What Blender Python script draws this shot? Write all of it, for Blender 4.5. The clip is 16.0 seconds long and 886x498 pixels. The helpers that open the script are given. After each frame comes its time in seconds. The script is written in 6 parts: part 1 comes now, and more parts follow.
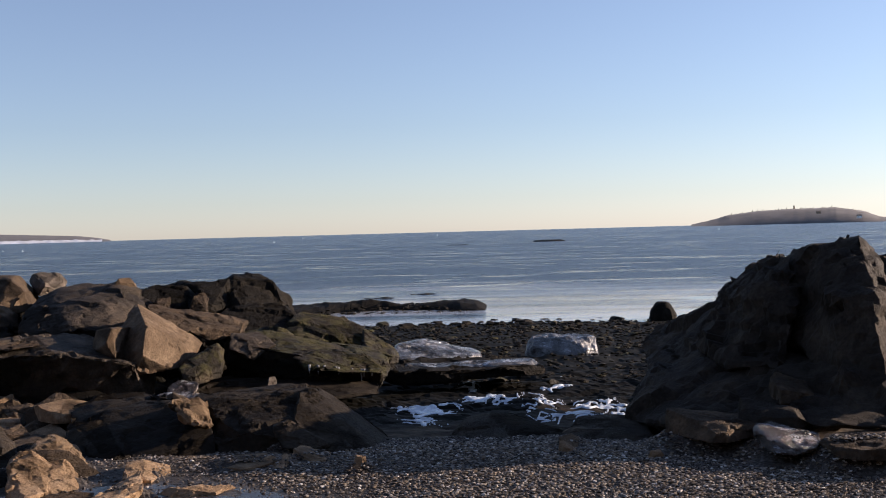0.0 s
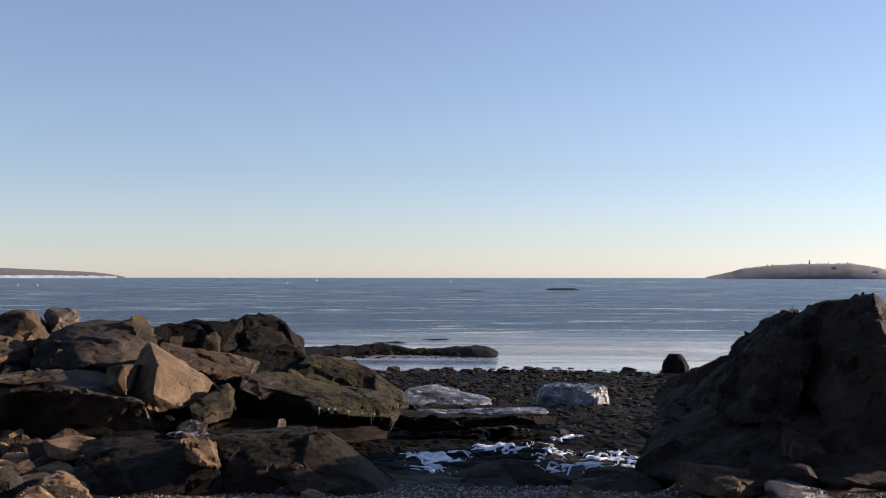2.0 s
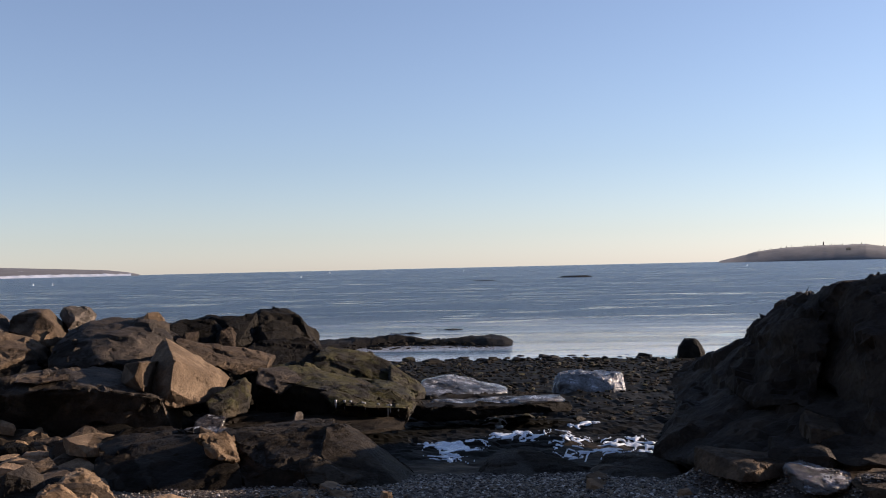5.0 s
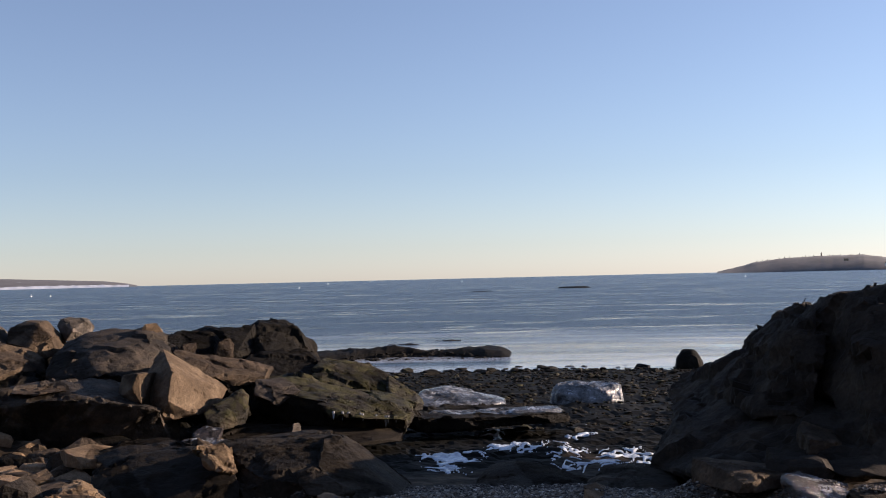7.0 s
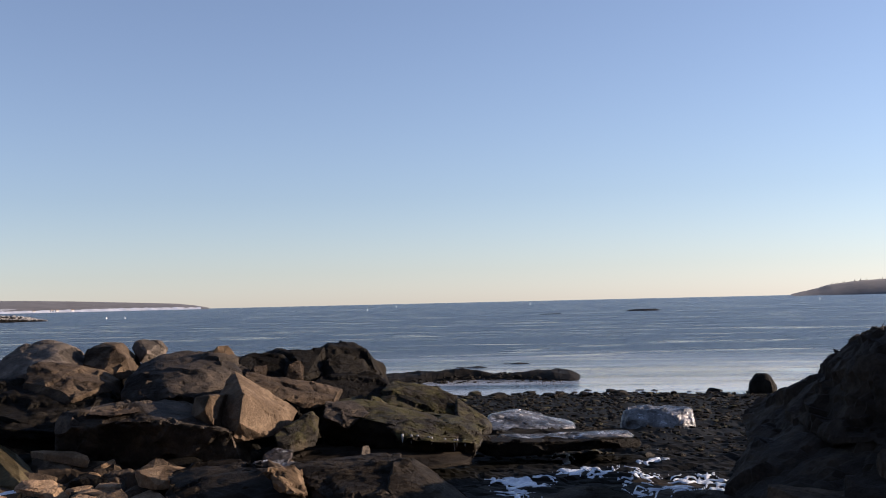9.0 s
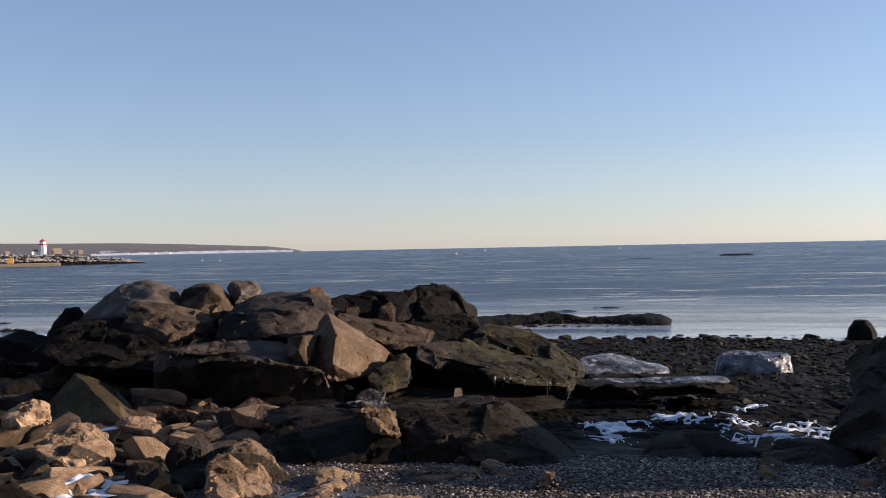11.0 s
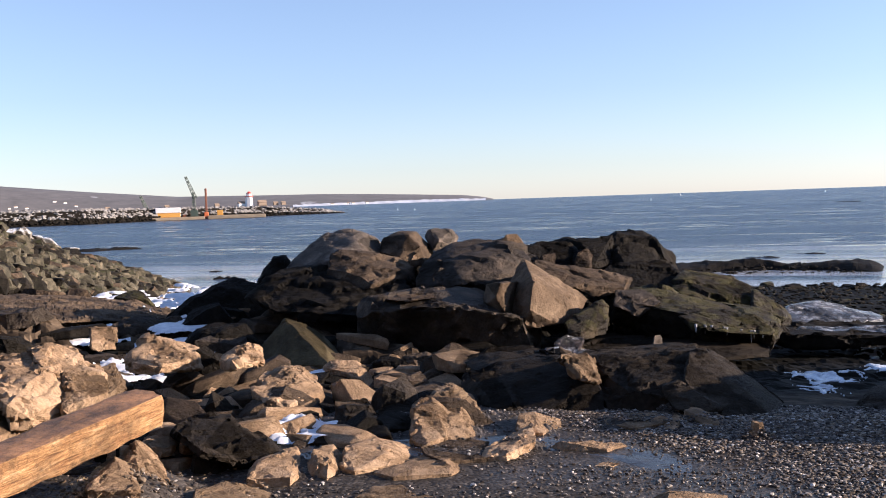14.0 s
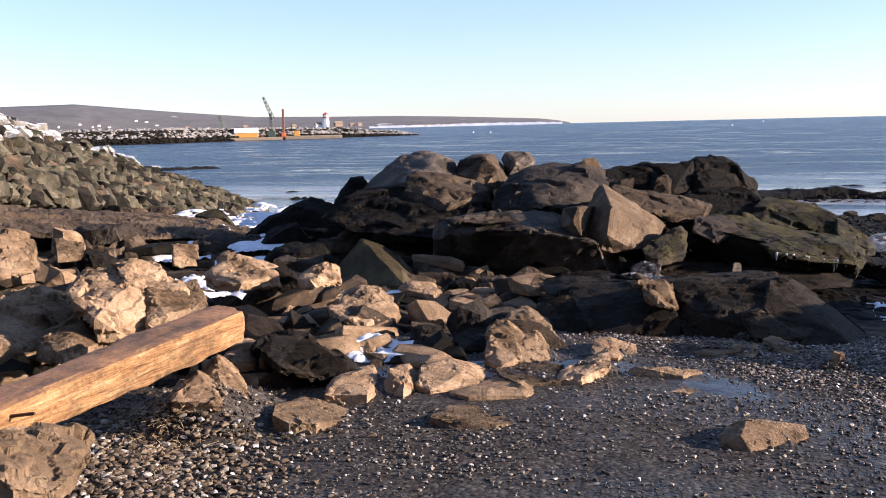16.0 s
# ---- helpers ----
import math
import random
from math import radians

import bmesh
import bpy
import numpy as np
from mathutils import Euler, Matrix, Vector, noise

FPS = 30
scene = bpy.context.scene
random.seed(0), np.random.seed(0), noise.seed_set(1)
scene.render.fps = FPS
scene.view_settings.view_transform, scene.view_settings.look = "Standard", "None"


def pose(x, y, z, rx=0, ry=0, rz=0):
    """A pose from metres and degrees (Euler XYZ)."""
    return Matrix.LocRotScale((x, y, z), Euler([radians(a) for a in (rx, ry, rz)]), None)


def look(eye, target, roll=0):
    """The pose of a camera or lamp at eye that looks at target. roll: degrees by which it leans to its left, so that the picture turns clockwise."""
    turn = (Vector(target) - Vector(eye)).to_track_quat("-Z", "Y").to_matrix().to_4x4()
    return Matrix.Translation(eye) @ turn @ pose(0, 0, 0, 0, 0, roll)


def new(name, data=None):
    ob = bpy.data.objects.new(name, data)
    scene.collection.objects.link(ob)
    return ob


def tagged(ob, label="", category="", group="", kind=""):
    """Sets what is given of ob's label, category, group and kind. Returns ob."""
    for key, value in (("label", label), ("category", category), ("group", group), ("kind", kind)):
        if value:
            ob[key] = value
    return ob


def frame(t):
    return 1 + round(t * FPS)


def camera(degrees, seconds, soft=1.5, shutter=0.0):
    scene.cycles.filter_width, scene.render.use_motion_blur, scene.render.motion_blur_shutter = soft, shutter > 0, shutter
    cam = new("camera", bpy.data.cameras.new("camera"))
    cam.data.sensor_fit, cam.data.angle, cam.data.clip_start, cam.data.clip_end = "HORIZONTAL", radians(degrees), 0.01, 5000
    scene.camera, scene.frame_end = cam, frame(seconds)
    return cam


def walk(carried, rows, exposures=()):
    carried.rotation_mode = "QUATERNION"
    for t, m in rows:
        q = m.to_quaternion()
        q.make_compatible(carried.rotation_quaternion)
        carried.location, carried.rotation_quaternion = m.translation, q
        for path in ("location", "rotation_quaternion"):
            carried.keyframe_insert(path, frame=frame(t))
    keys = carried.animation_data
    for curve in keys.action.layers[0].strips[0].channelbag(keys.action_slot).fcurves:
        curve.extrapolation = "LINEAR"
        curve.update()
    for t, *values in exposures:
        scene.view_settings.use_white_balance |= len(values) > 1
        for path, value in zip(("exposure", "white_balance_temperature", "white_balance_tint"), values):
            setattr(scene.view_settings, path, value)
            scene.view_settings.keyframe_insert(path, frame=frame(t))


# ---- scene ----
cam = camera(44.37, 16.0, soft=1.0)
PATH = [
    (0.0, 0.000, -0.000, 1.600, 89.06, -1.51, 0.00),
    (0.5, 0.010, -0.019, 1.598, 89.19, -1.49, 0.18),
    (1.0, 0.006, -0.016, 1.601, 90.69, -0.33, 1.06),
    (1.5, 0.008, -0.016, 1.603, 91.68, 0.04, 0.85),
    (2.0, -0.002, -0.017, 1.605, 91.47, 0.03, 0.69),
    (2.5, -0.000, -0.015, 1.605, 91.36, -0.92, 1.89),
    (3.0, -0.004, -0.012, 1.604, 91.66, -0.97, 2.18),
    (3.5, -0.007, -0.021, 1.607, 91.97, -0.91, 2.53),
    (4.0, -0.004, -0.017, 1.601, 91.58, -0.69, 2.34),
    (4.5, -0.007, -0.011, 1.598, 91.02, -1.02, 1.87),
    (5.0, -0.005, -0.017, 1.602, 90.96, -1.31, 1.35),
    (7.5, 0.001, -0.031, 1.606, 91.62, -1.35, 1.24),
    (8.0, -0.004, -0.023, 1.607, 91.72, -1.23, 1.74),
    (8.5, -0.008, -0.019, 1.600, 92.59, -1.11, 3.86),
    (9.0, -0.010, -0.029, 1.611, 92.80, -1.33, 4.78),
    (9.2, -0.027, -0.011, 1.608, 93.08, -1.52, 5.46),
    (11.3, -0.081, 0.146, 1.590, 89.68, -0.83, 10.03),
    (11.5, -0.088, 0.150, 1.588, 89.64, -0.64, 10.41),
    (12.0, -0.094, 0.161, 1.586, 89.09, -0.43, 11.95),
    (12.5, -0.106, 0.162, 1.586, 88.76, -1.16, 14.31),
    (13.0, -0.118, 0.161, 1.585, 87.83, -0.88, 17.19),
    (13.5, -0.125, 0.160, 1.582, 87.05, -1.40, 19.10),
    (14.0, -0.126, 0.160, 1.583, 87.43, -1.95, 19.73),
    (14.5, -0.136, 0.161, 1.578, 87.10, -1.36, 20.63),
    (15.0, -0.139, 0.167, 1.578, 85.06, -1.19, 22.10),
    (15.5, -0.142, 0.168, 1.582, 85.45, -0.84, 23.34),
    (16.0, -0.152, 0.170, 1.576, 83.50, -1.33, 23.78),
]
EXPOSURES = [(0.0, 1.04, 5480, 21), (5.0, 1.02, 5450, 21), (9.0, 1.0, 5450, 21), (11.5, 0.93, 5400, 21), (12.6, 0.91, 5400, 21), (13.0, 1.06, 5350, 21), (14.0, 1.46, 5250, 21), (16.0, 1.62, 5200, 21)]
walk(cam, [(t, pose(x, y, z, tilt, 0, turn) @ pose(0, 0, 0, 0, 0, lean)) for t, x, y, z, tilt, lean, turn in PATH], EXPOSURES)

# ---- light: low winter sun from the right ----
SUN_AZ, SUN_EL = 71.0, 15.0
sun_dir = Vector((math.sin(radians(SUN_AZ)) * math.cos(radians(SUN_EL)), math.cos(radians(SUN_AZ)) * math.cos(radians(SUN_EL)), math.sin(radians(SUN_EL))))
world = bpy.data.worlds.new("sky")
scene.world = world
world.use_nodes = True
wn = world.node_tree.nodes
sky = wn.new("ShaderNodeTexSky")
sky.sky_type, sky.sun_disc = "NISHITA", False
sky.sun_elevation, sky.sun_rotation = radians(SUN_EL), radians(SUN_AZ)
sky.air_density, sky.dust_density, sky.ozone_density = 1.0, 0.15, 1.6
pale = wn.new("ShaderNodeHueSaturation")
pale.inputs["Saturation"].default_value = 0.74
world.node_tree.links.new(sky.outputs[0], pale.inputs["Color"])
world.node_tree.links.new(pale.outputs[0], wn["Background"].inputs[0])
wn["Background"].inputs[1].default_value = 0.063
sun = new("sun", bpy.data.lights.new("sun", "SUN"))
sun.data.energy, sun.data.angle, sun.data.color = 5.0, radians(0.5), (1.0, 0.74, 0.46)
sun.matrix_world = look(sun_dir * 50, (0, 0, 0))

SEA = -2.4


# ---- materials ----
def material(name, build):
    m = bpy.data.materials.new(name)
    m.use_nodes = True
    nt = m.node_tree
    b = nt.nodes["Principled BSDF"]

    def node(kind, **kw):
        n = nt.nodes.new("ShaderNode" + kind)
        for k, v in kw.items():
            n.inputs[k.replace("_", " ")].default_value = v
        return n

    def link(a, o, c, i):
        nt.links.new(a.outputs[o], c.inputs[i])

    def ramp(src, o, stops):
        r = nt.nodes.new("ShaderNodeValToRGB")
        e = r.color_ramp.elements
        while len(e) < len(stops):
            e.new(0.5)
        for k, (p, c) in enumerate(stops):
            e[k].position = p
            e[k].color = (*c, 1) if len(c) == 3 else c
        link(src, o, r, 0)
        return r

    def mix(fac, o, a, ao, c, co, mode="MIX"):
        x = nt.nodes.new("ShaderNodeMix")
        x.data_type, x.blend_type = "RGBA", mode
        if fac is None:
            x.inputs[0].default_value = o
        else:
            link(fac, o, x, 0)
        for s, so, i in ((a, ao, 6), (c, co, 7)):
            if isinstance(s, tuple):
                x.inputs[i].default_value = (*s, 1)
            else:
                link(s, so, x, i)
        return x

    build(nt, b, node, link, ramp, mix)
    return m


def grey(v):
    return (v, v, v)


def rock_material(name, dark, mid, pale, rough=0.85, cracks=0.35, bump=0.6, tint=0.35, wet=0.0, patch=None, patch_at=0.55, frost=0.0, gloss=0.15, deep=0.06):
    """Weathered stone: two scales of colour, cracks, grain; patch: moss or weed on the upper faces."""
    def build(nt, b, node, link, ramp, mix):
        co = node("TexCoord")
        info = nt.nodes.new("ShaderNodeObjectInfo")
        n1 = node("TexNoise", Scale=2.2, Detail=9.0, Roughness=0.62, Distortion=0.4)
        n2 = node("TexNoise", Scale=30.0, Detail=8.0, Roughness=0.78)
        vor = nt.nodes.new("ShaderNodeTexVoronoi")
        vor.feature = "DISTANCE_TO_EDGE"
        vor.inputs["Scale"].default_value = 3.1
        warp = node("TexNoise", Scale=4.0, Detail=4.0)
        wm = mix(None, 0.35, co, 3, warp, 1, "LINEAR_LIGHT")
        for n in (n1, n2, warp):
            link(co, 3, n, 0)
        link(wm, 2, vor, 0)
        base = ramp(n1, 0, [(0.28, dark), (0.5, mid), (0.72, pale)])
        fine = ramp(n2, 0, [(0.32, grey(0.4)), (0.5, grey(0.95)), (0.68, grey(1.4))])
        c1 = mix(None, 0.7, base, 0, fine, 0, "MULTIPLY")
        crack = ramp(vor, 0, [(0.0, grey(0.45)), (0.035, grey(1.0))])
        c2 = mix(None, cracks, c1, 2, crack, 0, "MULTIPLY")
        rnd = ramp(info, 5, [(0.0, grey(1 - tint)), (1.0, grey(1 + tint * 0.6))])
        c3 = mix(None, 1.0, c2, 2, rnd, 0, "MULTIPLY")
        last = c3
        geo = nt.nodes.new("ShaderNodeNewGeometry")
        sep = nt.nodes.new("ShaderNodeSeparateXYZ")
        link(geo, 1, sep, 0)
        if patch:
            n3 = node("TexNoise", Scale=3.5, Detail=8.0, Roughness=0.7)
            link(co, 3, n3, 0)
            add = nt.nodes.new("ShaderNodeMath")
            add.operation = "MULTIPLY_ADD"
            link(sep, 2, add, 0)
            add.inputs[1].default_value = 0.14
            link(n3, 0, add, 2)
            pm = ramp(add, 0, [(patch_at, grey(0)), (patch_at + 0.12, grey(1))])
            pc = mix(fine, 0, tuple(0.6 * v for v in patch), 0, patch, 0)
            last = mix(pm, 0, last, 2, pc, 2)
        if frost:
            n4 = node("TexNoise", Scale=5.0, Detail=10.0, Roughness=0.75)
            link(co, 3, n4, 0)
            add = nt.nodes.new("ShaderNodeMath")
            add.operation = "MULTIPLY_ADD"
            link(sep, 2, add, 0)
            add.inputs[1].default_value = 0.3
            link(n4, 0, add, 2)
            pm = ramp(add, 0, [(0.85 - frost * 0.4, grey(0)), (1.0 - frost * 0.35, grey(1))])
            last = mix(pm, 0, last, 2, (0.72, 0.75, 0.8), 0)
        link(last, 2, b, "Base Color")
        b.inputs["Specular IOR Level"].default_value = gloss
        rr = ramp(n1, 0, [(0.3, grey(max(0.05, rough - wet))), (0.7, grey(rough))])
        link(rr, 0, b, "Roughness")
        bp = node("Bump", Strength=bump, Distance=deep)
        n5 = node("TexNoise", Scale=9.0, Detail=12.0, Roughness=0.72)
        link(co, 3, n5, 0)
        hm = mix(None, 0.5, n5, 0, crack, 0, "MULTIPLY")
        link(hm, 2, bp, "Height")
        grit = node("Bump", Strength=bump * 0.8, Distance=0.012)
        link(n2, 0, grit, "Height")
        link(bp, 0, grit, "Normal")
        link(grit, 0, b, "Normal")
    return material(name, build)


M_TAN = rock_material("ochre_sandstone", (0.125, 0.082, 0.045), (0.315, 0.217, 0.126), (0.5, 0.37, 0.237), bump=1.0, deep=0.03)
M_OCHRE = rock_material("ochre_brown_sandstone", (0.07, 0.047, 0.027), (0.16, 0.112, 0.065), (0.3, 0.22, 0.135), bump=0.9, deep=0.03)
M_BROWN = rock_material("brown_weathered_rock", (0.028, 0.0205, 0.0138), (0.076, 0.0555, 0.036), (0.18, 0.13, 0.08), bump=0.9)
M_HONEY = rock_material("honey_brown_sandstone", (0.05, 0.035, 0.021), (0.12, 0.085, 0.052), (0.23, 0.17, 0.108), bump=0.9, deep=0.03)
M_OLIVE = rock_material("olive_brown_rock", (0.032, 0.027, 0.014), (0.085, 0.069, 0.034), (0.17, 0.138, 0.072), bump=0.8, deep=0.03)
M_GREY = rock_material("grey_boulder_rock", (0.036, 0.0312, 0.0264), (0.102, 0.0864, 0.0696), (0.24, 0.198, 0.156), bump=0.8)
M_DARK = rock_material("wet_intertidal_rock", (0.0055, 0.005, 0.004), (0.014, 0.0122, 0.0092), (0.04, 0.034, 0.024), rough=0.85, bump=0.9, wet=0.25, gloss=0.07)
M_MOSS = rock_material("weedy_olive_rock", (0.0068, 0.00595, 0.00425), (0.0255, 0.02125, 0.0136), (0.0765, 0.0595, 0.0357), rough=0.85, bump=0.9, wet=0.3, patch=(0.055, 0.05, 0.016), patch_at=0.57)
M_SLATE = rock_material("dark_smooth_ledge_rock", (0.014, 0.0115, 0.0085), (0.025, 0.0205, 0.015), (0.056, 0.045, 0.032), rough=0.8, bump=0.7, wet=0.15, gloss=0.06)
M_TRICKLE = rock_material("frozen_trickle_ice", (0.10, 0.10, 0.10), (0.35, 0.36, 0.37), (0.75, 0.77, 0.8), rough=0.25, bump=0.5, cracks=0.1, gloss=0.6)
M_ICY = rock_material("ice_glazed_rock", (0.03, 0.028, 0.026), (0.12, 0.12, 0.12), (0.3, 0.3, 0.31), rough=0.3, bump=0.6, wet=0.2, frost=0.08, gloss=0.6)
M_GLAZE = rock_material("ice_glazed_brown_rock", (0.02, 0.015, 0.011), (0.06, 0.046, 0.034), (0.16, 0.13, 0.10), rough=0.3, bump=0.9, wet=0.22, frost=0.12, gloss=0.9)
M_RIP = rock_material("riprap_stone", (0.022, 0.02, 0.014), (0.075, 0.068, 0.046), (0.22, 0.19, 0.13), tint=0.8, bump=0.7, patch=(0.04, 0.042, 0.014), patch_at=0.62)
M_MASS = rock_material("dark_brown_massive_rock", (0.018, 0.0148, 0.0115), (0.052, 0.042, 0.031), (0.14, 0.11, 0.08), rough=0.8, bump=0.8, wet=0.15)
M_CRAG = rock_material("dark_crag_rock", (0.016, 0.0128, 0.0095), (0.046, 0.0365, 0.027), (0.11, 0.087, 0.062), rough=0.85, bump=1.0, wet=0.15, gloss=0.12)
M_RIPTOP = rock_material("snow_dusted_riprap_stone", (0.0868, 0.0806, 0.0682), (0.1674, 0.155, 0.1302), (0.31, 0.2976, 0.2666), tint=0.5, bump=0.7, frost=0.5)


def snow_build(nt, b, node, link, ramp, mix):
    co = node("TexCoord")
    n = node("TexNoise", Scale=14.0, Detail=8.0)
    link(co, 3, n, 0)
    r = ramp(n, 0, [(0.3, (0.62, 0.66, 0.72)), (0.7, (0.86, 0.88, 0.9))])
    link(r, 0, b, "Base Color")
    b.inputs["Roughness"].default_value = 0.55
    bp = node("Bump", Strength=0.5, Distance=0.02)
    link(n, 0, bp, "Height")
    link(bp, 0, b, "Normal")


def ice_build(nt, b, node, link, ramp, mix):
    co = node("TexCoord")
    n = node("TexNoise", Scale=5.0, Detail=9.0, Roughness=0.7, Distortion=1.2)
    link(co, 3, n, 0)
    r = ramp(n, 0, [(0.3, (0.35, 0.4, 0.48)), (0.5, (0.62, 0.68, 0.76)), (0.7, (0.84, 0.88, 0.93))])
    link(r, 0, b, "Base Color")
    b.inputs["Roughness"].default_value = 0.18
    bp = node("Bump", Strength=0.6, Distance=0.03)
    link(n, 0, bp, "Height")
    link(bp, 0, b, "Normal")


M_SNOW = material("crusted_snow", snow_build)
M_ICE = material("shore_ice", ice_build)


def water_build(nt, b, node, link, ramp, mix):
    geo = nt.nodes.new("ShaderNodeNewGeometry")
    mp = node("Mapping")
    mp.inputs["Rotation"].default_value = (0, 0, radians(6))
    mp.inputs["Scale"].default_value = (0.04, 0.14, 1)
    link(geo, 0, mp, 0)
    slick = node("TexNoise", Scale=1.0, Detail=9.0, Roughness=0.7, Distortion=1.6)
    link(mp, 0, slick, 0)
    mp2 = node("Mapping")
    mp2.inputs["Scale"].default_value = (0.5, 1.3, 1)
    link(geo, 0, mp2, 0)
    wav = node("TexNoise", Scale=1.1, Detail=9.0, Roughness=0.65)
    link(mp2, 0, wav, 0)
    b.inputs["Base Color"].default_value = (0.022, 0.04, 0.07, 1)
    b.inputs["IOR"].default_value = 1.33
    rr = ramp(slick, 0, [(0.52, grey(0.32)), (0.62, grey(0.06))])
    st = ramp(slick, 0, [(0.52, grey(1.0)), (0.62, grey(0.1))])
    bp = node("Bump", Strength=0.9, Distance=0.35)
    far = nt.nodes.new("ShaderNodeVectorMath")
    far.operation = "LENGTH"
    link(geo, 0, far, 0)
    near = nt.nodes.new("ShaderNodeMapRange")
    for k, v in enumerate((47, 85, 0.1, 1.0)):
        near.inputs[k + 1].default_value = v
    link(far, "Value", near, 0)
    rg = nt.nodes.new("ShaderNodeMath")
    rg.operation = "MULTIPLY"
    link(rr, 0, rg, 0)
    link(near, 0, rg, 1)
    link(rg, 0, b, "Roughness")
    lee = nt.nodes.new("ShaderNodeMath")
    lee.operation = "MULTIPLY"
    link(st, 0, lee, 0)
    link(near, 0, lee, 1)
    sc = nt.nodes.new("ShaderNodeMath")
    sc.operation = "MULTIPLY"
    link(lee, 0, sc, 0)
    link(wav, 0, sc, 1)
    link(sc, 0, bp, "Height")
    link(bp, 0, b, "Normal")
    # paler patches mixed into the water colour near shore, gone by 88 m
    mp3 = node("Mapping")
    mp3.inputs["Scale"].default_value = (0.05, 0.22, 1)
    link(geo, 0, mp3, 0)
    patches = node("TexNoise", Scale=1.0, Detail=8.0, Roughness=0.62, Distortion=0.8)
    link(mp3, 0, patches, 0)
    icy = ramp(patches, 0, [(0.4, grey(0)), (0.56, grey(0.75))])
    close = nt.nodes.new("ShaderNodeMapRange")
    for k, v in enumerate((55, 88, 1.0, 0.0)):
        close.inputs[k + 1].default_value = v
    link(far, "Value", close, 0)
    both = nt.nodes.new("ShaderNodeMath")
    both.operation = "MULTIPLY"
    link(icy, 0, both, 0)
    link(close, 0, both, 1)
    tinted = mix(both, 0, (0.022, 0.04, 0.07), 0, (0.5, 0.53, 0.57), 0)
    link(tinted, 2, b, "Base Color")


M_WATER = material("cold_sea_water", water_build)


def ground_build(nt, b, node, link, ramp, mix):
    geo = nt.nodes.new("ShaderNodeNewGeometry")
    big = node("TexNoise", Scale=0.5, Detail=6.0, Roughness=0.6)
    peb = nt.nodes.new("ShaderNodeTexVoronoi")
    peb.inputs["Scale"].default_value = 38.0
    grit = node("TexNoise", Scale=60.0, Detail=5.0)
    for n in (big, peb, grit):
        link(geo, 0, n, 0)
    sepc = ramp(peb, 1, [(0.0, (0.026, 0.0225, 0.019)), (0.6, (0.055, 0.048, 0.0405)), (0.94, (0.115, 0.102, 0.087)), (1.0, (0.3, 0.275, 0.24))])
    wetn = ramp(big, 0, [(0.42, grey(0.25)), (0.6, grey(0.8))])
    g2 = ramp(grit, 0, [(0.3, grey(0.6)), (0.7, grey(1.2))])
    c = mix(None, 0.7, sepc, 0, g2, 0, "MULTIPLY")
    far = nt.nodes.new("ShaderNodeVectorMath")
    far.operation = "LENGTH"
    link(geo, 0, far, 0)
    wob = nt.nodes.new("ShaderNodeMath")
    wob.operation = "MULTIPLY_ADD"
    link(big, 0, wob, 0)
    wob.inputs[1].default_value = -1.6
    link(far, "Value", wob, 2)
    sc = nt.nodes.new("ShaderNodeMath")
    sc.operation = "MULTIPLY"
    sc.inputs[1].default_value = 0.05
    link(wob, 0, sc, 0)
    rocky = ramp(sc, 0, [(0.385, grey(0)), (0.41, grey(1))])
    bed = node("TexNoise", Scale=3.0, Detail=10.0, Roughness=0.7, Distortion=0.5)
    link(geo, 0, bed, 0)
    # bedrock colour: near black low down, tan higher up, the border broken by noise
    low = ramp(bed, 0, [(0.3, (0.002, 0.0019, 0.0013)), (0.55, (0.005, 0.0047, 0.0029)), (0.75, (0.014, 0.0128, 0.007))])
    dry = ramp(bed, 0, [(0.3, (0.012, 0.0095, 0.007)), (0.5, (0.045, 0.034, 0.023)), (0.72, (0.2, 0.15, 0.097))])
    sz = nt.nodes.new("ShaderNodeSeparateXYZ")
    link(geo, 0, sz, 0)
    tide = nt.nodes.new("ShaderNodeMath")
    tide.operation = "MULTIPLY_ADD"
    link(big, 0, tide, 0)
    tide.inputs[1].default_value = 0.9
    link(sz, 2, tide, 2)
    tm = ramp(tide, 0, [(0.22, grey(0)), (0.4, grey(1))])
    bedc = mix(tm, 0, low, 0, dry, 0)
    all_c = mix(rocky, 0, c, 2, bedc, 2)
    link(all_c, 2, b, "Base Color")
    b.inputs["Specular IOR Level"].default_value = 0.06
    rg = mix(rocky, 0, wetn, 0, (0.75, 0.75, 0.75), 0)
    link(rg, 2, b, "Roughness")
    bp = node("Bump", Strength=0.45, Distance=0.012)
    hgt = mix(rocky, 0, peb, 0, bed, 0)
    link(hgt, 2, bp, "Height")
    bp.invert = True
    link(bp, 0, b, "Normal")


M_GROUND = material("dark_wet_shingle", ground_build)


def plain(name, color, rough=0.6, metal=0.0, var=0.25, scale=8.0, bump=0.0):
    def build(nt, b, node, link, ramp, mix):
        co = node("TexCoord")
        n = node("TexNoise", Scale=scale, Detail=7.0, Roughness=0.65)
        link(co, 3, n, 0)
        r = ramp(n, 0, [(0.3, tuple(v * (1 - var) for v in color)), (0.7, tuple(min(1, v * (1 + var)) for v in color))])
        link(r, 0, b, "Base Color")
        b.inputs["Roughness"].default_value = rough
        b.inputs["Metallic"].default_value = metal
        if bump:
            bp = node("Bump", Strength=bump, Distance=0.03)
            link(n, 0, bp, "Height")
            link(bp, 0, b, "Normal")
    return material(name, build)


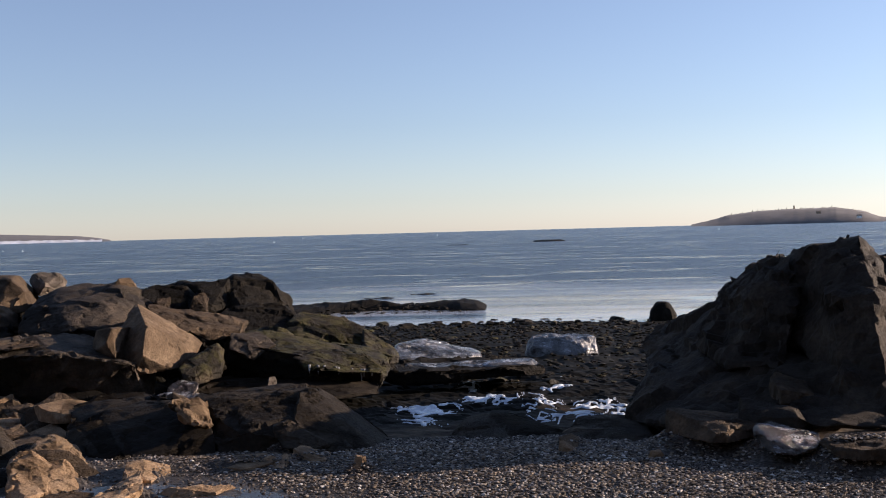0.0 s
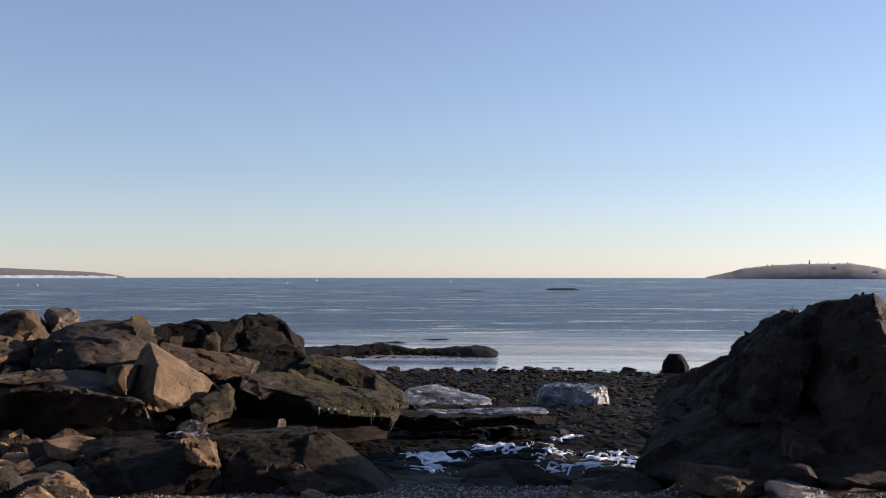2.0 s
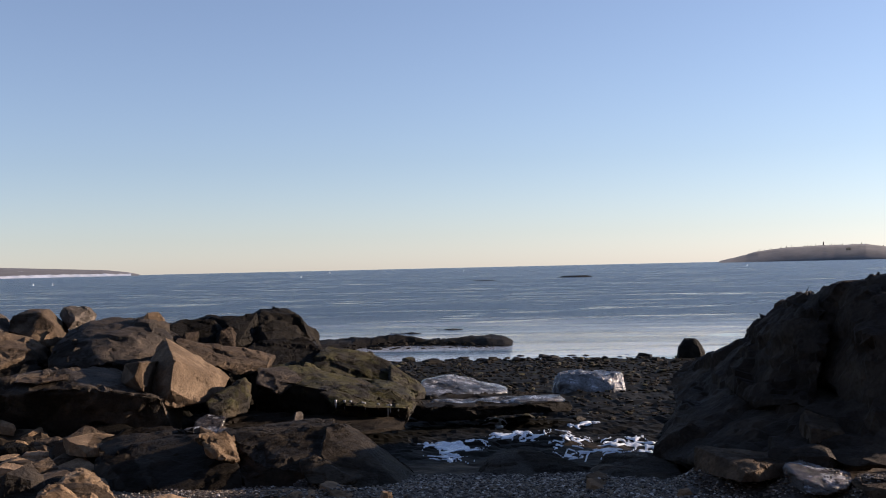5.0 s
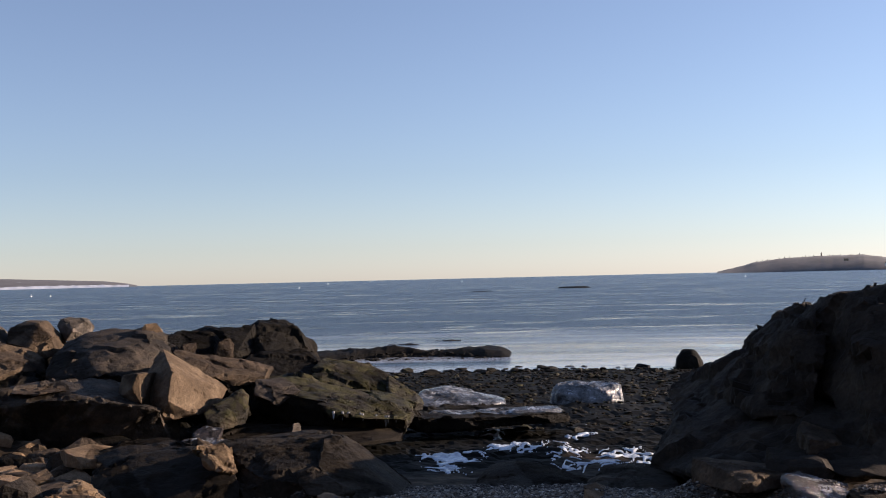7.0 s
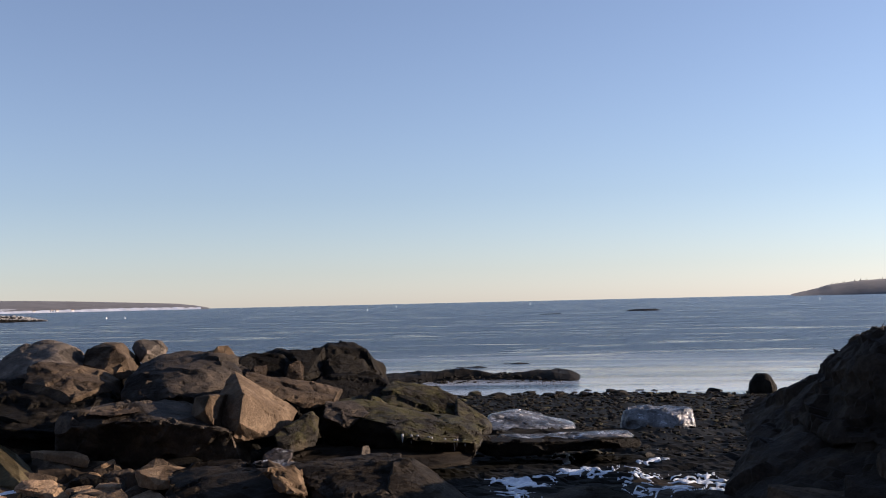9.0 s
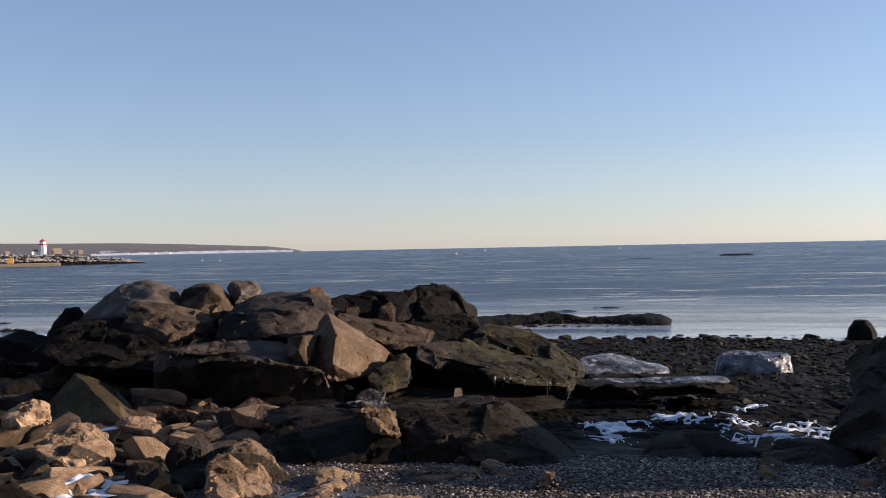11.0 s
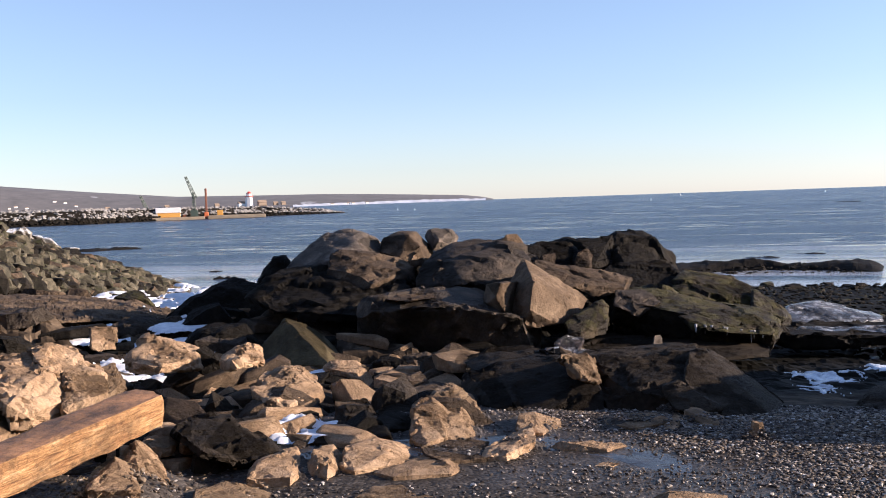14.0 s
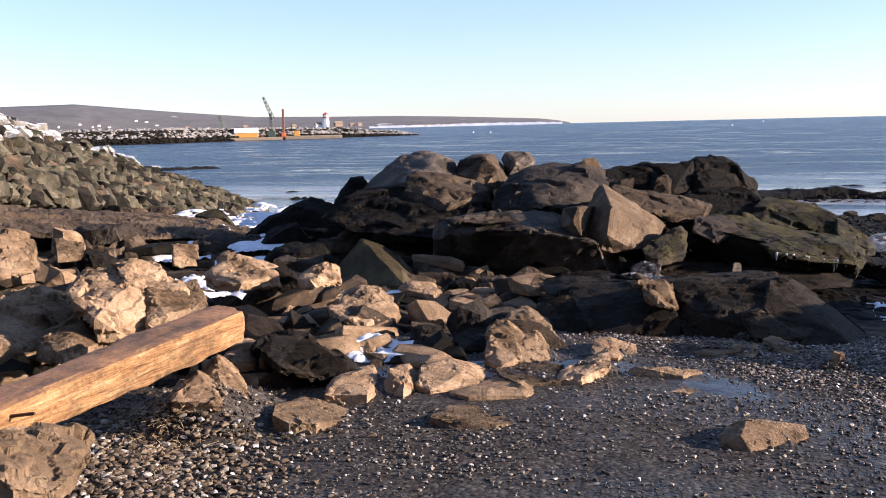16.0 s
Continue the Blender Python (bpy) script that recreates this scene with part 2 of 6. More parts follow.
# ---- building helpers ----
def mesh_from(name, bm, mat, smooth=False):
    me = bpy.data.meshes.new(name)
    bm.to_mesh(me)
    bm.free()
    for m in (mat if isinstance(mat, (list, tuple)) else [mat]):
        me.materials.append(m)
    if smooth:
        me.polygons.foreach_set("use_smooth", [True] * len(me.polygons))
    return me


def part(name, bm, mat, parent, label="", smooth=False):
    ob = new(name, mesh_from(name, bm, mat, smooth))
    ob.parent = parent
    return tagged(ob, label)


def box(bm, x0, x1, y0, y1, z0, z1):
    v = [bm.verts.new((x, y, z)) for x in (x0, x1) for y in (y0, y1) for z in (z0, z1)]
    for f in ((0, 1, 3, 2), (4, 6, 7, 5), (0, 4, 5, 1), (2, 3, 7, 6), (0, 2, 6, 4), (1, 5, 7, 3)):
        bm.faces.new([v[i] for i in f])


PROFILE = [(0, 0.02), (5, 0), (8, -0.03), (11, -0.25), (14, -0.5), (20, -0.95), (30, -1.6), (46, -2.38), (60, -3.2), (200, -8), (5000, -30)]
PROFILE_R, PROFILE_Z = [p[0] for p in PROFILE], [p[1] for p in PROFILE]
BEDS = []  # footprints of the rocks, on which the bedrock rises to carry them


def smooth(v, lo, hi):
    u = min(1, max(0, (v - lo) / (hi - lo)))
    return u * u * (3 - 2 * u)


def shore_z(x, y):
    """The plain fall of the shore; the rocky side on the left lies higher."""
    d, az = math.hypot(x, y), math.degrees(math.atan2(-x, y))
    z = float(np.interp(d, PROFILE_R, PROFILE_Z))
    return z * (1 - 0.55 * smooth(az, 8, 22) * (1 - smooth(d, 22, 42)))


def slabs(x, y):
    """Broken bedrock: tilted slabs with steps and cracks between them."""
    q = Vector((x * 1.0 + y * 0.35, y * 1.9 - x * 0.5, 0.0))
    q += 0.35 * Vector((noise.noise(q * 1.3), noise.noise(q * 1.3 + Vector((5, 2, 8))), 0))
    out = 0.0
    for k, (f, amp) in enumerate(((1.0, 0.15), (2.3, 0.06))):
        p = Vector((q.x * f, q.y * f, 3.7 * k))
        dist, pts = noise.voronoi(p, distance_metric="DISTANCE", exponent=2.5)
        c = pts[0]
        r1, r2, r3 = noise.noise(c * 7.3), noise.noise(c * 5.1 + Vector((9, 1, 4))), noise.noise(c * 6.7 + Vector((2, 8, 3)))
        out += amp * (1.1 * r1 + 1.5 * r2 * (p.x - c.x) + (0.5 + 1.3 * r3) * (p.y - c.y))
        out -= amp * 0.5 * max(0, 1 - (dist[1] - dist[0]) / 0.12)
    return out


def ground_z(x, y):
    """Height of the shore: a beach that falls to the sea, rougher over the rocky flat."""
    d = math.hypot(x, y)
    z = shore_z(x, y)
    # unseen bluff behind the camera, added to cut sky light on the rock fronts
    if y < 2:
        z += min(2.5, (2 - y) * 0.06) + 13.0 * smooth(-y, 4, 19) + 1.5 * noise.noise(Vector((x * 0.1, y * 0.1, 1.0))) * smooth(-y, 5, 15)
    if d < 70:
        rocky = min(1, max(0, (d - 8.6) / 3))
        p = Vector((x * 0.9, y * 0.9, 3.1))
        if d > 4 and BEDS:
            b = ground_z.beds
            dx, dy = x - b[:, 0], y - b[:, 1]
            u = np.maximum(np.abs(dx * b[:, 5] + dy * b[:, 6]) - 0.40 * b[:, 3], 0)
            v = np.maximum(np.abs(dy * b[:, 5] - dx * b[:, 6]) - 0.34 * b[:, 4], 0)
            z = max(z, float((b[:, 2] + 0.03 - 0.62 * np.hypot(u, v)).max()))
        z += (0.012 + 0.05 * rocky) * noise.fractal(p, 0.7, 2.1, 5)
        if rocky:
            z += 0.03 * rocky * (noise.turbulence(p * 2.1, 5, True) - 0.7)
            if d < 30:
                z += rocky * (0.3 + 0.7 * smooth(math.degrees(math.atan2(-x, y)), 7, 14)) * slabs(x, y)
    return z


def crack_noise(p, size, rough):
    """Fracture relief: broad lumps, ridges and stepped beds."""
    q = p / size
    d = noise.fractal(q * 2.1, 0.8, 2.0, 4) * 0.9
    d += (noise.turbulence(q * 3.7, 4, False) - 0.6) * 0.7
    layer = q.z * 6.0 + q.x * 1.6 + noise.noise(q * 1.5) * 1.2
    d += noise.noise(Vector((math.floor(layer) * 3.7, math.floor(layer) * 1.3, q.x * 0.8))) * 0.9
    joint = q.x * 3.1 - q.y * 2.3 + q.z * 1.1 + noise.noise(q * 1.1 + Vector((7, 3, 1))) * 0.9
    d += noise.noise(Vector((math.floor(joint) * 2.9, q.z * 0.7, math.floor(joint) * 5.3))) * 0.7
    d += noise.fractal(q * 8.5, 0.7, 2.0, 3) * 0.3
    d += (noise.ridged_multi_fractal(q * 2.3, 0.9, 2.1, 4, 1.0, 2.0) - 1.2) * 0.22
    return d * rough * size


def rock_mesh(name, seed, w, d, h, top, depth, bulge, rough, mat, detail, style, points=9):
    """A stone: rings of jittered points from base to top, hulled, broken up into relief. A block has sharp corners, a boulder is rounded."""
    rnd = random.Random(seed)
    bm = bmesh.new()
    block = style != "boulder"
    sides = rnd.choice((5, 6, 6, 7))
    corners = [(2 * math.pi * (k + rnd.uniform(0, 0.75)) / sides, rnd.uniform(0.78, 1.12)) for k in range(sides)]
    cant = (rnd.uniform(-0.5, 0.25), rnd.uniform(-0.1, 0.5))
    tip = cant if style == "shard" else ((rnd.uniform(-0.2, 0.1), rnd.uniform(0.0, 0.2)) if block and w < 1.0 else (0.0, 0.0))
    for u in ((-0.12, 0.1, 0.62, 1.0) if block else (-0.12, 0.12, 0.4, 0.65, 0.85, 1.0)):
        g = max(0, u) ** bulge
        xa, xb = top[0] * g, 1 - (1 - top[1]) * g
        ya, yb = depth[0] * g, 1 - (1 - depth[1]) * g
        if style == "shard":
            spots = [(0.5 + 0.55 * math.cos(a) * s, 0.5 + 0.55 * math.sin(a) * s) for a, s in corners if u < 0.3 or rnd.random() < 0.8]
        elif block:
            spots = []
            for i, j in ((0, 0), (0, 1), (1, 0), (1, 1)):
                cx, cy = i + rnd.uniform(-0.07, 0.07), j + rnd.uniform(-0.1, 0.1)
                if u > 0.3 and rnd.random() < 0.3:
                    cut = rnd.uniform(0.15, 0.5)
                    spots += [(cx + (cut if i == 0 else -cut), cy), (cx, cy + (cut if j == 0 else -cut))]
                else:
                    spots.append((cx, cy))
            spots += [(rnd.random(), rnd.choice((-0.02, 1.02))) for _ in range(1 + (w > 1.2))]
        else:
            n = points if u < 0.9 else max(6, points // 2 + 1)
            spots = []
            for k in range(n):
                a = 2 * math.pi * (k + rnd.random() * 0.7) / n
                c, s = math.cos(a), math.sin(a)
                m = max(abs(c), abs(s)) ** 0.45
                spots.append((0.5 + 0.5 * c / m, 0.5 + 0.5 * s / m))
        for px, py in spots:
            lift = (rnd.random() - 0.62) * (0.24 if block else 0.06) * (u > 0.3)
            bm.verts.new(((xa + (xb - xa) * px - 0.5) * w, (ya + (yb - ya) * py - 0.5) * d, (u + lift + (tip[0] * (px - 0.5) + tip[1] * (py - 0.5)) * max(0, u - 0.1)) * h))
    r = bmesh.ops.convex_hull(bm, input=bm.verts)
    bmesh.ops.delete(bm, geom=list({v for v in r["geom_interior"] + r["geom_unused"] if isinstance(v, bmesh.types.BMVert)}), context="VERTS")
    bmesh.ops.dissolve_limit(bm, angle_limit=radians(9), verts=bm.verts, edges=bm.edges)
    bmesh.ops.triangulate(bm, faces=bm.faces)
    for _ in range(8):
        e = [x for x in bm.edges if x.calc_length() > detail]
        if not e:
            break
        bmesh.ops.subdivide_edges(bm, edges=e, cuts=1)
        bmesh.ops.triangulate(bm, faces=[f for f in bm.faces if len(f.verts) > 3])
    size = (w * d * max(h, 0.4 * w)) ** (1 / 3)
    off = Vector((seed * 7.13 % 31, seed * 3.7 % 17, seed * 1.9 % 23))
    bm.normal_update()
    moved = [(v, v.co + v.normal * crack_noise(v.co + off * size, size, rough)) for v in bm.verts]
    for v, co in moved:
        v.co = co
    return mesh_from(name, bm, mat)


def stone(name, x, y, z, w, d, h, turn, top=(0.2, 0.8), depth=(0.3, 0.85), bulge=1.4, rough=0.05, mat=None, seed=1, label="", category="rock", group="", detail=0.0, style="block", points=9):
    if style != "boulder" and w < 1.0:
        rough = min(rough, 0.028)
    me = rock_mesh(name, seed, w, d, h, top, depth, bulge, rough, mat, detail or max(0.028, min(0.06, 0.03 * max(w, h))), style, points)
    ob = new(name, me)
    lean = random.Random(seed * 3 + 1)
    dip = (lean.uniform(-8, 12), lean.uniform(-12, 8)) if style == "shard" else (0, 0)
    ob.matrix_world = pose(x, y, z, 0, 0, turn) @ pose(0, 0, 0, dip[0], dip[1], 0)
    c, q = math.cos(radians(turn)), math.sin(radians(turn))
    BEDS.append((x, y, z, w, d, c, q))
    return tagged(ob, label, category, group)


def outcrop(name, ridge, foot, mat, rough, size, steep, seed, label, category, profile=None, facet=0.0, pitch=0.9):
    """Bedrock that rises from a foot line to a ridge line and falls away behind, broken by beds and joints."""
    R, F = np.array(ridge), np.array(foot)
    span = float(np.linalg.norm(R[-1] - R[0]))
    n, m = int(span / 0.035), 84
    us, vs = np.linspace(0, 1, n + 1), np.linspace(0, 1.7, m + 1)

    def along(P, u):
        k = np.concatenate([[0], np.cumsum(np.linalg.norm(np.diff(P[:, :2], axis=0), axis=1))])
        return Vector([float(np.interp(u * k[-1], k, P[:, c])) for c in range(3)])

    bm = bmesh.new()
    rows = []
    off = Vector((seed, seed * 2.1, seed * 0.7))
    for u in us:
        a, b2 = along(F, u), along(R, u)
        a.z -= 0.12
        back = b2 + (b2 - a) * 0.7
        back.z = a.z - 0.6
        row = []
        for v in vs:
            if v <= 1:
                p = a.lerp(b2, v)
                if profile:
                    hv, zv = (float(np.interp(v, [q[0] for q in profile], [q[k] for q in profile])) for k in (1, 2))
                    p = a.lerp(b2, hv)
                    p.z = a.z + (b2.z - a.z) * zv
                    if facet:
                        s = u * span / pitch + 0.35 * v + 0.5 * noise.noise(Vector((u * span * 0.6, seed, 0)))
                        k, f = math.floor(s), s - math.floor(s)
                        edge = 0.25 + 0.5 * abs(noise.cell(Vector((k + 0.5, seed, 0.5))))
                        saw = f / edge if f < edge else (1 - f) / (1 - edge)
                        out = (a - b2).normalized()
                        p += Vector((out.x, out.y, 0)) * facet * (saw - 0.5) * math.sin(math.pi * min(1, v * 1.15)) * (0.5 + abs(noise.cell(Vector((k + 0.5, 3.5, seed)))))
                else:
                    p.z = a.z + (b2.z - a.z) * (v ** steep) * (1 + 0.10 * math.sin(v * 9 + 3 * noise.noise(Vector((u * 6, seed, v * 2)))) * (1 - v))
            else:
                f = (v - 1) / 0.7
                p = b2.lerp(back, f)
                p.z = b2.z + (back.z - b2.z) * f ** 1.6
            row.append(bm.verts.new(p))
        rows.append(row)
    for i in range(n):
        for j in range(m):
            bm.faces.new([rows[i][j], rows[i + 1][j], rows[i + 1][j + 1], rows[i][j + 1]])
    bmesh.ops.recalc_face_normals(bm, faces=bm.faces)
    bm.normal_update()
    moved = [(v, v.co + v.normal * crack_noise(v.co + off, size, rough)) for v in bm.verts]
    for v, co in moved:
        v.co = co
    ob = new(name, mesh_from(name, bm, mat))
    return tagged(ob, label, category)


def relief(p, size, amount):
    """Broken stone: flat tilted facets with steps and cracks between them, beds, grain."""
    q = Vector((p.x, p.y, p.z * 1.5)) / size
    q += 0.22 * noise.noise_vector(q * 1.7)
    out = 0.0
    for f, amp in ((1.0, 1.0), (2.6, 0.32)):
        r = q * f
        dist, pts = noise.voronoi(r, distance_metric="DISTANCE", exponent=2.5)
        c = pts[0]
        out += amp * (0.5 * noise.noise(c * 7.3) + 1.1 * noise.noise_vector(c * 5.1).dot(r - c))
        out -= amp * 0.14 * max(0.0, 1 - (dist[1] - dist[0]) / 0.07)
    bed = q.z * 1.6 + q.x * 0.5 + 0.5 * noise.noise(q * 0.6)
    out += 0.45 * noise.cell(Vector((math.floor(bed) + 0.5, 0.5, 4.5)))
    return amount * (out + 0.09 * noise.fractal(q * 5.0, 0.8, 2.1, 4))


def massif(name, at, label, category):
    """A rock of several pieces that stand on one base."""
    ob = new(name)
    ob.location = at
    return tagged(ob, label, category)


def rehull(bm):
    r = bmesh.ops.convex_hull(bm, input=bm.verts)
    bmesh.ops.delete(bm, geom=list({v for v in r["geom_interior"] + r["geom_unused"] if isinstance(v, bmesh.types.BMVert)}), context="VERTS")


def hewn(name, at, corners, mat, depth, turn, seed, label, drop=0.3, rough=0.02, soft=1, cell=0.0, parent=None, polish=False, chips=6, grain=0.35):
    """A rock hulled from its main corners, given in metres from its base, with corners knocked off; its back lies depth behind them, lower by the share drop."""
    c, s = math.cos(radians(turn)), math.sin(radians(turn))
    rnd = random.Random(seed)
    bm = bmesh.new()
    for x, y, z in corners:
        bm.verts.new((x, y, z))
        bm.verts.new((x - s * depth, y + c * depth, z * (1 - drop)))
        if z < 0.12:
            bm.verts.new((x, y, -0.05))
    rehull(bm)
    for _ in range(chips):
        n = Vector((rnd.gauss(0, 1), rnd.gauss(0, 1), rnd.gauss(0.2, 0.7))).normalized()
        reach = [v.co.dot(n) for v in bm.verts]
        cut = max(reach) - (max(reach) - min(reach)) * rnd.uniform(0.03, 0.09)
        bmesh.ops.bisect_plane(bm, geom=bm.verts[:] + bm.edges[:] + bm.faces[:], plane_co=n * cut, plane_no=n, clear_outer=True)
        rehull(bm)
    xs, ys, zs = ([p[k] for p in corners] for k in range(3))
    wide = max(max(xs) - min(xs), max(ys) - min(ys), max(zs) - min(zs))
    cell = cell or min(0.055, max(0.016, 0.03 * wide))
    bmesh.ops.triangulate(bm, faces=bm.faces)
    limit = wide
    while limit > cell * 1.4:
        limit = max(cell * 1.4, limit * 0.7)
        e = [x for x in bm.edges if x.calc_length() > limit]
        bmesh.ops.subdivide_edges(bm, edges=e, cuts=1)
        bmesh.ops.triangulate(bm, faces=[f for f in bm.faces if len(f.verts) > 3])
    for _ in range(max(0, soft - 1)):
        bmesh.ops.smooth_vert(bm, verts=bm.verts, factor=0.5, use_axis_x=True, use_axis_y=True, use_axis_z=True)
    bm.normal_update()
    size = min(0.75, max(0.06, grain * wide))
    off = Vector((seed * 7.13 % 31, seed * 3.7 % 17, seed * 1.9 % 23))
    moved = [(v, v.co + v.normal * relief(v.co + off, size, rough * 4 * size)) for v in bm.verts]
    for v, co in moved:
        v.co = co
    me = mesh_from(name, bm, mat, True)
    if not polish:
        me.set_sharp_from_angle(angle=radians(24))
    ob = new(name, me)
    if parent:
        ob.parent = parent
    else:
        ob.location = at
        tagged(ob, label, "boulder" if name == "boulder" else "rock")
    if at[2] + min(zs) < shore_z(at[0], at[1]) + 0.2:
        BEDS.append((at[0] + (min(xs) + max(xs)) / 2 - s * depth / 2, at[1] + (min(ys) + max(ys)) / 2 + c * depth / 2, at[2] + min(zs), 0.8 * (max(xs) - min(xs)), max(0.2, 0.5 * depth), 1.0, 0.0))
    return ob


# ---- ground and sea ----
def polar_sheet(name, mat, rings, angles, height):
    verts, faces = [(0, 0, height(0, 0))], []
    for r in rings:
        for a in angles:
            x, y = -r * math.sin(a), r * math.cos(a)
            verts.append((x, y, height(x, y)))
    n = len(angles)
    for k in range(n):
        faces.append((0, 1 + k, 1 + (k + 1) % n))
    for i in range(len(rings) - 1):
        for k in range(n):
            a, b2 = 1 + i * n + k, 1 + i * n + (k + 1) % n
            faces.append((a, a + n, b2 + n, b2))
    me = bpy.data.meshes.new(name)
    me.from_pydata(verts, [], faces)
    me.materials.append(mat)
    if name != "ground":
        me.polygons.foreach_set("use_smooth", [True] * len(me.polygons))
    return new(name, me)


# ---- rocks of the shore ----
stone("boulder", -8.01, 14.72, 0.27, 0.69, 0.68, 0.55, 29, top=(0.35, 0.7), bulge=1.8, mat=M_DARK, seed=2, label="small dark boulder at the foot of the outcrop", style="boulder", rough=0.045)
stone("rock_ledge", -8.55, 14.02, -0.09, 1.89, 0.93, 0.55, 31, top=(0.4, 0.85), bulge=1.3, mat=M_DARK, seed=14, label="long low black ledge reaching to the cove", style="shard")
stone("ice_rock", 2.61, 24.19, -1.23, 1.71, 1.36, 0.44, -6, top=(0.08, 0.9), bulge=2.2, mat=M_ICY, seed=17, label="flat rock capped with snow and ice", style="boulder", rough=0.045)
stone("boulder", 9.10, 45.34, -2.39, 1.18, 1.17, 0.80, -11, top=(0.3, 0.7), bulge=2.6, mat=M_DARK, seed=18, label="round dark boulder at the water's edge", rough=0.02, points=18, style="boulder")
stone("rock", -3.41, 9.71, -0.16, 0.74, 0.49, 0.29, 7, top=(0.1, 0.7), bulge=1.2, mat=M_BROWN, seed=25, label="flat brown rock among the shore boulders", depth=(0.1, 0.88), style="shard")
stone("rock", -3.67, 8.98, -0.13, 0.61, 0.41, 0.20, 32, top=(0.2, 0.8), bulge=1.2, mat=M_BROWN, seed=26, label="flat brown rock among the shore boulders", depth=(0.1, 0.88), style="shard")
stone("rock", -4.13, 7.51, -0.10, 0.94, 0.60, 0.24, 26, top=(0.2, 0.6), bulge=1.2, mat=M_BROWN, seed=30, label="broad brown rock with a sunlit end", depth=(0.1, 0.88), style="shard")
stone("rock", -2.67, 7.48, -0.09, 0.56, 0.37, 0.26, -15, top=(0.15, 0.6), bulge=1.3, mat=M_BROWN, seed=31, label="brown rounded rock above the beach", depth=(0.1, 0.88), style="shard")
stone("rock", -3.40, 7.33, -0.09, 0.35, 0.26, 0.20, 24, top=(0.1, 0.75), bulge=1.2, mat=M_BROWN, seed=33, label="small dark-faced rock with a sunlit end", depth=(0.1, 0.88), style="shard")
stone("rock", -3.65, 6.80, -0.09, 0.15, 0.13, 0.14, 25, top=(0.2, 0.8), bulge=1.5, mat=M_TAN, seed=34, label="small rounded tan stone on the shore", depth=(0.1, 0.88), style="shard")
stone("rock", -2.12, 7.55, -0.09, 0.38, 0.25, 0.11, 8, top=(0.2, 0.6), bulge=1.2, mat=M_TAN, seed=40, label="small tan wedge at the ledge foot", depth=(0.1, 0.88), style="shard")
stone("rock_slab", -1.58, 6.90, -0.09, 0.60, 0.39, 0.11, 16, top=(0.2, 0.8), bulge=1.4, mat=M_TAN, seed=42, label="thin flat tan slab in the runnel", depth=(0.1, 0.88), style="shard")
stone("rock_slab", -1.42, 7.73, -0.10, 0.62, 0.34, 0.11, -22, top=(0.2, 0.8), bulge=1.4, mat=M_TAN, seed=43, label="thin flat tan slab at the ledge foot", depth=(0.1, 0.88), style="shard")
stone("rock", -1.19, 7.78, -0.10, 0.20, 0.16, 0.11, -2, top=(0.4, 0.8), bulge=1.1, mat=M_TAN, seed=44, label="small tan wedge at the ledge foot", depth=(0.1, 0.88), style="shard")
stone("rock", -0.99, 8.01, -0.10, 0.35, 0.27, 0.11, -12, top=(0.1, 0.5), bulge=1.1, mat=M_TAN, seed=45, label="small tan wedge at the ledge foot", depth=(0.1, 0.88), style="shard")
stone("rock", -8.15, 7.86, 0.27, 0.79, 0.59, 0.39, 48, top=(0.2, 0.7), bulge=1.4, mat=M_BROWN, seed=53, label="brown rock at the foot of the bank", depth=(0.1, 0.88), style="shard")
stone("rock", -7.42, 7.12, 0.33, 0.38, 0.32, 0.19, 66, top=(0.2, 0.8), bulge=1.6, mat=M_TAN, seed=54, label="rounded orange-tan rock in the heap", depth=(0.1, 0.88), style="shard")
stone("rock", -10.43, 11.21, 0.05, 0.44, 0.35, 0.27, 66, top=(0.1, 0.9), bulge=1.3, mat=M_TAN, seed=56, label="orange-tan block among dark rocks", depth=(0.1, 0.88), style="shard")
stone("rock", -8.91, 9.90, -0.09, 0.75, 0.45, 0.34, 42, top=(0.2, 0.8), bulge=1.4, mat=M_DARK, seed=58, label="dark low rock among the boulders", depth=(0.1, 0.88), style="shard")
stone("rock", -5.79, 9.23, -0.17, 0.47, 0.29, 0.35, 11, top=(0.2, 0.7), bulge=1.4, mat=M_DARK, seed=59, label="dark low rock among the boulders", depth=(0.1, 0.88), style="shard")
stone("rock", -5.86, 8.93, -0.15, 0.56, 0.37, 0.20, 17, top=(0.2, 0.7), bulge=1.4, mat=M_BROWN, seed=60, label="brown low rock among snow", depth=(0.1, 0.88), style="shard")
stone("rock", -4.50, 7.21, -0.10, 0.46, 0.30, 0.15, 27, top=(0.1, 0.8), bulge=1.3, mat=M_BROWN, seed=61, label="brown flat rock above the beach", depth=(0.1, 0.88), style="shard")
stone("rock", -4.04, 6.69, -0.09, 0.63, 0.39, 0.23, 52, top=(0.2, 0.7), bulge=1.4, mat=M_DARK, seed=62, label="dark low rock above the beach", depth=(0.1, 0.88), style="shard")
stone("rock", -4.19, 6.52, -0.09, 0.56, 0.37, 0.14, 24, top=(0.2, 0.7), bulge=1.3, mat=M_BROWN, seed=63, label="brown flat rock above the beach", depth=(0.1, 0.88), style="shard")
stone("rock", -6.53, 13.35, -0.03, 1.12, 0.68, 0.30, 20, top=(0.2, 0.8), bulge=1.4, mat=M_BROWN, seed=64, label="bedded brown rock below the outcrop", depth=(0.1, 0.88), style="shard")
stone("rock", -8.21, 13.55, -0.16, 0.93, 0.58, 0.34, 21, top=(0.2, 0.8), bulge=1.4, mat=M_DARK, seed=65, label="dark low rock below the outcrop", depth=(0.1, 0.88), style="shard")
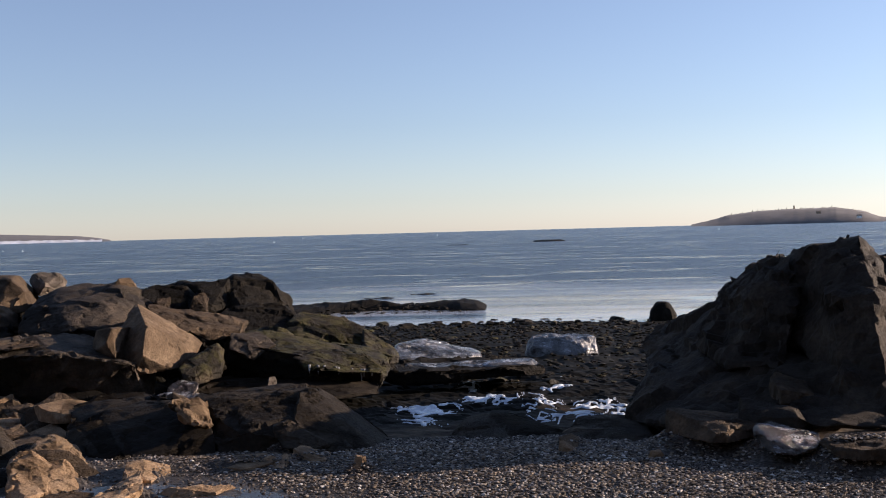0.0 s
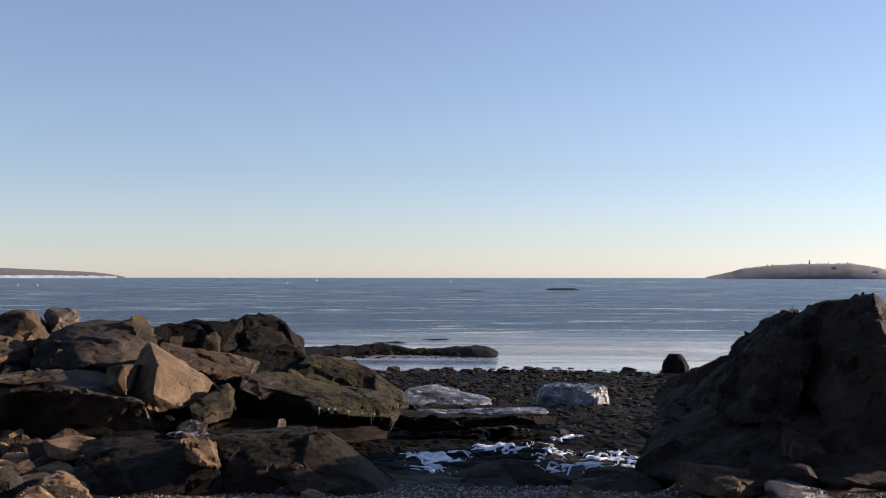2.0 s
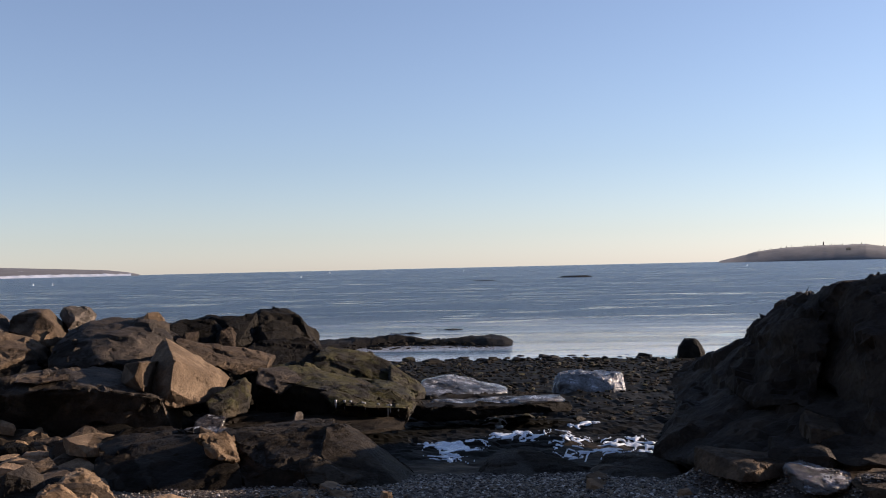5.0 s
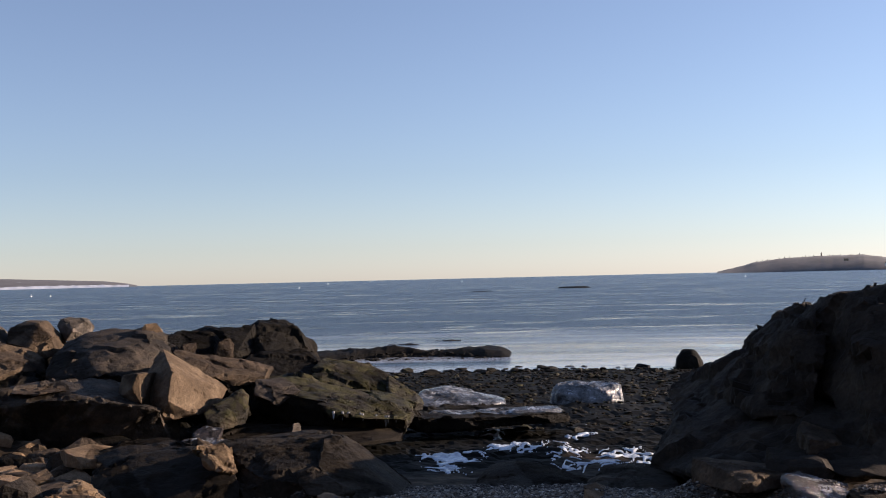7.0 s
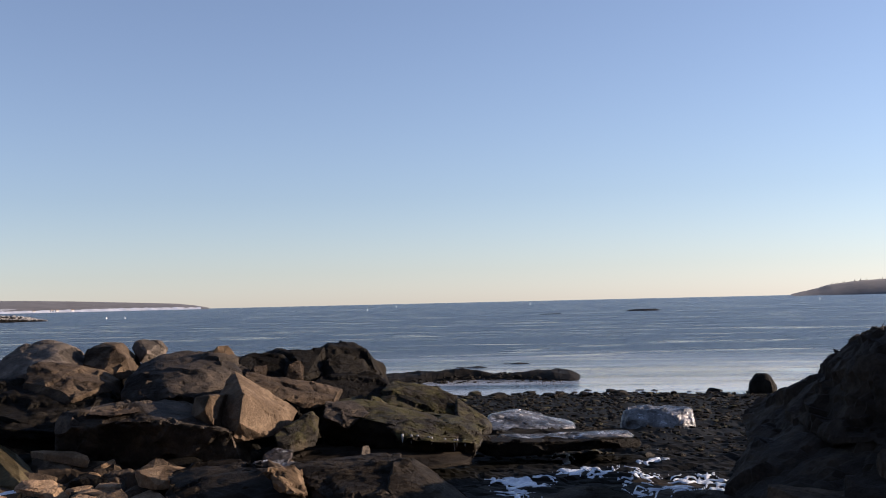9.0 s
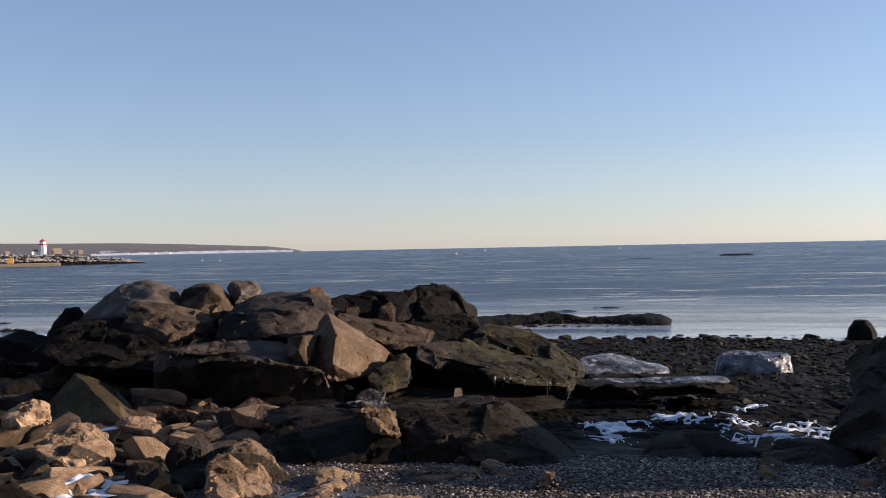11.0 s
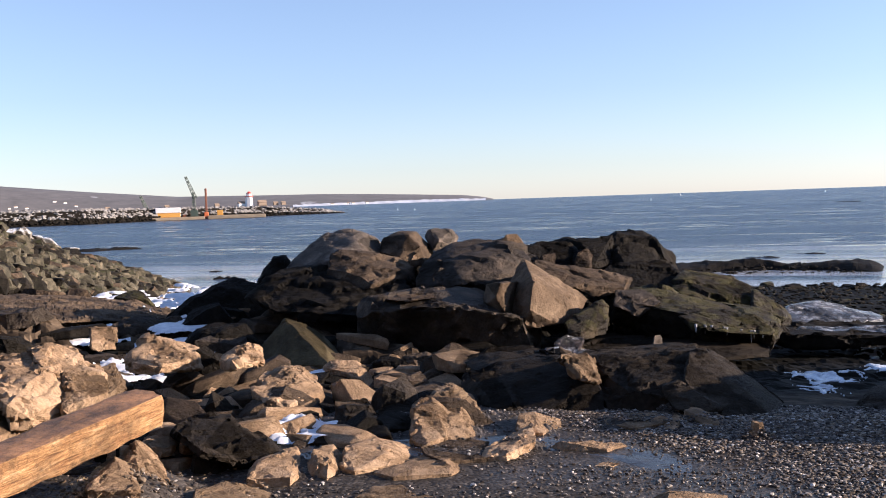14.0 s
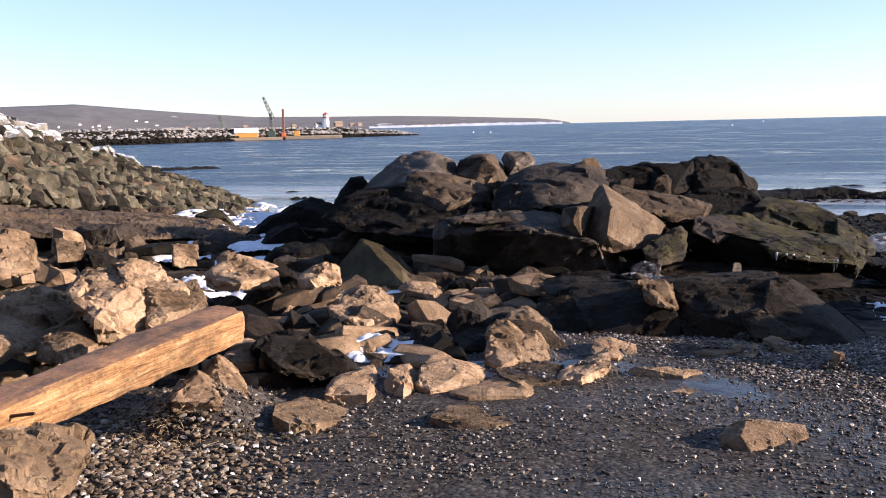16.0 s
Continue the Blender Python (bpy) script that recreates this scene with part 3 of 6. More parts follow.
stone("rock", -4.25, 10.00, -0.16, 0.47, 0.29, 0.21, -8, top=(0.2, 0.8), bulge=1.3, mat=M_DARK, seed=66, label="dark low rock below the outcrop", depth=(0.1, 0.88), style="shard")
stone("rock", -4.49, 9.54, -0.16, 0.61, 0.40, 0.20, -5, top=(0.2, 0.8), bulge=1.3, mat=M_TAN, seed=67, label="tan flat rock below the outcrop", depth=(0.1, 0.88), style="shard")
stone("rock_ledge", -4.68, 16.76, -0.23, 4.80, 1.88, 1.05, 16, top=(0.08, 0.9), bulge=1.6, mat=M_DARK, seed=68, label="dark bedrock ridge behind the outcrop boulders")
stone("rock", -6.63, 7.04, 0.32, 0.31, 0.24, 0.17, 57, top=(0.2, 0.7), bulge=1.2, mat=M_TAN, seed=78, label="small tan rock behind the heap", depth=(0.1, 0.88), style="shard")
stone("rock", -5.56, 7.28, 0.12, 0.26, 0.19, 0.20, 11, top=(0.2, 0.7), bulge=1.2, mat=M_TAN, seed=79, label="small tan rock behind the heap", depth=(0.1, 0.88), style="shard")
stone("rock", -6.17, 6.92, 0.27, 0.31, 0.23, 0.21, 23, top=(0.2, 0.8), bulge=1.3, mat=M_BROWN, seed=80, label="brown rock behind the heap", depth=(0.1, 0.88), style="shard")
stone("rock_slab", -4.67, 9.82, -0.11, 0.57, 0.37, 0.13, 20, top=(0.1, 0.9), bulge=1.1, mat=M_TAN, seed=83, label="flat tan slab beside the fin-shaped rock", depth=(0.1, 0.88), style="shard")
stone("rock", -3.97, 9.34, -0.13, 0.30, 0.24, 0.12, 32, top=(0.2, 0.8), bulge=1.2, mat=M_TAN, seed=84, label="small tan stone on dark rock", depth=(0.1, 0.88), style="shard")
stone("rock", -4.11, 10.48, -0.10, 0.36, 0.27, 0.11, -2, top=(0.2, 0.8), bulge=1.2, mat=M_BROWN, seed=85, label="small brown stone below the outcrop", depth=(0.1, 0.88), style="shard")
stone("rock_slab", -3.68, 10.44, -0.10, 0.53, 0.35, 0.14, 32, top=(0.1, 0.7), bulge=1.2, mat=M_BROWN, seed=86, label="tilted brown slab below the outcrop", depth=(0.1, 0.88), style="shard")
stone("rock", -4.62, 7.48, -0.11, 0.27, 0.21, 0.22, 5, top=(0.1, 0.6), bulge=1.2, mat=M_SLATE, seed=87, label="dark leaning rock among tan stones", depth=(0.1, 0.88), style="shard")
stone("rock", -4.08, 6.56, -0.09, 0.62, 0.41, 0.16, 2, top=(0.3, 0.5), bulge=1.1, mat=M_SLATE, seed=89, label="dark slab with a sunlit rim", depth=(0.1, 0.88), style="shard")
stone("rock", -4.05, 6.16, -0.06, 0.33, 0.25, 0.14, 11, top=(0.1, 0.9), bulge=1.1, mat=M_TAN, seed=90, label="low tan rock beside the timber end", depth=(0.1, 0.88), style="shard")
stone("rock", -3.72, 5.83, -0.09, 0.32, 0.21, 0.19, 3, top=(0.2, 0.9), bulge=1.2, mat=M_SLATE, seed=91, label="low dark rock at the beach edge", depth=(0.1, 0.88), style="shard")
stone("rock", -7.05, 13.12, 0.22, 0.58, 0.36, 0.23, 15, top=(0.2, 0.8), bulge=1.3, mat=M_BROWN, seed=96, label="small brown rock below the outcrop", depth=(0.1, 0.88), style="shard")
stone("rock", -6.16, 12.49, 0.08, 0.95, 0.50, 0.32, 3, top=(0.2, 0.8), bulge=1.3, mat=M_DARK, seed=97, label="dark bedded rock with a snowy rim", depth=(0.1, 0.88), style="shard")
stone("rock", -7.95, 12.62, 0.02, 0.80, 0.42, 0.28, 19, top=(0.2, 0.8), bulge=1.3, mat=M_DARK, seed=98, label="dark bedded rock beside the cove", depth=(0.1, 0.88), style="shard")
stone("rock", -6.97, 11.35, -0.09, 0.92, 0.47, 0.27, 21, top=(0.2, 0.8), bulge=1.3, mat=M_DARK, seed=99, label="dark bedded rock between snow patches", depth=(0.1, 0.88), style="shard")
stone("rock_slab", -13.77, 16.33, -0.03, 1.20, 0.63, 0.26, 14, top=(0.2, 0.8), bulge=1.3, mat=M_BROWN, seed=100, label="brown sunlit slab below the stone bank", depth=(0.1, 0.88), style="shard")
stone("rock_slab", -12.58, 15.93, -0.05, 0.66, 0.33, 0.29, 38, top=(0.2, 0.8), bulge=1.3, mat=M_BROWN, seed=101, label="brown sunlit slab below the stone bank", depth=(0.1, 0.88), style="shard")
stone("rock_slab", -12.49, 17.29, -0.26, 0.92, 0.48, 0.28, 10, top=(0.2, 0.8), bulge=1.3, mat=M_MOSS, seed=102, label="olive slab below the stone bank", depth=(0.1, 0.88), style="shard")
stone("rock", 0.88, 7.92, -0.06, 0.17, 0.12, 0.08, 17, top=(0.2, 0.7), bulge=1.2, mat=M_TAN, seed=103, label="small tan stone at the shingle edge", depth=(0.1, 0.88), style="shard")
stone("rock", 1.46, 7.60, -0.06, 0.16, 0.12, 0.08, 12, top=(0.2, 0.7), bulge=1.2, mat=M_TAN, seed=104, label="small tan stone at the shingle edge", depth=(0.1, 0.88), style="shard")
stone("rock", -0.61, 7.39, -0.00, 0.11, 0.09, 0.08, 22, top=(0.2, 0.8), bulge=1.4, mat=M_TAN, seed=105, label="small pale stone on the shingle", depth=(0.1, 0.88), style="shard")
stone("rock_slab", -3.27, 7.87, -0.10, 0.45, 0.28, 0.28, 41, top=(0.1, 0.8), bulge=1.2, mat=M_MASS, seed=115, label="flat dark slab among the shore rocks", depth=(0.1, 0.88), style="shard")
stone("rock_slab", -10.22, 11.70, 0.15, 0.94, 0.49, 0.20, 21, top=(0.1, 0.9), bulge=1.2, mat=M_MASS, seed=117, label="dark bedded slab below the brown ledge", depth=(0.1, 0.88), style="shard")
stone("rock_slab", -8.85, 12.53, -0.06, 1.06, 0.54, 0.20, 43, top=(0.1, 0.9), bulge=1.2, mat=M_MASS, seed=118, label="dark bedded slab below the brown ledge", depth=(0.1, 0.88), style="shard")
stone("rock_slab", -6.86, 11.17, -0.13, 0.76, 0.40, 0.20, 52, top=(0.1, 0.9), bulge=1.2, mat=M_MASS, seed=119, label="dark bedded slab between snow patches", depth=(0.1, 0.88), style="shard")

BENCH_RIDGE = [(-12.82, 11.51, 0.70), (-13.19, 12.58, 0.55), (-13.09, 13.39, 0.42), (-13.00, 14.17, 0.32), (-12.71, 15.08, 0.23), (-12.44, 15.95, 0.10), (-12.10, 16.83, -0.05), (-11.87, 17.59, -0.27)]
BENCH_FOOT = [(-11.21, 10.01, 0.19), (-10.81, 11.01, 0.12), (-10.35, 12.24, 0.04), (-10.11, 13.33, -0.02), (-10.13, 15.15, -0.16)]
outcrop("rock_ledge", BENCH_RIDGE, BENCH_FOOT, M_BROWN, 0.045, 0.8, 0.85, 14.0, "brown bedded ledge with a black foot below the stone bank", "rock", [(0, 0.2, 0), (0.25, 0.0, 0.42), (0.36, 0.03, 0.6), (0.5, 0.25, 0.7), (0.52, 0.27, 0.8), (0.75, 0.6, 0.84), (0.77, 0.62, 0.95), (1, 1, 1)], 0.3, 1.3)


# ---- hewn rocks ----
hewn("boulder", (-6.81, 14.55, 0.59), [(-0.70, -0.65, 0.02), (-0.72, -0.21, 0.24), (-0.59, 0.09, 0.41), (-0.40, 0.29, 0.57), (-0.21, 0.49, 0.64), (0.04, 0.60, 0.64), (0.23, 0.58, 0.51), (0.38, 0.53, 0.37), (0.51, 0.26, 0.27), (0.53, -0.38, 0.27), (0.28, -0.16, 0.47), (0.14, -0.67, 0.22), (-0.22, -0.85, -0.00), (0.70, 0.01, 0.00)], M_GREY, 1.1, 25, 1, "large smooth grey whaleback boulder with an ochre broken end", drop=0.35, rough=0.02, soft=9, polish=True)
hewn("rock", (-5.92, 13.62, 0.51), [(-0.49, -0.62, 0.07), (-0.68, 0.07, 0.39), (-0.39, 0.42, 0.37), (-0.02, 0.69, 0.31), (0.28, 0.60, 0.15), (0.49, 0.25, -0.00), (0.44, -0.41, 0.01), (0.12, -0.77, 0.00), (-0.03, -0.18, 0.25), (0.30, -0.04, 0.17)], M_BROWN, 0.8, 23, 2, "fractured brown rock leaning below the big boulder", drop=0.35, rough=0.036, soft=1)
hewn("rock_ledge", (-6.21, 12.85, 0.21), [(-1.07, -0.43, 0.19), (-1.00, 0.53, 0.46), (-0.52, 0.78, 0.54), (0.55, 0.82, 0.37), (0.97, 0.66, 0.30), (1.14, -0.02, 0.07), (0.68, -0.65, -0.00), (-0.02, -0.76, 0.01), (-0.72, -0.91, 0.13)], M_DARK, 1, 26, 3, "black bedrock below the fractured rock", drop=0.35, rough=0.036, soft=1)
hewn("boulder", (-5.91, 14.85, 0.69), [(-0.34, -0.34, 0.18), (-0.38, -0.03, 0.37), (-0.21, 0.14, 0.46), (0.02, 0.24, 0.45), (0.13, 0.39, 0.27), (0.19, 0.52, 0.12), (0.25, 0.00, 0.01), (0.25, -0.21, 0.25), (0.02, -0.09, 0.43), (0.03, -0.62, 0.00)], M_BROWN, 0.7, 22, 4, "angular grey-brown boulder with a sunlit tan side", drop=0.35, rough=0.02, soft=2)
hewn("boulder", (-5.61, 15.40, 0.89), [(-0.21, -0.18, 0.19), (-0.20, 0.04, 0.30), (0.05, 0.34, 0.25), (0.12, 0.47, 0.12), (0.16, 0.06, 0.00), (-0.03, -0.33, 0.04), (0.12, -0.38, 0.12)], M_GREY, 0.6, 20, 5, "pale flat-topped boulder perched on the outcrop", drop=0.35, rough=0.02, soft=2)
hewn("rock_mass", (-4.59, 13.95, 0.45), [(-0.59, -0.73, 0.05), (-0.78, -0.06, 0.32), (-0.72, 0.29, 0.47), (-0.47, 0.48, 0.56), (-0.08, 0.72, 0.60), (0.30, 0.72, 0.59), (0.60, 0.70, 0.39), (0.77, 0.33, 0.26), (0.61, -0.75, 0.04), (0.23, -1.08, 0.00), (-0.22, -0.39, 0.35), (0.34, -0.20, 0.37)], M_MASS, 1, 18, 6, "massive dark rock in the middle of the outcrop", drop=0.35, rough=0.036, soft=2)
hewn("rock", (-4.26, 14.46, 0.93), [(-0.13, -0.13, 0.05), (-0.07, -0.00, 0.15), (0.04, 0.13, 0.16), (0.13, 0.16, 0.05), (0.04, -0.13, -0.00)], M_OCHRE, 0.2, 16, 7, "small tan stone lying on the dark rock", drop=0.35, rough=0.015)
hewn("boulder", (-3.80, 14.85, 0.59), [(-0.33, -0.13, 0.25), (-0.32, 0.08, 0.31), (-0.21, 0.21, 0.37), (0.18, 0.41, 0.34), (0.30, 0.34, 0.20), (0.36, -0.06, 0.04), (0.13, -0.42, 0.00), (-0.15, -0.39, 0.08)], M_DARK, 0.7, 14, 8, "black weedy boulder on the outcrop ridge", drop=0.35, rough=0.036, soft=2)
hewn("rock", (-3.73, 14.35, 0.62), [(-0.11, -0.07, 0.11), (-0.08, 0.04, 0.19), (0.06, 0.18, 0.19), (0.09, 0.08, 0.00), (0.01, -0.25, 0.01)], M_BROWN, 0.3, 15, 9, "small brown rock against the black boulder", drop=0.35, rough=0.03)
hewn("boulder", (-3.23, 15.08, 0.58), [(-0.28, -0.41, 0.03), (-0.21, -0.09, 0.26), (-0.11, 0.24, 0.40), (0.16, 0.40, 0.42), (0.19, 0.41, 0.32), (0.22, 0.00, 0.05), (0.05, -0.54, 0.00)], M_DARK, 0.7, 12, 10, "black weedy boulder on the outcrop ridge", drop=0.35, rough=0.036, soft=1)
hewn("rock", (-3.28, 14.58, 0.60), [(-0.11, -0.19, 0.01), (-0.09, 0.02, 0.22), (0.02, 0.15, 0.26), (0.08, 0.16, 0.18), (0.12, -0.14, 0.00)], M_BROWN, 0.3, 13, 11, "upright brown rock against the black boulder", drop=0.35, rough=0.036)
hewn("boulder", (-2.70, 15.27, 0.53), [(-0.30, -0.39, 0.15), (-0.25, 0.03, 0.33), (-0.12, 0.26, 0.38), (0.18, 0.41, 0.29), (0.26, 0.32, 0.17), (0.26, -0.09, 0.01), (-0.03, -0.54, 0.00)], M_DARK, 0.8, 10, 12, "black weedy boulder at the ridge end", drop=0.35, rough=0.036, soft=1)
hewn("rock_ledge", (-2.51, 14.67, 0.28), [(-0.66, -0.43, 0.16), (-0.46, 0.12, 0.36), (0.05, 0.51, 0.36), (0.33, 0.55, 0.37), (0.42, 0.36, 0.22), (0.50, -0.33, -0.00), (-0.23, -0.76, 0.04)], M_DARK, 0.9, 10, 13, "low black rock sloping to the shore", drop=0.35, rough=0.036, soft=1)
hewn("rock_ledge", (-1.63, 14.66, 0.04), [(-0.51, -0.44, 0.25), (-0.46, 0.37, 0.52), (-0.24, 0.50, 0.47), (0.25, 0.65, 0.37), (0.42, 0.56, 0.30), (0.54, 0.37, 0.15), (0.54, -0.33, 0.00), (0.08, -0.67, 0.05), (-0.35, -0.83, 0.11), (-0.32, -0.22, 0.34)], M_MOSS, 0.9, 6, 14, "dark weedy rock at the seaward end", drop=0.35, rough=0.036, soft=2)
hewn("rock", (-0.93, 14.47, -0.11), [(-0.20, -0.15, 0.15), (-0.17, 0.36, 0.38), (-0.04, 0.37, 0.27), (0.18, 0.28, 0.16), (0.30, 0.08, 0.06), (0.06, -0.43, 0.00), (-0.11, -0.54, 0.06)], M_MOSS, 0.5, 4, 15, "yellow-green weedy rock at the seaward end", drop=0.35, rough=0.036, soft=2)
hewn("rock_slab", (-3.04, 13.27, 0.42), [(-0.53, -0.37, 0.31), (-0.54, -0.06, 0.37), (-0.25, 0.22, 0.27), (0.16, 0.41, 0.17), (0.54, 0.48, 0.09), (0.63, 0.09, 0.00), (0.21, -0.29, 0.01), (-0.19, -0.49, 0.14)], M_BROWN, 0.5, 13, 16, "bedded brown slab behind the pointed rock", drop=0.35, rough=0.036, soft=1)
mass = massif("pointed_rock", (-3.44, 12.19, 0.18), "pointed ochre sandstone rock lit by low sun", "rock")
hewn("peak", (-3.44, 12.19, 0.18), [(-0.15, 0.50, 0.66), (0.15, -0.25, 0.47), (0.17, -0.50, 0.17), (0.39, -0.19, 0.00), (0.51, 0.25, 0.06), (0.58, 0.68, 0.16), (0.48, 0.81, 0.24), (0.16, 0.79, 0.37), (-0.24, 0.22, 0.47), (-0.33, -0.07, 0.14), (0.05, -0.38, 0.02)], M_HONEY, 0.5, 16, 21, "", drop=0.2, parent=mass, chips=1, rough=0.018, soft=2)
hewn("shoulder", (-3.44, 12.19, 0.18), [(-0.19, -0.34, 0.46), (-0.11, -0.06, 0.46), (-0.11, 0.25, 0.36), (-0.10, -0.27, 0.09), (-0.11, -0.53, 0.15), (-0.20, -0.56, 0.31), (-0.44, -0.11, 0.41), (-0.49, -0.23, 0.16)], M_HONEY, 0.4, 17, 22, "", drop=0.2, parent=mass, chips=1, rough=0.014, soft=2)
hewn("rock", (-2.72, 12.20, 0.05), [(-0.22, -0.27, 0.12), (-0.10, 0.17, 0.25), (0.09, 0.31, 0.33), (0.15, 0.42, 0.22), (0.16, 0.12, 0.08), (0.05, -0.31, 0.03), (-0.10, -0.45, 0.00)], M_MOSS, 0.4, 13, 23, "olive weedy stone beneath the pointed rock", drop=0.35, rough=0.02, soft=3)
mass = massif("rock_mass", (-4.37, 11.76, -0.15), "massive dark undercut block of the outcrop", "rock")
hewn("block", (-4.37, 11.76, -0.15), [(-0.89, -0.31, 0.35), (-0.85, -0.19, 0.59), (-0.70, 0.10, 0.64), (-0.31, 0.58, 0.70), (0.17, 0.74, 0.66), (0.45, 0.73, 0.54), (-0.30, -0.55, 0.60), (0.33, -0.47, 0.59), (0.90, -0.23, 0.47), (1.19, 0.00, 0.34), (-0.93, -0.22, 0.09), (-0.47, -0.18, 0.03), (0.49, 0.01, 0.00), (1.15, 0.30, 0.03), (1.24, 0.43, 0.37)], M_MASS, 0.8, 25, 24, "", drop=0.1, parent=mass, rough=0.036, soft=4)
hewn("lip", (-4.37, 11.76, -0.15), [(-0.57, -0.34, 0.64), (-0.48, -0.08, 0.67), (-0.11, 0.12, 0.67), (0.00, -0.05, 0.63), (-0.20, -0.45, 0.63)], M_BROWN, 0.3, 23, 25, "", drop=0.1, parent=mass, rough=0.02, soft=1)
mass = massif("rock_ledge", (-1.71, 12.97, -0.22), "long weedy olive-brown ledge with an undercut black foot", "rock")
hewn("shelf", (-1.71, 12.97, -0.22), [(-0.97, 0.45, 0.60), (-0.57, 0.82, 0.63), (0.09, 1.01, 0.46), (0.64, 0.96, 0.35), (0.95, 0.68, 0.24), (-0.90, -0.25, 0.46), (-0.76, -0.12, 0.56), (-0.08, -0.32, 0.38), (0.47, -0.26, 0.26), (0.94, -0.03, 0.21), (-0.89, 0.16, 0.03), (-0.15, 0.17, 0.01), (0.50, 0.14, -0.00), (0.94, 0.17, 0.11)], M_MOSS, 0.6, 11, 26, "", drop=0.1, parent=mass, rough=0.036, soft=3)
hewn("upper_bed", (-1.71, 12.97, -0.22), [(-0.85, -0.14, 0.50), (-0.88, 0.16, 0.65), (-0.58, 0.41, 0.64), (-0.32, 0.05, 0.52), (-0.54, -0.29, 0.39)], M_MASS, 0.4, 11, 27, "", drop=0.2, parent=mass, rough=0.03, soft=2)
hewn("nose", (-1.71, 12.97, -0.22), [(-0.09, -0.22, 0.38), (0.24, 0.22, 0.43), (0.68, 0.36, 0.35), (0.95, 0.27, 0.25), (0.96, -0.13, 0.17), (0.48, -0.36, 0.21), (0.11, -0.40, 0.25)], M_MOSS, 0.4, 8, 28, "", drop=0.1, parent=mass, rough=0.036, soft=2)
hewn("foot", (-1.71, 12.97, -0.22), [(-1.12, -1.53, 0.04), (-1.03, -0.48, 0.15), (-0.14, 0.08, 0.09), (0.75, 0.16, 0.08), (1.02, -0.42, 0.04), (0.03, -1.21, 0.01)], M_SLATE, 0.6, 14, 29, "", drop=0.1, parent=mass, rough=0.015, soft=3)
hewn("ice_fall", (-2.83, 11.56, -0.09), [(-0.15, 0.05, 0.10), (-0.06, 0.17, 0.16), (0.15, 0.17, 0.13), (0.15, -0.14, 0.01), (-0.07, -0.24, -0.00)], M_GLAZE, 0.12, 14, 32, "grey frozen trickle of ice below the pointed rock", drop=0.35, rough=0.03, soft=4, chips=2)
hewn("ice_rock", (-2.86, 11.08, -0.07), [(-0.15, -0.10, 0.01), (-0.10, 0.07, 0.07), (0.02, 0.15, 0.08), (0.17, 0.09, 0.02), (0.07, -0.19, -0.00)], M_ICY, 0.2, 14, 33, "small rounded mound of ice below the frozen trickle", drop=0.35, rough=0.01, soft=5, chips=0)
hewn("ice_rock", (-2.54, 11.18, -0.08), [(-0.13, -0.06, 0.02), (-0.07, 0.11, 0.05), (0.06, 0.13, 0.03), (0.12, -0.01, 0.01), (0.02, -0.18, -0.00)], M_ICY, 0.2, 13, 34, "small rounded mound of ice below the frozen trickle", drop=0.35, rough=0.01, soft=5, chips=0)
hewn("rock", (-1.93, 12.04, -0.12), [(-0.05, -0.13, 0.02), (-0.04, -0.02, 0.15), (0.01, 0.09, 0.16), (0.03, 0.09, 0.10), (0.03, -0.01, 0.00)], M_GREY, 0.15, 9, 30, "small upright pale stone on the wet ledge", drop=0.35, rough=0.02)
mass = massif("rock_ledge", (-1.67, 8.63, -0.14), "long smooth dark ledge at the back of the beach", "rock")
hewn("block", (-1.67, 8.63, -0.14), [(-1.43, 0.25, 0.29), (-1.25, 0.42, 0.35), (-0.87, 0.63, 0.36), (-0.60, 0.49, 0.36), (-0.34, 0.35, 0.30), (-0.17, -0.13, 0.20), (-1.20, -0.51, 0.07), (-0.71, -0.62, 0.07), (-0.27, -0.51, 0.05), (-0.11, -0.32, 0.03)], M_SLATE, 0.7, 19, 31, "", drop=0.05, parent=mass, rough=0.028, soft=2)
# the ledge's sunlit notch face, its light put into the ochre colour
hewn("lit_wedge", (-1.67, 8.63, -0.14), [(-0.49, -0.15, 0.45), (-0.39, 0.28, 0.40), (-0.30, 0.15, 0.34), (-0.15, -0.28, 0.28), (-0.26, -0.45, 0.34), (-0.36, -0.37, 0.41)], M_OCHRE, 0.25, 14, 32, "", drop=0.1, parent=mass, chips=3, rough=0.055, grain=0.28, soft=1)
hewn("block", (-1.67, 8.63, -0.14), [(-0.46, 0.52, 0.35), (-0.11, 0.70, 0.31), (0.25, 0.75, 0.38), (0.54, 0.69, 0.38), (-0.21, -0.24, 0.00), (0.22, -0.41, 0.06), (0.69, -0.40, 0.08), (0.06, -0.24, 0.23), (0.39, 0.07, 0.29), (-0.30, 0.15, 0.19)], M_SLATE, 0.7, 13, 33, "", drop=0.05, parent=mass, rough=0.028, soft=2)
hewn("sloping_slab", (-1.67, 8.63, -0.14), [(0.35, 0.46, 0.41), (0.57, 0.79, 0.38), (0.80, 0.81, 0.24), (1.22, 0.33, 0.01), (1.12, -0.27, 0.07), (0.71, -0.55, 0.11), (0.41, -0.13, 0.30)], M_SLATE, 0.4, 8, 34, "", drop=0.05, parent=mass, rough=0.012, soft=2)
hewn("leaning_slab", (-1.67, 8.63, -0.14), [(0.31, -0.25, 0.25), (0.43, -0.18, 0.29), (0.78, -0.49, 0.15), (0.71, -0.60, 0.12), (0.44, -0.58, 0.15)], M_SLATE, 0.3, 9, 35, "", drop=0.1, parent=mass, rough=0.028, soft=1)
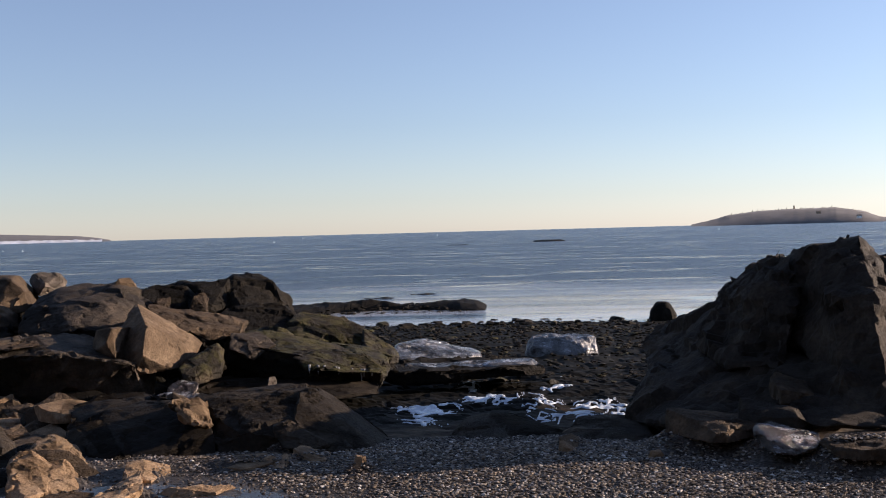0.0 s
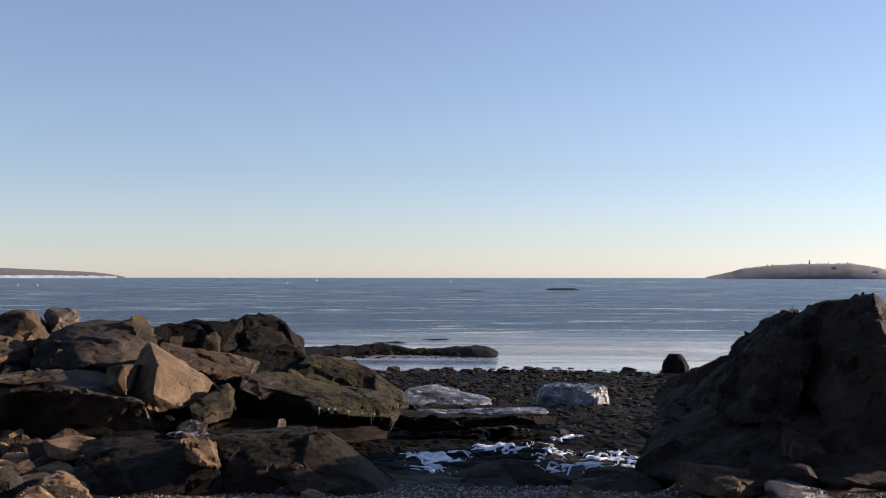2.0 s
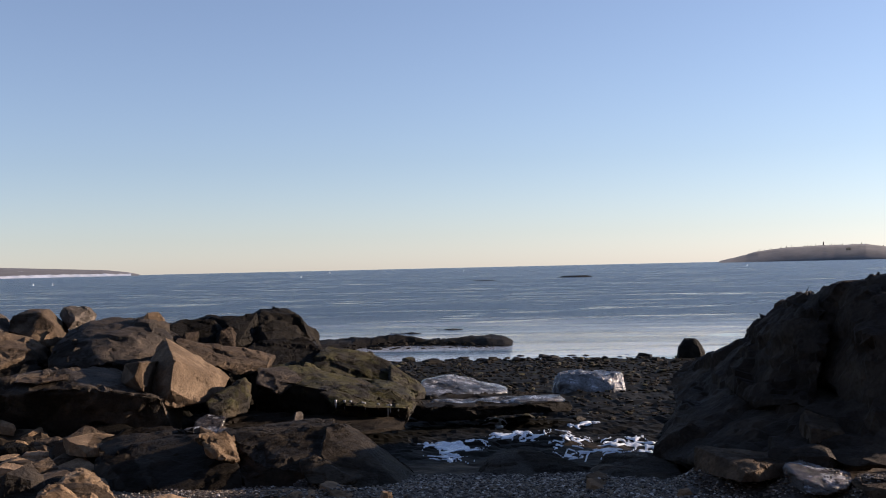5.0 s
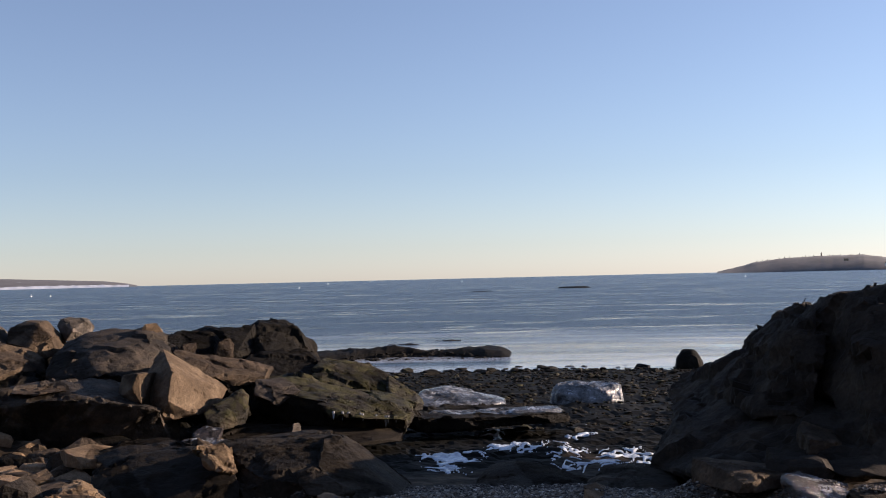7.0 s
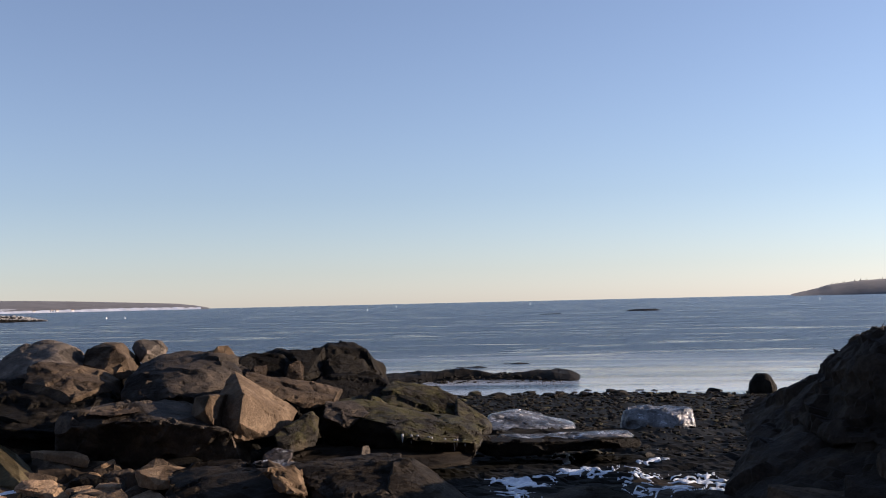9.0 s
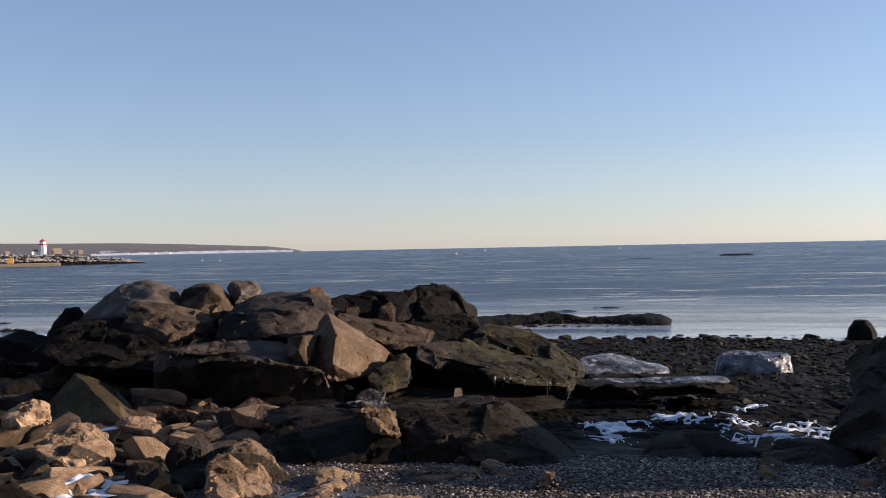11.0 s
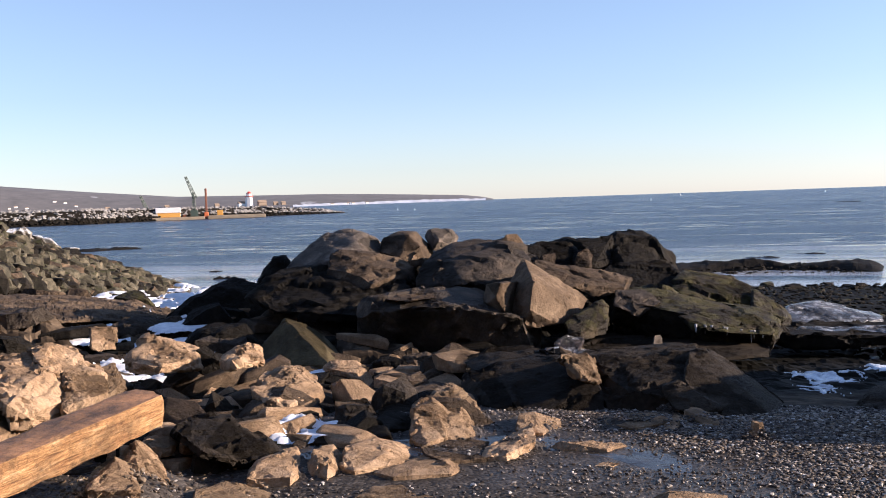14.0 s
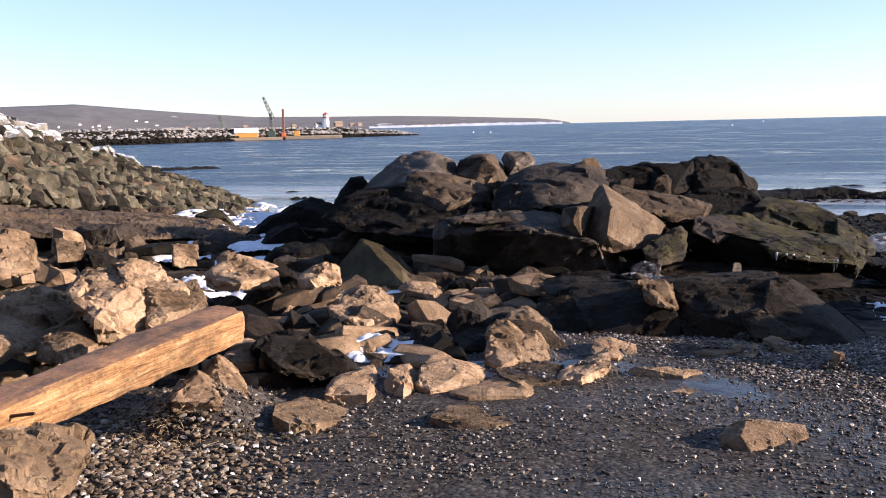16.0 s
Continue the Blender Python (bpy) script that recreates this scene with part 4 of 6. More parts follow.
hewn("pointed_rock", (-5.56, 10.70, -0.15), [(-0.54, -0.22, 0.06), (-0.29, 0.15, 0.49), (-0.23, 0.29, 0.45), (-0.01, 0.51, 0.25), (0.25, 0.53, 0.00), (0.61, -0.63, 0.10), (0.13, -0.54, 0.07), (0.09, -0.11, 0.29)], M_OLIVE, 0.3, 27, 40, "fin-shaped rock with an olive sunlit face", drop=0.35, rough=0.014, chips=2, soft=1)
hewn("rock_slab", (-5.97, 8.75, 0.18), [(-0.09, -0.51, 0.06), (-0.38, 0.27, 0.18), (-0.28, 0.46, 0.10), (0.10, 0.35, 0.01), (0.39, -0.06, 0.00), (0.25, -0.52, 0.04)], M_TAN, 0.5, 34, 41, "tan slab with snow on it", drop=0.35, chips=3, rough=0.055, grain=0.28)
hewn("rock", (-7.25, 9.50, 0.22), [(-0.15, -0.02, 0.17), (-0.05, 0.31, 0.13), (0.17, -0.02, 0.00), (0.04, -0.25, 0.04)], M_TAN, 0.3, 37, 42, "squared tan block among snow", drop=0.35, chips=3, rough=0.055, grain=0.28)
hewn("rock_slab", (-8.40, 9.06, 0.30), [(-0.15, -0.04, 0.17), (-0.09, 0.29, 0.08), (0.16, -0.02, 0.00), (0.07, -0.25, 0.04)], M_OCHRE, 0.4, 43, 43, "ochre slab with a shadowed foot", drop=0.35, chips=3, rough=0.055, grain=0.28)
hewn("rock", (-6.33, 6.27, 0.60), [(-0.09, -0.22, 0.16), (-0.20, 0.11, 0.24), (-0.15, 0.30, 0.21), (-0.04, 0.26, 0.10), (0.20, -0.06, 0.00), (0.26, -0.42, 0.00)], M_TAN, 0.5, 45, 44, "rounded orange-tan rock in the heap", drop=0.35, soft=3, chips=3, rough=0.055, grain=0.28)
mass = massif("rock", (-4.96, 5.99, 0.32), "large cracked angular tan boulder in a heap", "rock")
hewn("lower_block", (-4.96, 5.99, 0.32), [(-0.17, -0.48, 0.22), (-0.36, -0.11, 0.29), (-0.34, 0.17, 0.27), (-0.13, 0.22, 0.25), (0.25, -0.24, 0.02), (0.25, -0.51, 0.00), (0.14, -0.60, 0.11), (0.11, -0.37, 0.23)], M_TAN, 0.5, 43, 45, "", drop=0.1, parent=mass, chips=3, rough=0.055, grain=0.28, soft=1)
hewn("upper_block", (-4.96, 5.99, 0.32), [(-0.36, 0.15, 0.33), (-0.36, 0.41, 0.35), (-0.23, 0.53, 0.27), (-0.13, 0.47, 0.18), (0.04, 0.22, 0.11), (0.05, -0.02, 0.18), (-0.06, -0.11, 0.26)], M_TAN, 0.4, 41, 46, "", drop=0.1, parent=mass, chips=3, rough=0.055, grain=0.28, soft=1)
hewn("side_block", (-4.96, 5.99, 0.32), [(-0.00, 0.06, 0.22), (-0.00, 0.32, 0.20), (0.15, 0.31, 0.15), (0.34, 0.08, 0.07), (0.42, -0.24, 0.06), (0.32, -0.32, 0.03)], M_TAN, 0.4, 39, 47, "", drop=0.1, parent=mass, chips=3, rough=0.055, grain=0.28, soft=1)
hewn("rock", (-4.97, 5.40, 0.27), [(-0.08, -0.25, 0.05), (-0.08, 0.05, 0.11), (-0.15, 0.28, 0.14), (-0.01, 0.26, 0.05), (0.12, 0.09, 0.00), (0.23, -0.39, 0.01)], M_TAN, 0.4, 43, 48, "pale pyramid-shaped tan rock in the heap", drop=0.35, chips=3, rough=0.055, grain=0.28, soft=1)
hewn("rock_slab", (-5.72, 5.75, 0.27), [(-0.17, -0.28, 0.11), (-0.32, 0.06, 0.17), (-0.48, 0.54, 0.20), (-0.25, 0.60, 0.09), (0.24, 0.29, 0.03), (0.51, -0.39, -0.00), (0.44, -0.78, 0.02)], M_TAN, 0.3, 45, 49, "broad flat tan slab in the heap", drop=0.35, chips=3, rough=0.055, grain=0.28, soft=1)
hewn("rock", (-5.12, 6.72, 0.29), [(-0.10, -0.10, 0.10), (-0.15, 0.11, 0.14), (-0.12, 0.26, 0.14), (0.11, 0.06, 0.05), (0.24, -0.35, 0.00)], M_OCHRE, 0.3, 37, 50, "brown angular rock behind the heap", drop=0.35, soft=1, chips=3, rough=0.055, grain=0.28)
hewn("rock", (-5.12, 8.71, 0.21), [(-0.10, -0.27, 0.02), (-0.13, 0.07, 0.09), (-0.08, 0.21, 0.10), (-0.04, 0.35, 0.03), (0.17, 0.01, 0.00), (0.14, -0.36, 0.02)], M_TAN, 0.3, 30, 51, "tan angular rock among snow", drop=0.35, chips=3, rough=0.055, grain=0.28)
mass = massif("rock", (-4.23, 7.87, 0.02), "stack of tilted tan slabs with a bright broken edge", "rock")
hewn("lower_slab", (-4.23, 7.87, 0.02), [(-0.16, -0.33, 0.13), (-0.22, -0.02, 0.16), (-0.09, 0.28, 0.17), (0.17, 0.19, 0.05), (0.34, -0.18, -0.00), (0.30, -0.53, 0.03), (0.00, -0.47, 0.09)], M_TAN, 0.35, 30, 52, "", drop=0.1, parent=mass, chips=3, rough=0.055, grain=0.28, soft=1)
hewn("upper_slab", (-4.23, 7.87, 0.02), [(-0.21, -0.02, 0.15), (-0.22, 0.32, 0.20), (-0.14, 0.47, 0.18), (0.02, 0.44, 0.07), (0.17, 0.07, 0.07), (0.06, -0.21, 0.14)], M_TAN, 0.3, 30, 53, "", drop=0.1, parent=mass, chips=3, rough=0.055, grain=0.28, soft=1)
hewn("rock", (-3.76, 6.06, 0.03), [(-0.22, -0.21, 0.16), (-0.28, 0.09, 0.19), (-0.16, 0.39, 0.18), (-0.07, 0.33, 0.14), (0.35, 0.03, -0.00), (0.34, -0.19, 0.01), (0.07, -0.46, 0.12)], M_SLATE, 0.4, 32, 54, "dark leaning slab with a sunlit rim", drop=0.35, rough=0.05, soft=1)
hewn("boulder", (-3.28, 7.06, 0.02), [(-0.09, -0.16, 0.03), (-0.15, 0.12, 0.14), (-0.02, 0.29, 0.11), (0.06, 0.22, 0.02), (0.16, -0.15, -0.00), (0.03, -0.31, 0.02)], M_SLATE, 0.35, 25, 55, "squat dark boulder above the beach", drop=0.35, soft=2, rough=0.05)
mass = massif("rock", (-2.66, 7.22, -0.01), "broken orange-tan rock at the beach edge", "rock")
hewn("left_lobe", (-2.66, 7.22, -0.01), [(-0.09, -0.51, 0.03), (-0.17, -0.21, 0.16), (-0.12, 0.02, 0.19), (0.01, -0.04, 0.11), (0.12, -0.43, 0.03), (0.05, -0.57, 0.02)], M_TAN, 0.3, 22, 56, "", drop=0.1, parent=mass, chips=3, rough=0.055, grain=0.28, soft=1)
hewn("front_lobe", (-2.66, 7.22, -0.01), [(0.09, -0.41, 0.02), (0.04, -0.20, 0.12), (0.09, 0.03, 0.13), (0.17, 0.06, 0.04), (0.28, -0.23, -0.00)], M_TAN, 0.3, 21, 57, "", drop=0.1, parent=mass, chips=3, rough=0.055, grain=0.28, soft=1)
hewn("crown", (-2.66, 7.22, -0.01), [(-0.24, 0.25, 0.13), (-0.26, 0.47, 0.16), (-0.18, 0.62, 0.16), (0.01, 0.57, 0.08), (0.14, 0.38, 0.00), (0.05, 0.13, 0.02)], M_OCHRE, 0.35, 21, 58, "", drop=0.1, parent=mass, chips=3, rough=0.055, grain=0.28, soft=2)
hewn("rock_block", (-3.19, 5.79, 0.03), [(-0.07, -0.30, 0.02), (-0.10, -0.13, 0.06), (-0.08, 0.17, 0.06), (-0.06, 0.30, 0.05), (-0.02, 0.26, 0.03), (0.13, -0.06, 0.00), (0.16, -0.22, 0.02)], M_TAN, 0.2, 29, 60, "squared sandstone block with a sunlit tan end", drop=0.35, chips=0, rough=0.035, grain=0.25, soft=1)
hewn("rock_block", (-2.99, 5.99, -0.03), [(-0.06, -0.18, 0.04), (-0.09, -0.02, 0.14), (-0.12, 0.31, 0.09), (-0.00, 0.25, 0.00), (0.12, -0.04, 0.00), (0.12, -0.27, 0.05), (0.04, -0.08, 0.12)], M_TAN, 0.2, 27, 61, "squared sandstone block with a sunlit tan end", drop=0.35, chips=0, rough=0.035, grain=0.25, soft=1)
hewn("rock_block", (-2.77, 6.21, -0.02), [(-0.11, -0.27, 0.05), (-0.17, -0.08, 0.11), (-0.12, 0.27, 0.09), (0.04, 0.33, 0.02), (0.13, 0.26, -0.00), (0.18, -0.09, 0.04), (-0.00, -0.33, 0.04), (0.09, -0.07, 0.10)], M_TAN, 0.2, 24, 62, "low sandstone block with a sunlit tan end", drop=0.35, chips=0, rough=0.035, grain=0.25, soft=1)
hewn("rock_block", (-2.42, 6.18, -0.06), [(-0.24, -0.27, 0.07), (-0.19, -0.08, 0.07), (-0.03, 0.37, 0.04), (0.03, 0.39, 0.05), (0.20, 0.23, 0.00), (0.21, -0.20, 0.07), (-0.08, -0.37, 0.08), (0.12, -0.07, 0.10)], M_TAN, 0.15, 21, 63, "low sandstone block with a sunlit tan end", drop=0.35, chips=0, rough=0.035, grain=0.25, soft=1)
hewn("rock_slab", (-2.05, 6.69, 0.01), [(-0.10, -0.32, -0.00), (-0.11, -0.12, 0.02), (-0.02, 0.22, 0.05), (0.02, 0.44, 0.06), (0.15, 0.06, 0.04), (0.05, -0.28, 0.03)], M_TAN, 0.15, 17, 64, "pale tan tilted slab", drop=0.35, chips=0, rough=0.035, grain=0.25, soft=1)
hewn("rock_slab", (-2.36, 6.51, -0.01), [(-0.23, -0.09, 0.03), (-0.10, 0.28, 0.01), (0.14, 0.26, 0.00), (0.23, -0.14, 0.02), (-0.03, -0.33, 0.04)], M_BROWN, 0.15, 20, 65, "flat wet brown slab in the shingle", drop=0.35, rough=0.02, soft=1)
hewn("rock", (-2.07, 7.35, -0.01), [(-0.10, -0.15, 0.02), (-0.13, 0.05, 0.07), (-0.05, 0.18, 0.06), (0.15, 0.13, -0.00), (0.10, -0.19, 0.01)], M_TAN, 0.2, 16, 66, "small tan wedge at the ledge foot", drop=0.35, chips=0, rough=0.035, grain=0.25, soft=1)
hewn("rock_slab", (-3.17, 5.13, -0.01), [(-0.07, -0.22, 0.09), (-0.17, -0.03, 0.09), (-0.15, 0.23, 0.06), (-0.04, 0.30, 0.01), (0.18, 0.18, 0.00), (0.17, -0.19, 0.06), (0.05, -0.26, 0.07)], M_OCHRE, 0.15, 32, 67, "flat brown slab with an orange side", drop=0.35, chips=0, rough=0.035, grain=0.25, soft=1)
hewn("rock", (-0.85, 5.49, -0.01), [(-0.17, -0.11, 0.01), (-0.13, -0.06, 0.06), (-0.06, 0.06, 0.09), (0.02, 0.12, 0.07), (0.22, 0.20, 0.02), (0.16, 0.03, 0.01), (-0.00, -0.14, 0.00), (-0.06, -0.10, 0.07)], M_TAN, 0.2, 9, 68, "tan wedge-shaped rock alone on the shingle", drop=0.35, chips=0, rough=0.035, grain=0.25, soft=1)
hewn("rock", (-3.65, 4.81, 0.17), [(-0.04, -0.17, 0.01), (-0.09, -0.02, 0.04), (-0.07, 0.12, 0.09), (0.03, 0.13, 0.04), (0.20, -0.05, 0.00)], M_TAN, 0.3, 37, 88, "low cracked tan rock beneath the timber", drop=0.35, rough=0.055, grain=0.3, chips=2)
hewn("rock", (-3.67, 5.11, 0.10), [(-0.09, -0.13, 0.06), (-0.14, 0.03, 0.15), (-0.15, 0.14, 0.20), (-0.12, 0.17, 0.15), (0.02, 0.14, 0.04), (0.16, -0.01, 0.01), (0.20, -0.10, 0.00), (0.12, -0.22, 0.03)], M_TAN, 0.35, 36, 69, "tan rock that props up the timber", drop=0.35, chips=3, rough=0.055, grain=0.28, soft=1)
hewn("rock", (-4.13, 5.99, 0.09), [(-0.06, -0.15, 0.04), (-0.06, 0.12, 0.07), (0.02, 0.18, 0.00), (0.12, -0.15, 0.01)], M_TAN, 0.25, 35, 70, "small tan rock wedged behind the timber end", drop=0.35, chips=3, rough=0.055, grain=0.28, soft=1)
hewn("rock", (-3.26, 3.31, 0.27), [(-0.02, -0.28, 0.09), (-0.14, -0.10, 0.15), (-0.16, 0.18, 0.07), (-0.12, 0.36, 0.01), (-0.07, 0.33, -0.00), (0.13, 0.02, 0.00), (0.23, -0.17, 0.01), (0.15, -0.32, 0.06)], M_OCHRE, 0.3, 45, 71, "broad tan rock beneath the timber", drop=0.35, chips=3, rough=0.055, grain=0.28, soft=1)
hewn("rock_slab", (-3.30, 9.55, 0.09), [(-0.30, -0.10, 0.08), (-0.14, 0.27, 0.08), (0.15, 0.26, 0.01), (0.31, -0.10, -0.00), (-0.02, -0.32, 0.04)], M_OCHRE, 0.2, 19, 72, "thin tilted slab on the end of the ledge", drop=0.35, rough=0.012, chips=3)
hewn("rock_slab", (-3.76, 8.93, 0.02), [(-0.14, -0.14, 0.03), (-0.11, 0.20, 0.05), (0.09, 0.17, 0.00), (0.16, -0.23, 0.00)], M_TAN, 0.2, 23, 73, "small tan slab among dark shards", drop=0.35, rough=0.012, chips=3)
hewn("rock_slab", (-3.21, 8.50, -0.01), [(-0.17, -0.14, 0.04), (-0.11, 0.20, 0.05), (0.10, 0.17, -0.00), (0.17, -0.23, 0.01)], M_BROWN, 0.25, 21, 74, "small brown slab among dark shards", drop=0.35, rough=0.015, chips=3)
hewn("rock_slab", (-3.88, 8.34, -0.04), [(-0.27, -0.11, 0.03), (-0.23, 0.25, 0.03), (0.08, 0.27, 0.00), (0.30, -0.07, -0.00), (0.11, -0.37, 0.01)], M_SLATE, 0.3, 25, 75, "flat dark shard above the beach", drop=0.35, rough=0.015, chips=3)
hewn("rock_slab", (-3.09, 7.34, 0.00), [(-0.16, -0.02, 0.03), (-0.16, 0.30, 0.05), (0.04, 0.28, 0.03), (0.21, -0.19, 0.00), (0.05, -0.36, 0.02)], M_SLATE, 0.3, 23, 76, "dark leaning shard beside the orange rock", drop=0.35, rough=0.015, chips=3)
hewn("rock_slab", (-2.30, 5.51, -0.04), [(-0.20, -0.23, 0.08), (-0.22, 0.10, 0.04), (-0.06, 0.39, 0.01), (0.30, 0.19, 0.00), (0.22, -0.16, 0.05), (-0.03, -0.26, 0.06)], M_OCHRE, 0.15, 23, 77, "flat broken brown slab in the shingle", drop=0.35, rough=0.015, chips=3)
hewn("rock_slab", (-1.45, 7.69, -0.02), [(-0.20, -0.06, 0.00), (-0.14, 0.15, 0.02), (0.13, 0.20, 0.03), (0.22, -0.09, 0.03), (0.01, -0.22, 0.02)], M_OCHRE, 0.1, 11, 78, "thin flat tan slab at the ledge foot", drop=0.35, rough=0.01, chips=2)
hewn("rock", (-1.16, 7.64, -0.02), [(-0.09, -0.05, 0.00), (0.00, 0.11, 0.06), (0.06, 0.07, 0.01), (0.01, -0.14, 0.01)], M_TAN, 0.12, 9, 79, "small tan wedge at the ledge foot", drop=0.35, rough=0.01, chips=1)
hewn("rock_slab", (-0.98, 7.85, -0.02), [(-0.15, 0.06, 0.06), (-0.09, 0.12, 0.06), (0.12, 0.09, 0.00), (0.10, -0.11, 0.01), (0.01, -0.16, 0.01)], M_TAN, 0.12, 7, 86, "small tan slab leaning at the ledge foot", drop=0.35, rough=0.01, chips=1)
hewn("rock_slab", (-1.52, 6.58, -0.05), [(-0.20, -0.17, 0.02), (-0.21, 0.04, 0.00), (0.03, 0.20, 0.01), (0.24, 0.13, 0.01), (0.16, -0.20, 0.05)], M_TAN, 0.1, 13, 87, "thin flat tan slab in the runnel", drop=0.35, rough=0.01, chips=2)
mass = massif("crag", (2.94, 9.53, -0.03), "tall dark grey crag rising beside the beach", "crag")
hewn("spur", (2.94, 9.53, -0.03), [(-0.70, 2.87, 0.22), (-0.47, 3.23, 0.36), (-0.21, 3.18, 0.48), (-0.04, 2.63, 0.63), (0.07, 2.09, 0.73), (-0.44, 0.05, 0.41), (-0.81, 0.45, 0.11), (-0.93, 1.18, 0.07)], M_CRAG, 0.8, -10, 80, "", drop=0.1, parent=mass, chips=0, rough=0.07, grain=0.2, soft=3, cell=0.07)
# both buttresses run on unseen some 3 m back, added to shade the ice veins
hewn("left_buttress", (2.94, 9.53, -0.03), [(-0.13, 1.52, 0.63), (-0.03, 1.28, 0.77), (0.04, 1.06, 0.93), (0.10, 0.73, 1.13), (0.08, 0.42, 1.25), (0.08, 0.21, 1.32), (0.11, 0.10, 1.33), (0.11, -0.01, 1.31), (-0.04, -0.48, 0.80), (-0.19, -0.75, 0.46), (-0.54, -0.34, 0.41), (-0.58, 0.60, 0.51), (-0.15, -0.03, 1.06)], M_CRAG, 3, -14, 81, "", drop=0.05, parent=mass, chips=0, rough=0.07, grain=0.2, soft=3, cell=0.06)
hewn("right_buttress", (2.94, 9.53, -0.03), [(0.19, 0.39, 1.23), (0.28, 0.04, 1.39), (0.39, -0.10, 1.39), (0.44, -0.22, 1.44), (0.51, -0.36, 1.47), (0.57, -0.38, 1.50), (0.69, -0.32, 1.40), (0.79, -0.25, 1.28), (-0.03, -0.28, 0.59), (0.18, -0.88, 0.94), (0.55, -0.70, 1.17), (0.38, -1.17, 0.84), (0.07, -1.16, 0.43), (0.34, -1.47, 0.41)], M_CRAG, 3.2, -18, 82, "", drop=0.05, parent=mass, chips=0, rough=0.07, grain=0.2, soft=2, cell=0.06)
hewn("gully_wall", (2.94, 9.53, -0.03), [(0.21, 0.91, 1.17), (0.58, 0.79, 1.20), (-0.19, -0.12, 0.38), (0.21, -0.25, 0.38)], M_CRAG, 1, -17, 85, "", drop=0.2, parent=mass, chips=0, rough=0.07, grain=0.2, soft=2, cell=0.07)
hewn("outer_rib", (2.94, 9.53, -0.03), [(0.86, 0.04, 1.30), (0.98, -0.00, 1.32), (1.01, -0.13, 1.18), (0.66, -0.85, 0.67), (0.45, -0.98, 0.69), (0.30, -1.46, 0.36), (0.42, -1.40, 0.35)], M_CRAG, 2.8, -22, 83, "", drop=0.2, parent=mass, chips=0, rough=0.07, grain=0.2, soft=2, cell=0.07)
hewn("foot", (2.94, 9.53, -0.03), [(-1.37, -0.36, -0.00), (-1.21, -0.29, 0.05), (-0.99, 0.58, 0.10), (-0.92, 0.67, 0.30), (-0.60, 0.19, 0.46), (-0.09, -0.57, 0.48), (0.41, -1.18, 0.45), (-1.13, -1.33, 0.12), (-0.75, -1.73, 0.18), (-0.17, -2.02, 0.22), (0.44, -1.51, 0.33), (0.17, -2.16, 0.20)], M_CRAG, 0.6, -10, 84, "", drop=0.1, parent=mass, chips=0, rough=0.07, grain=0.2, soft=3, cell=0.07)
hewn("rock_slab", (1.88, 7.77, 0.13), [(-0.26, 0.27, 0.10), (-0.04, 0.12, 0.06), (0.31, 0.03, 0.03), (0.26, -0.22, 0.03), (-0.08, -0.23, 0.00), (-0.20, 0.05, 0.07)], M_BROWN, 0.4, -14, 90, "long tilted brown slab at the beach edge", drop=0.35, rough=0.025, soft=1)
hewn("ice_rock", (2.31, 7.40, 0.11), [(-0.17, 0.15, 0.07), (-0.04, 0.27, 0.07), (0.11, 0.23, 0.04), (0.19, -0.12, 0.01), (0.09, -0.29, 0.01), (-0.16, -0.27, 0.00)], M_GLAZE, 0.3, -17, 91, "wet rock coated in glinting ice", drop=0.35, rough=0.03, soft=2)
hewn("rock_slab", (2.76, 7.08, 0.13), [(-0.36, 0.03, -0.00), (-0.20, 0.18, -0.00), (0.14, 0.16, 0.02), (0.39, 0.05, 0.02), (0.27, -0.22, 0.02), (-0.24, -0.23, 0.01)], M_BROWN, 0.3, -21, 92, "low brown rock at the beach edge", drop=0.35, rough=0.02, soft=1)
hewn("rock", (2.63, 8.33, 0.29), [(-0.09, 0.20, 0.09), (-0.02, 0.28, 0.12), (0.17, 0.12, 0.06), (0.09, -0.28, 0.00), (-0.14, -0.31, 0.05)], M_BROWN, 0.3, -18, 93, "brown rock at the foot of the crag", drop=0.35, rough=0.03, soft=1)
hewn("rock", (0.47, 8.86, -0.11), [(-0.48, -0.26, 0.00), (-0.34, 0.34, 0.06), (-0.09, 0.53, 0.09), (0.28, 0.31, 0.03), (0.50, -0.31, 0.01), (0.12, -0.58, 0.02)], M_SLATE, 0.5, -3, 94, "low smooth dark hump behind the shingle", drop=0.35, rough=0.015, soft=5)
hewn("rock", (1.32, 8.74, -0.08), [(-0.46, -0.38, -0.00), (-0.25, 0.30, 0.02), (0.11, 0.45, 0.04), (0.33, 0.11, 0.02), (0.26, -0.49, -0.00)], M_SLATE, 0.5, -9, 95, "low smooth dark hump behind the shingle", drop=0.35, rough=0.015, soft=5)
hewn("rock", (0.93, 8.10, -0.03), [(-0.10, 0.01, 0.06), (-0.00, 0.10, 0.07), (0.07, 0.04, 0.03), (0.01, -0.16, 0.00)], M_OCHRE, 0.15, -7, 96, "small tan wedge on the dark hump", drop=0.35)
hewn("ice_rock", (-0.20, 17.40, -0.49), [(-0.75, -0.43, 0.15), (-0.57, 0.18, 0.28), (-0.23, 0.59, 0.30), (0.23, 0.60, 0.20), (0.62, 0.40, 0.09), (0.79, 0.09, 0.06), (0.29, -0.60, -0.00), (-0.40, -0.81, 0.04)], M_ICY, 1, 1, 97, "low rock glazed with grey ice", drop=0.35, rough=0.02, soft=6)
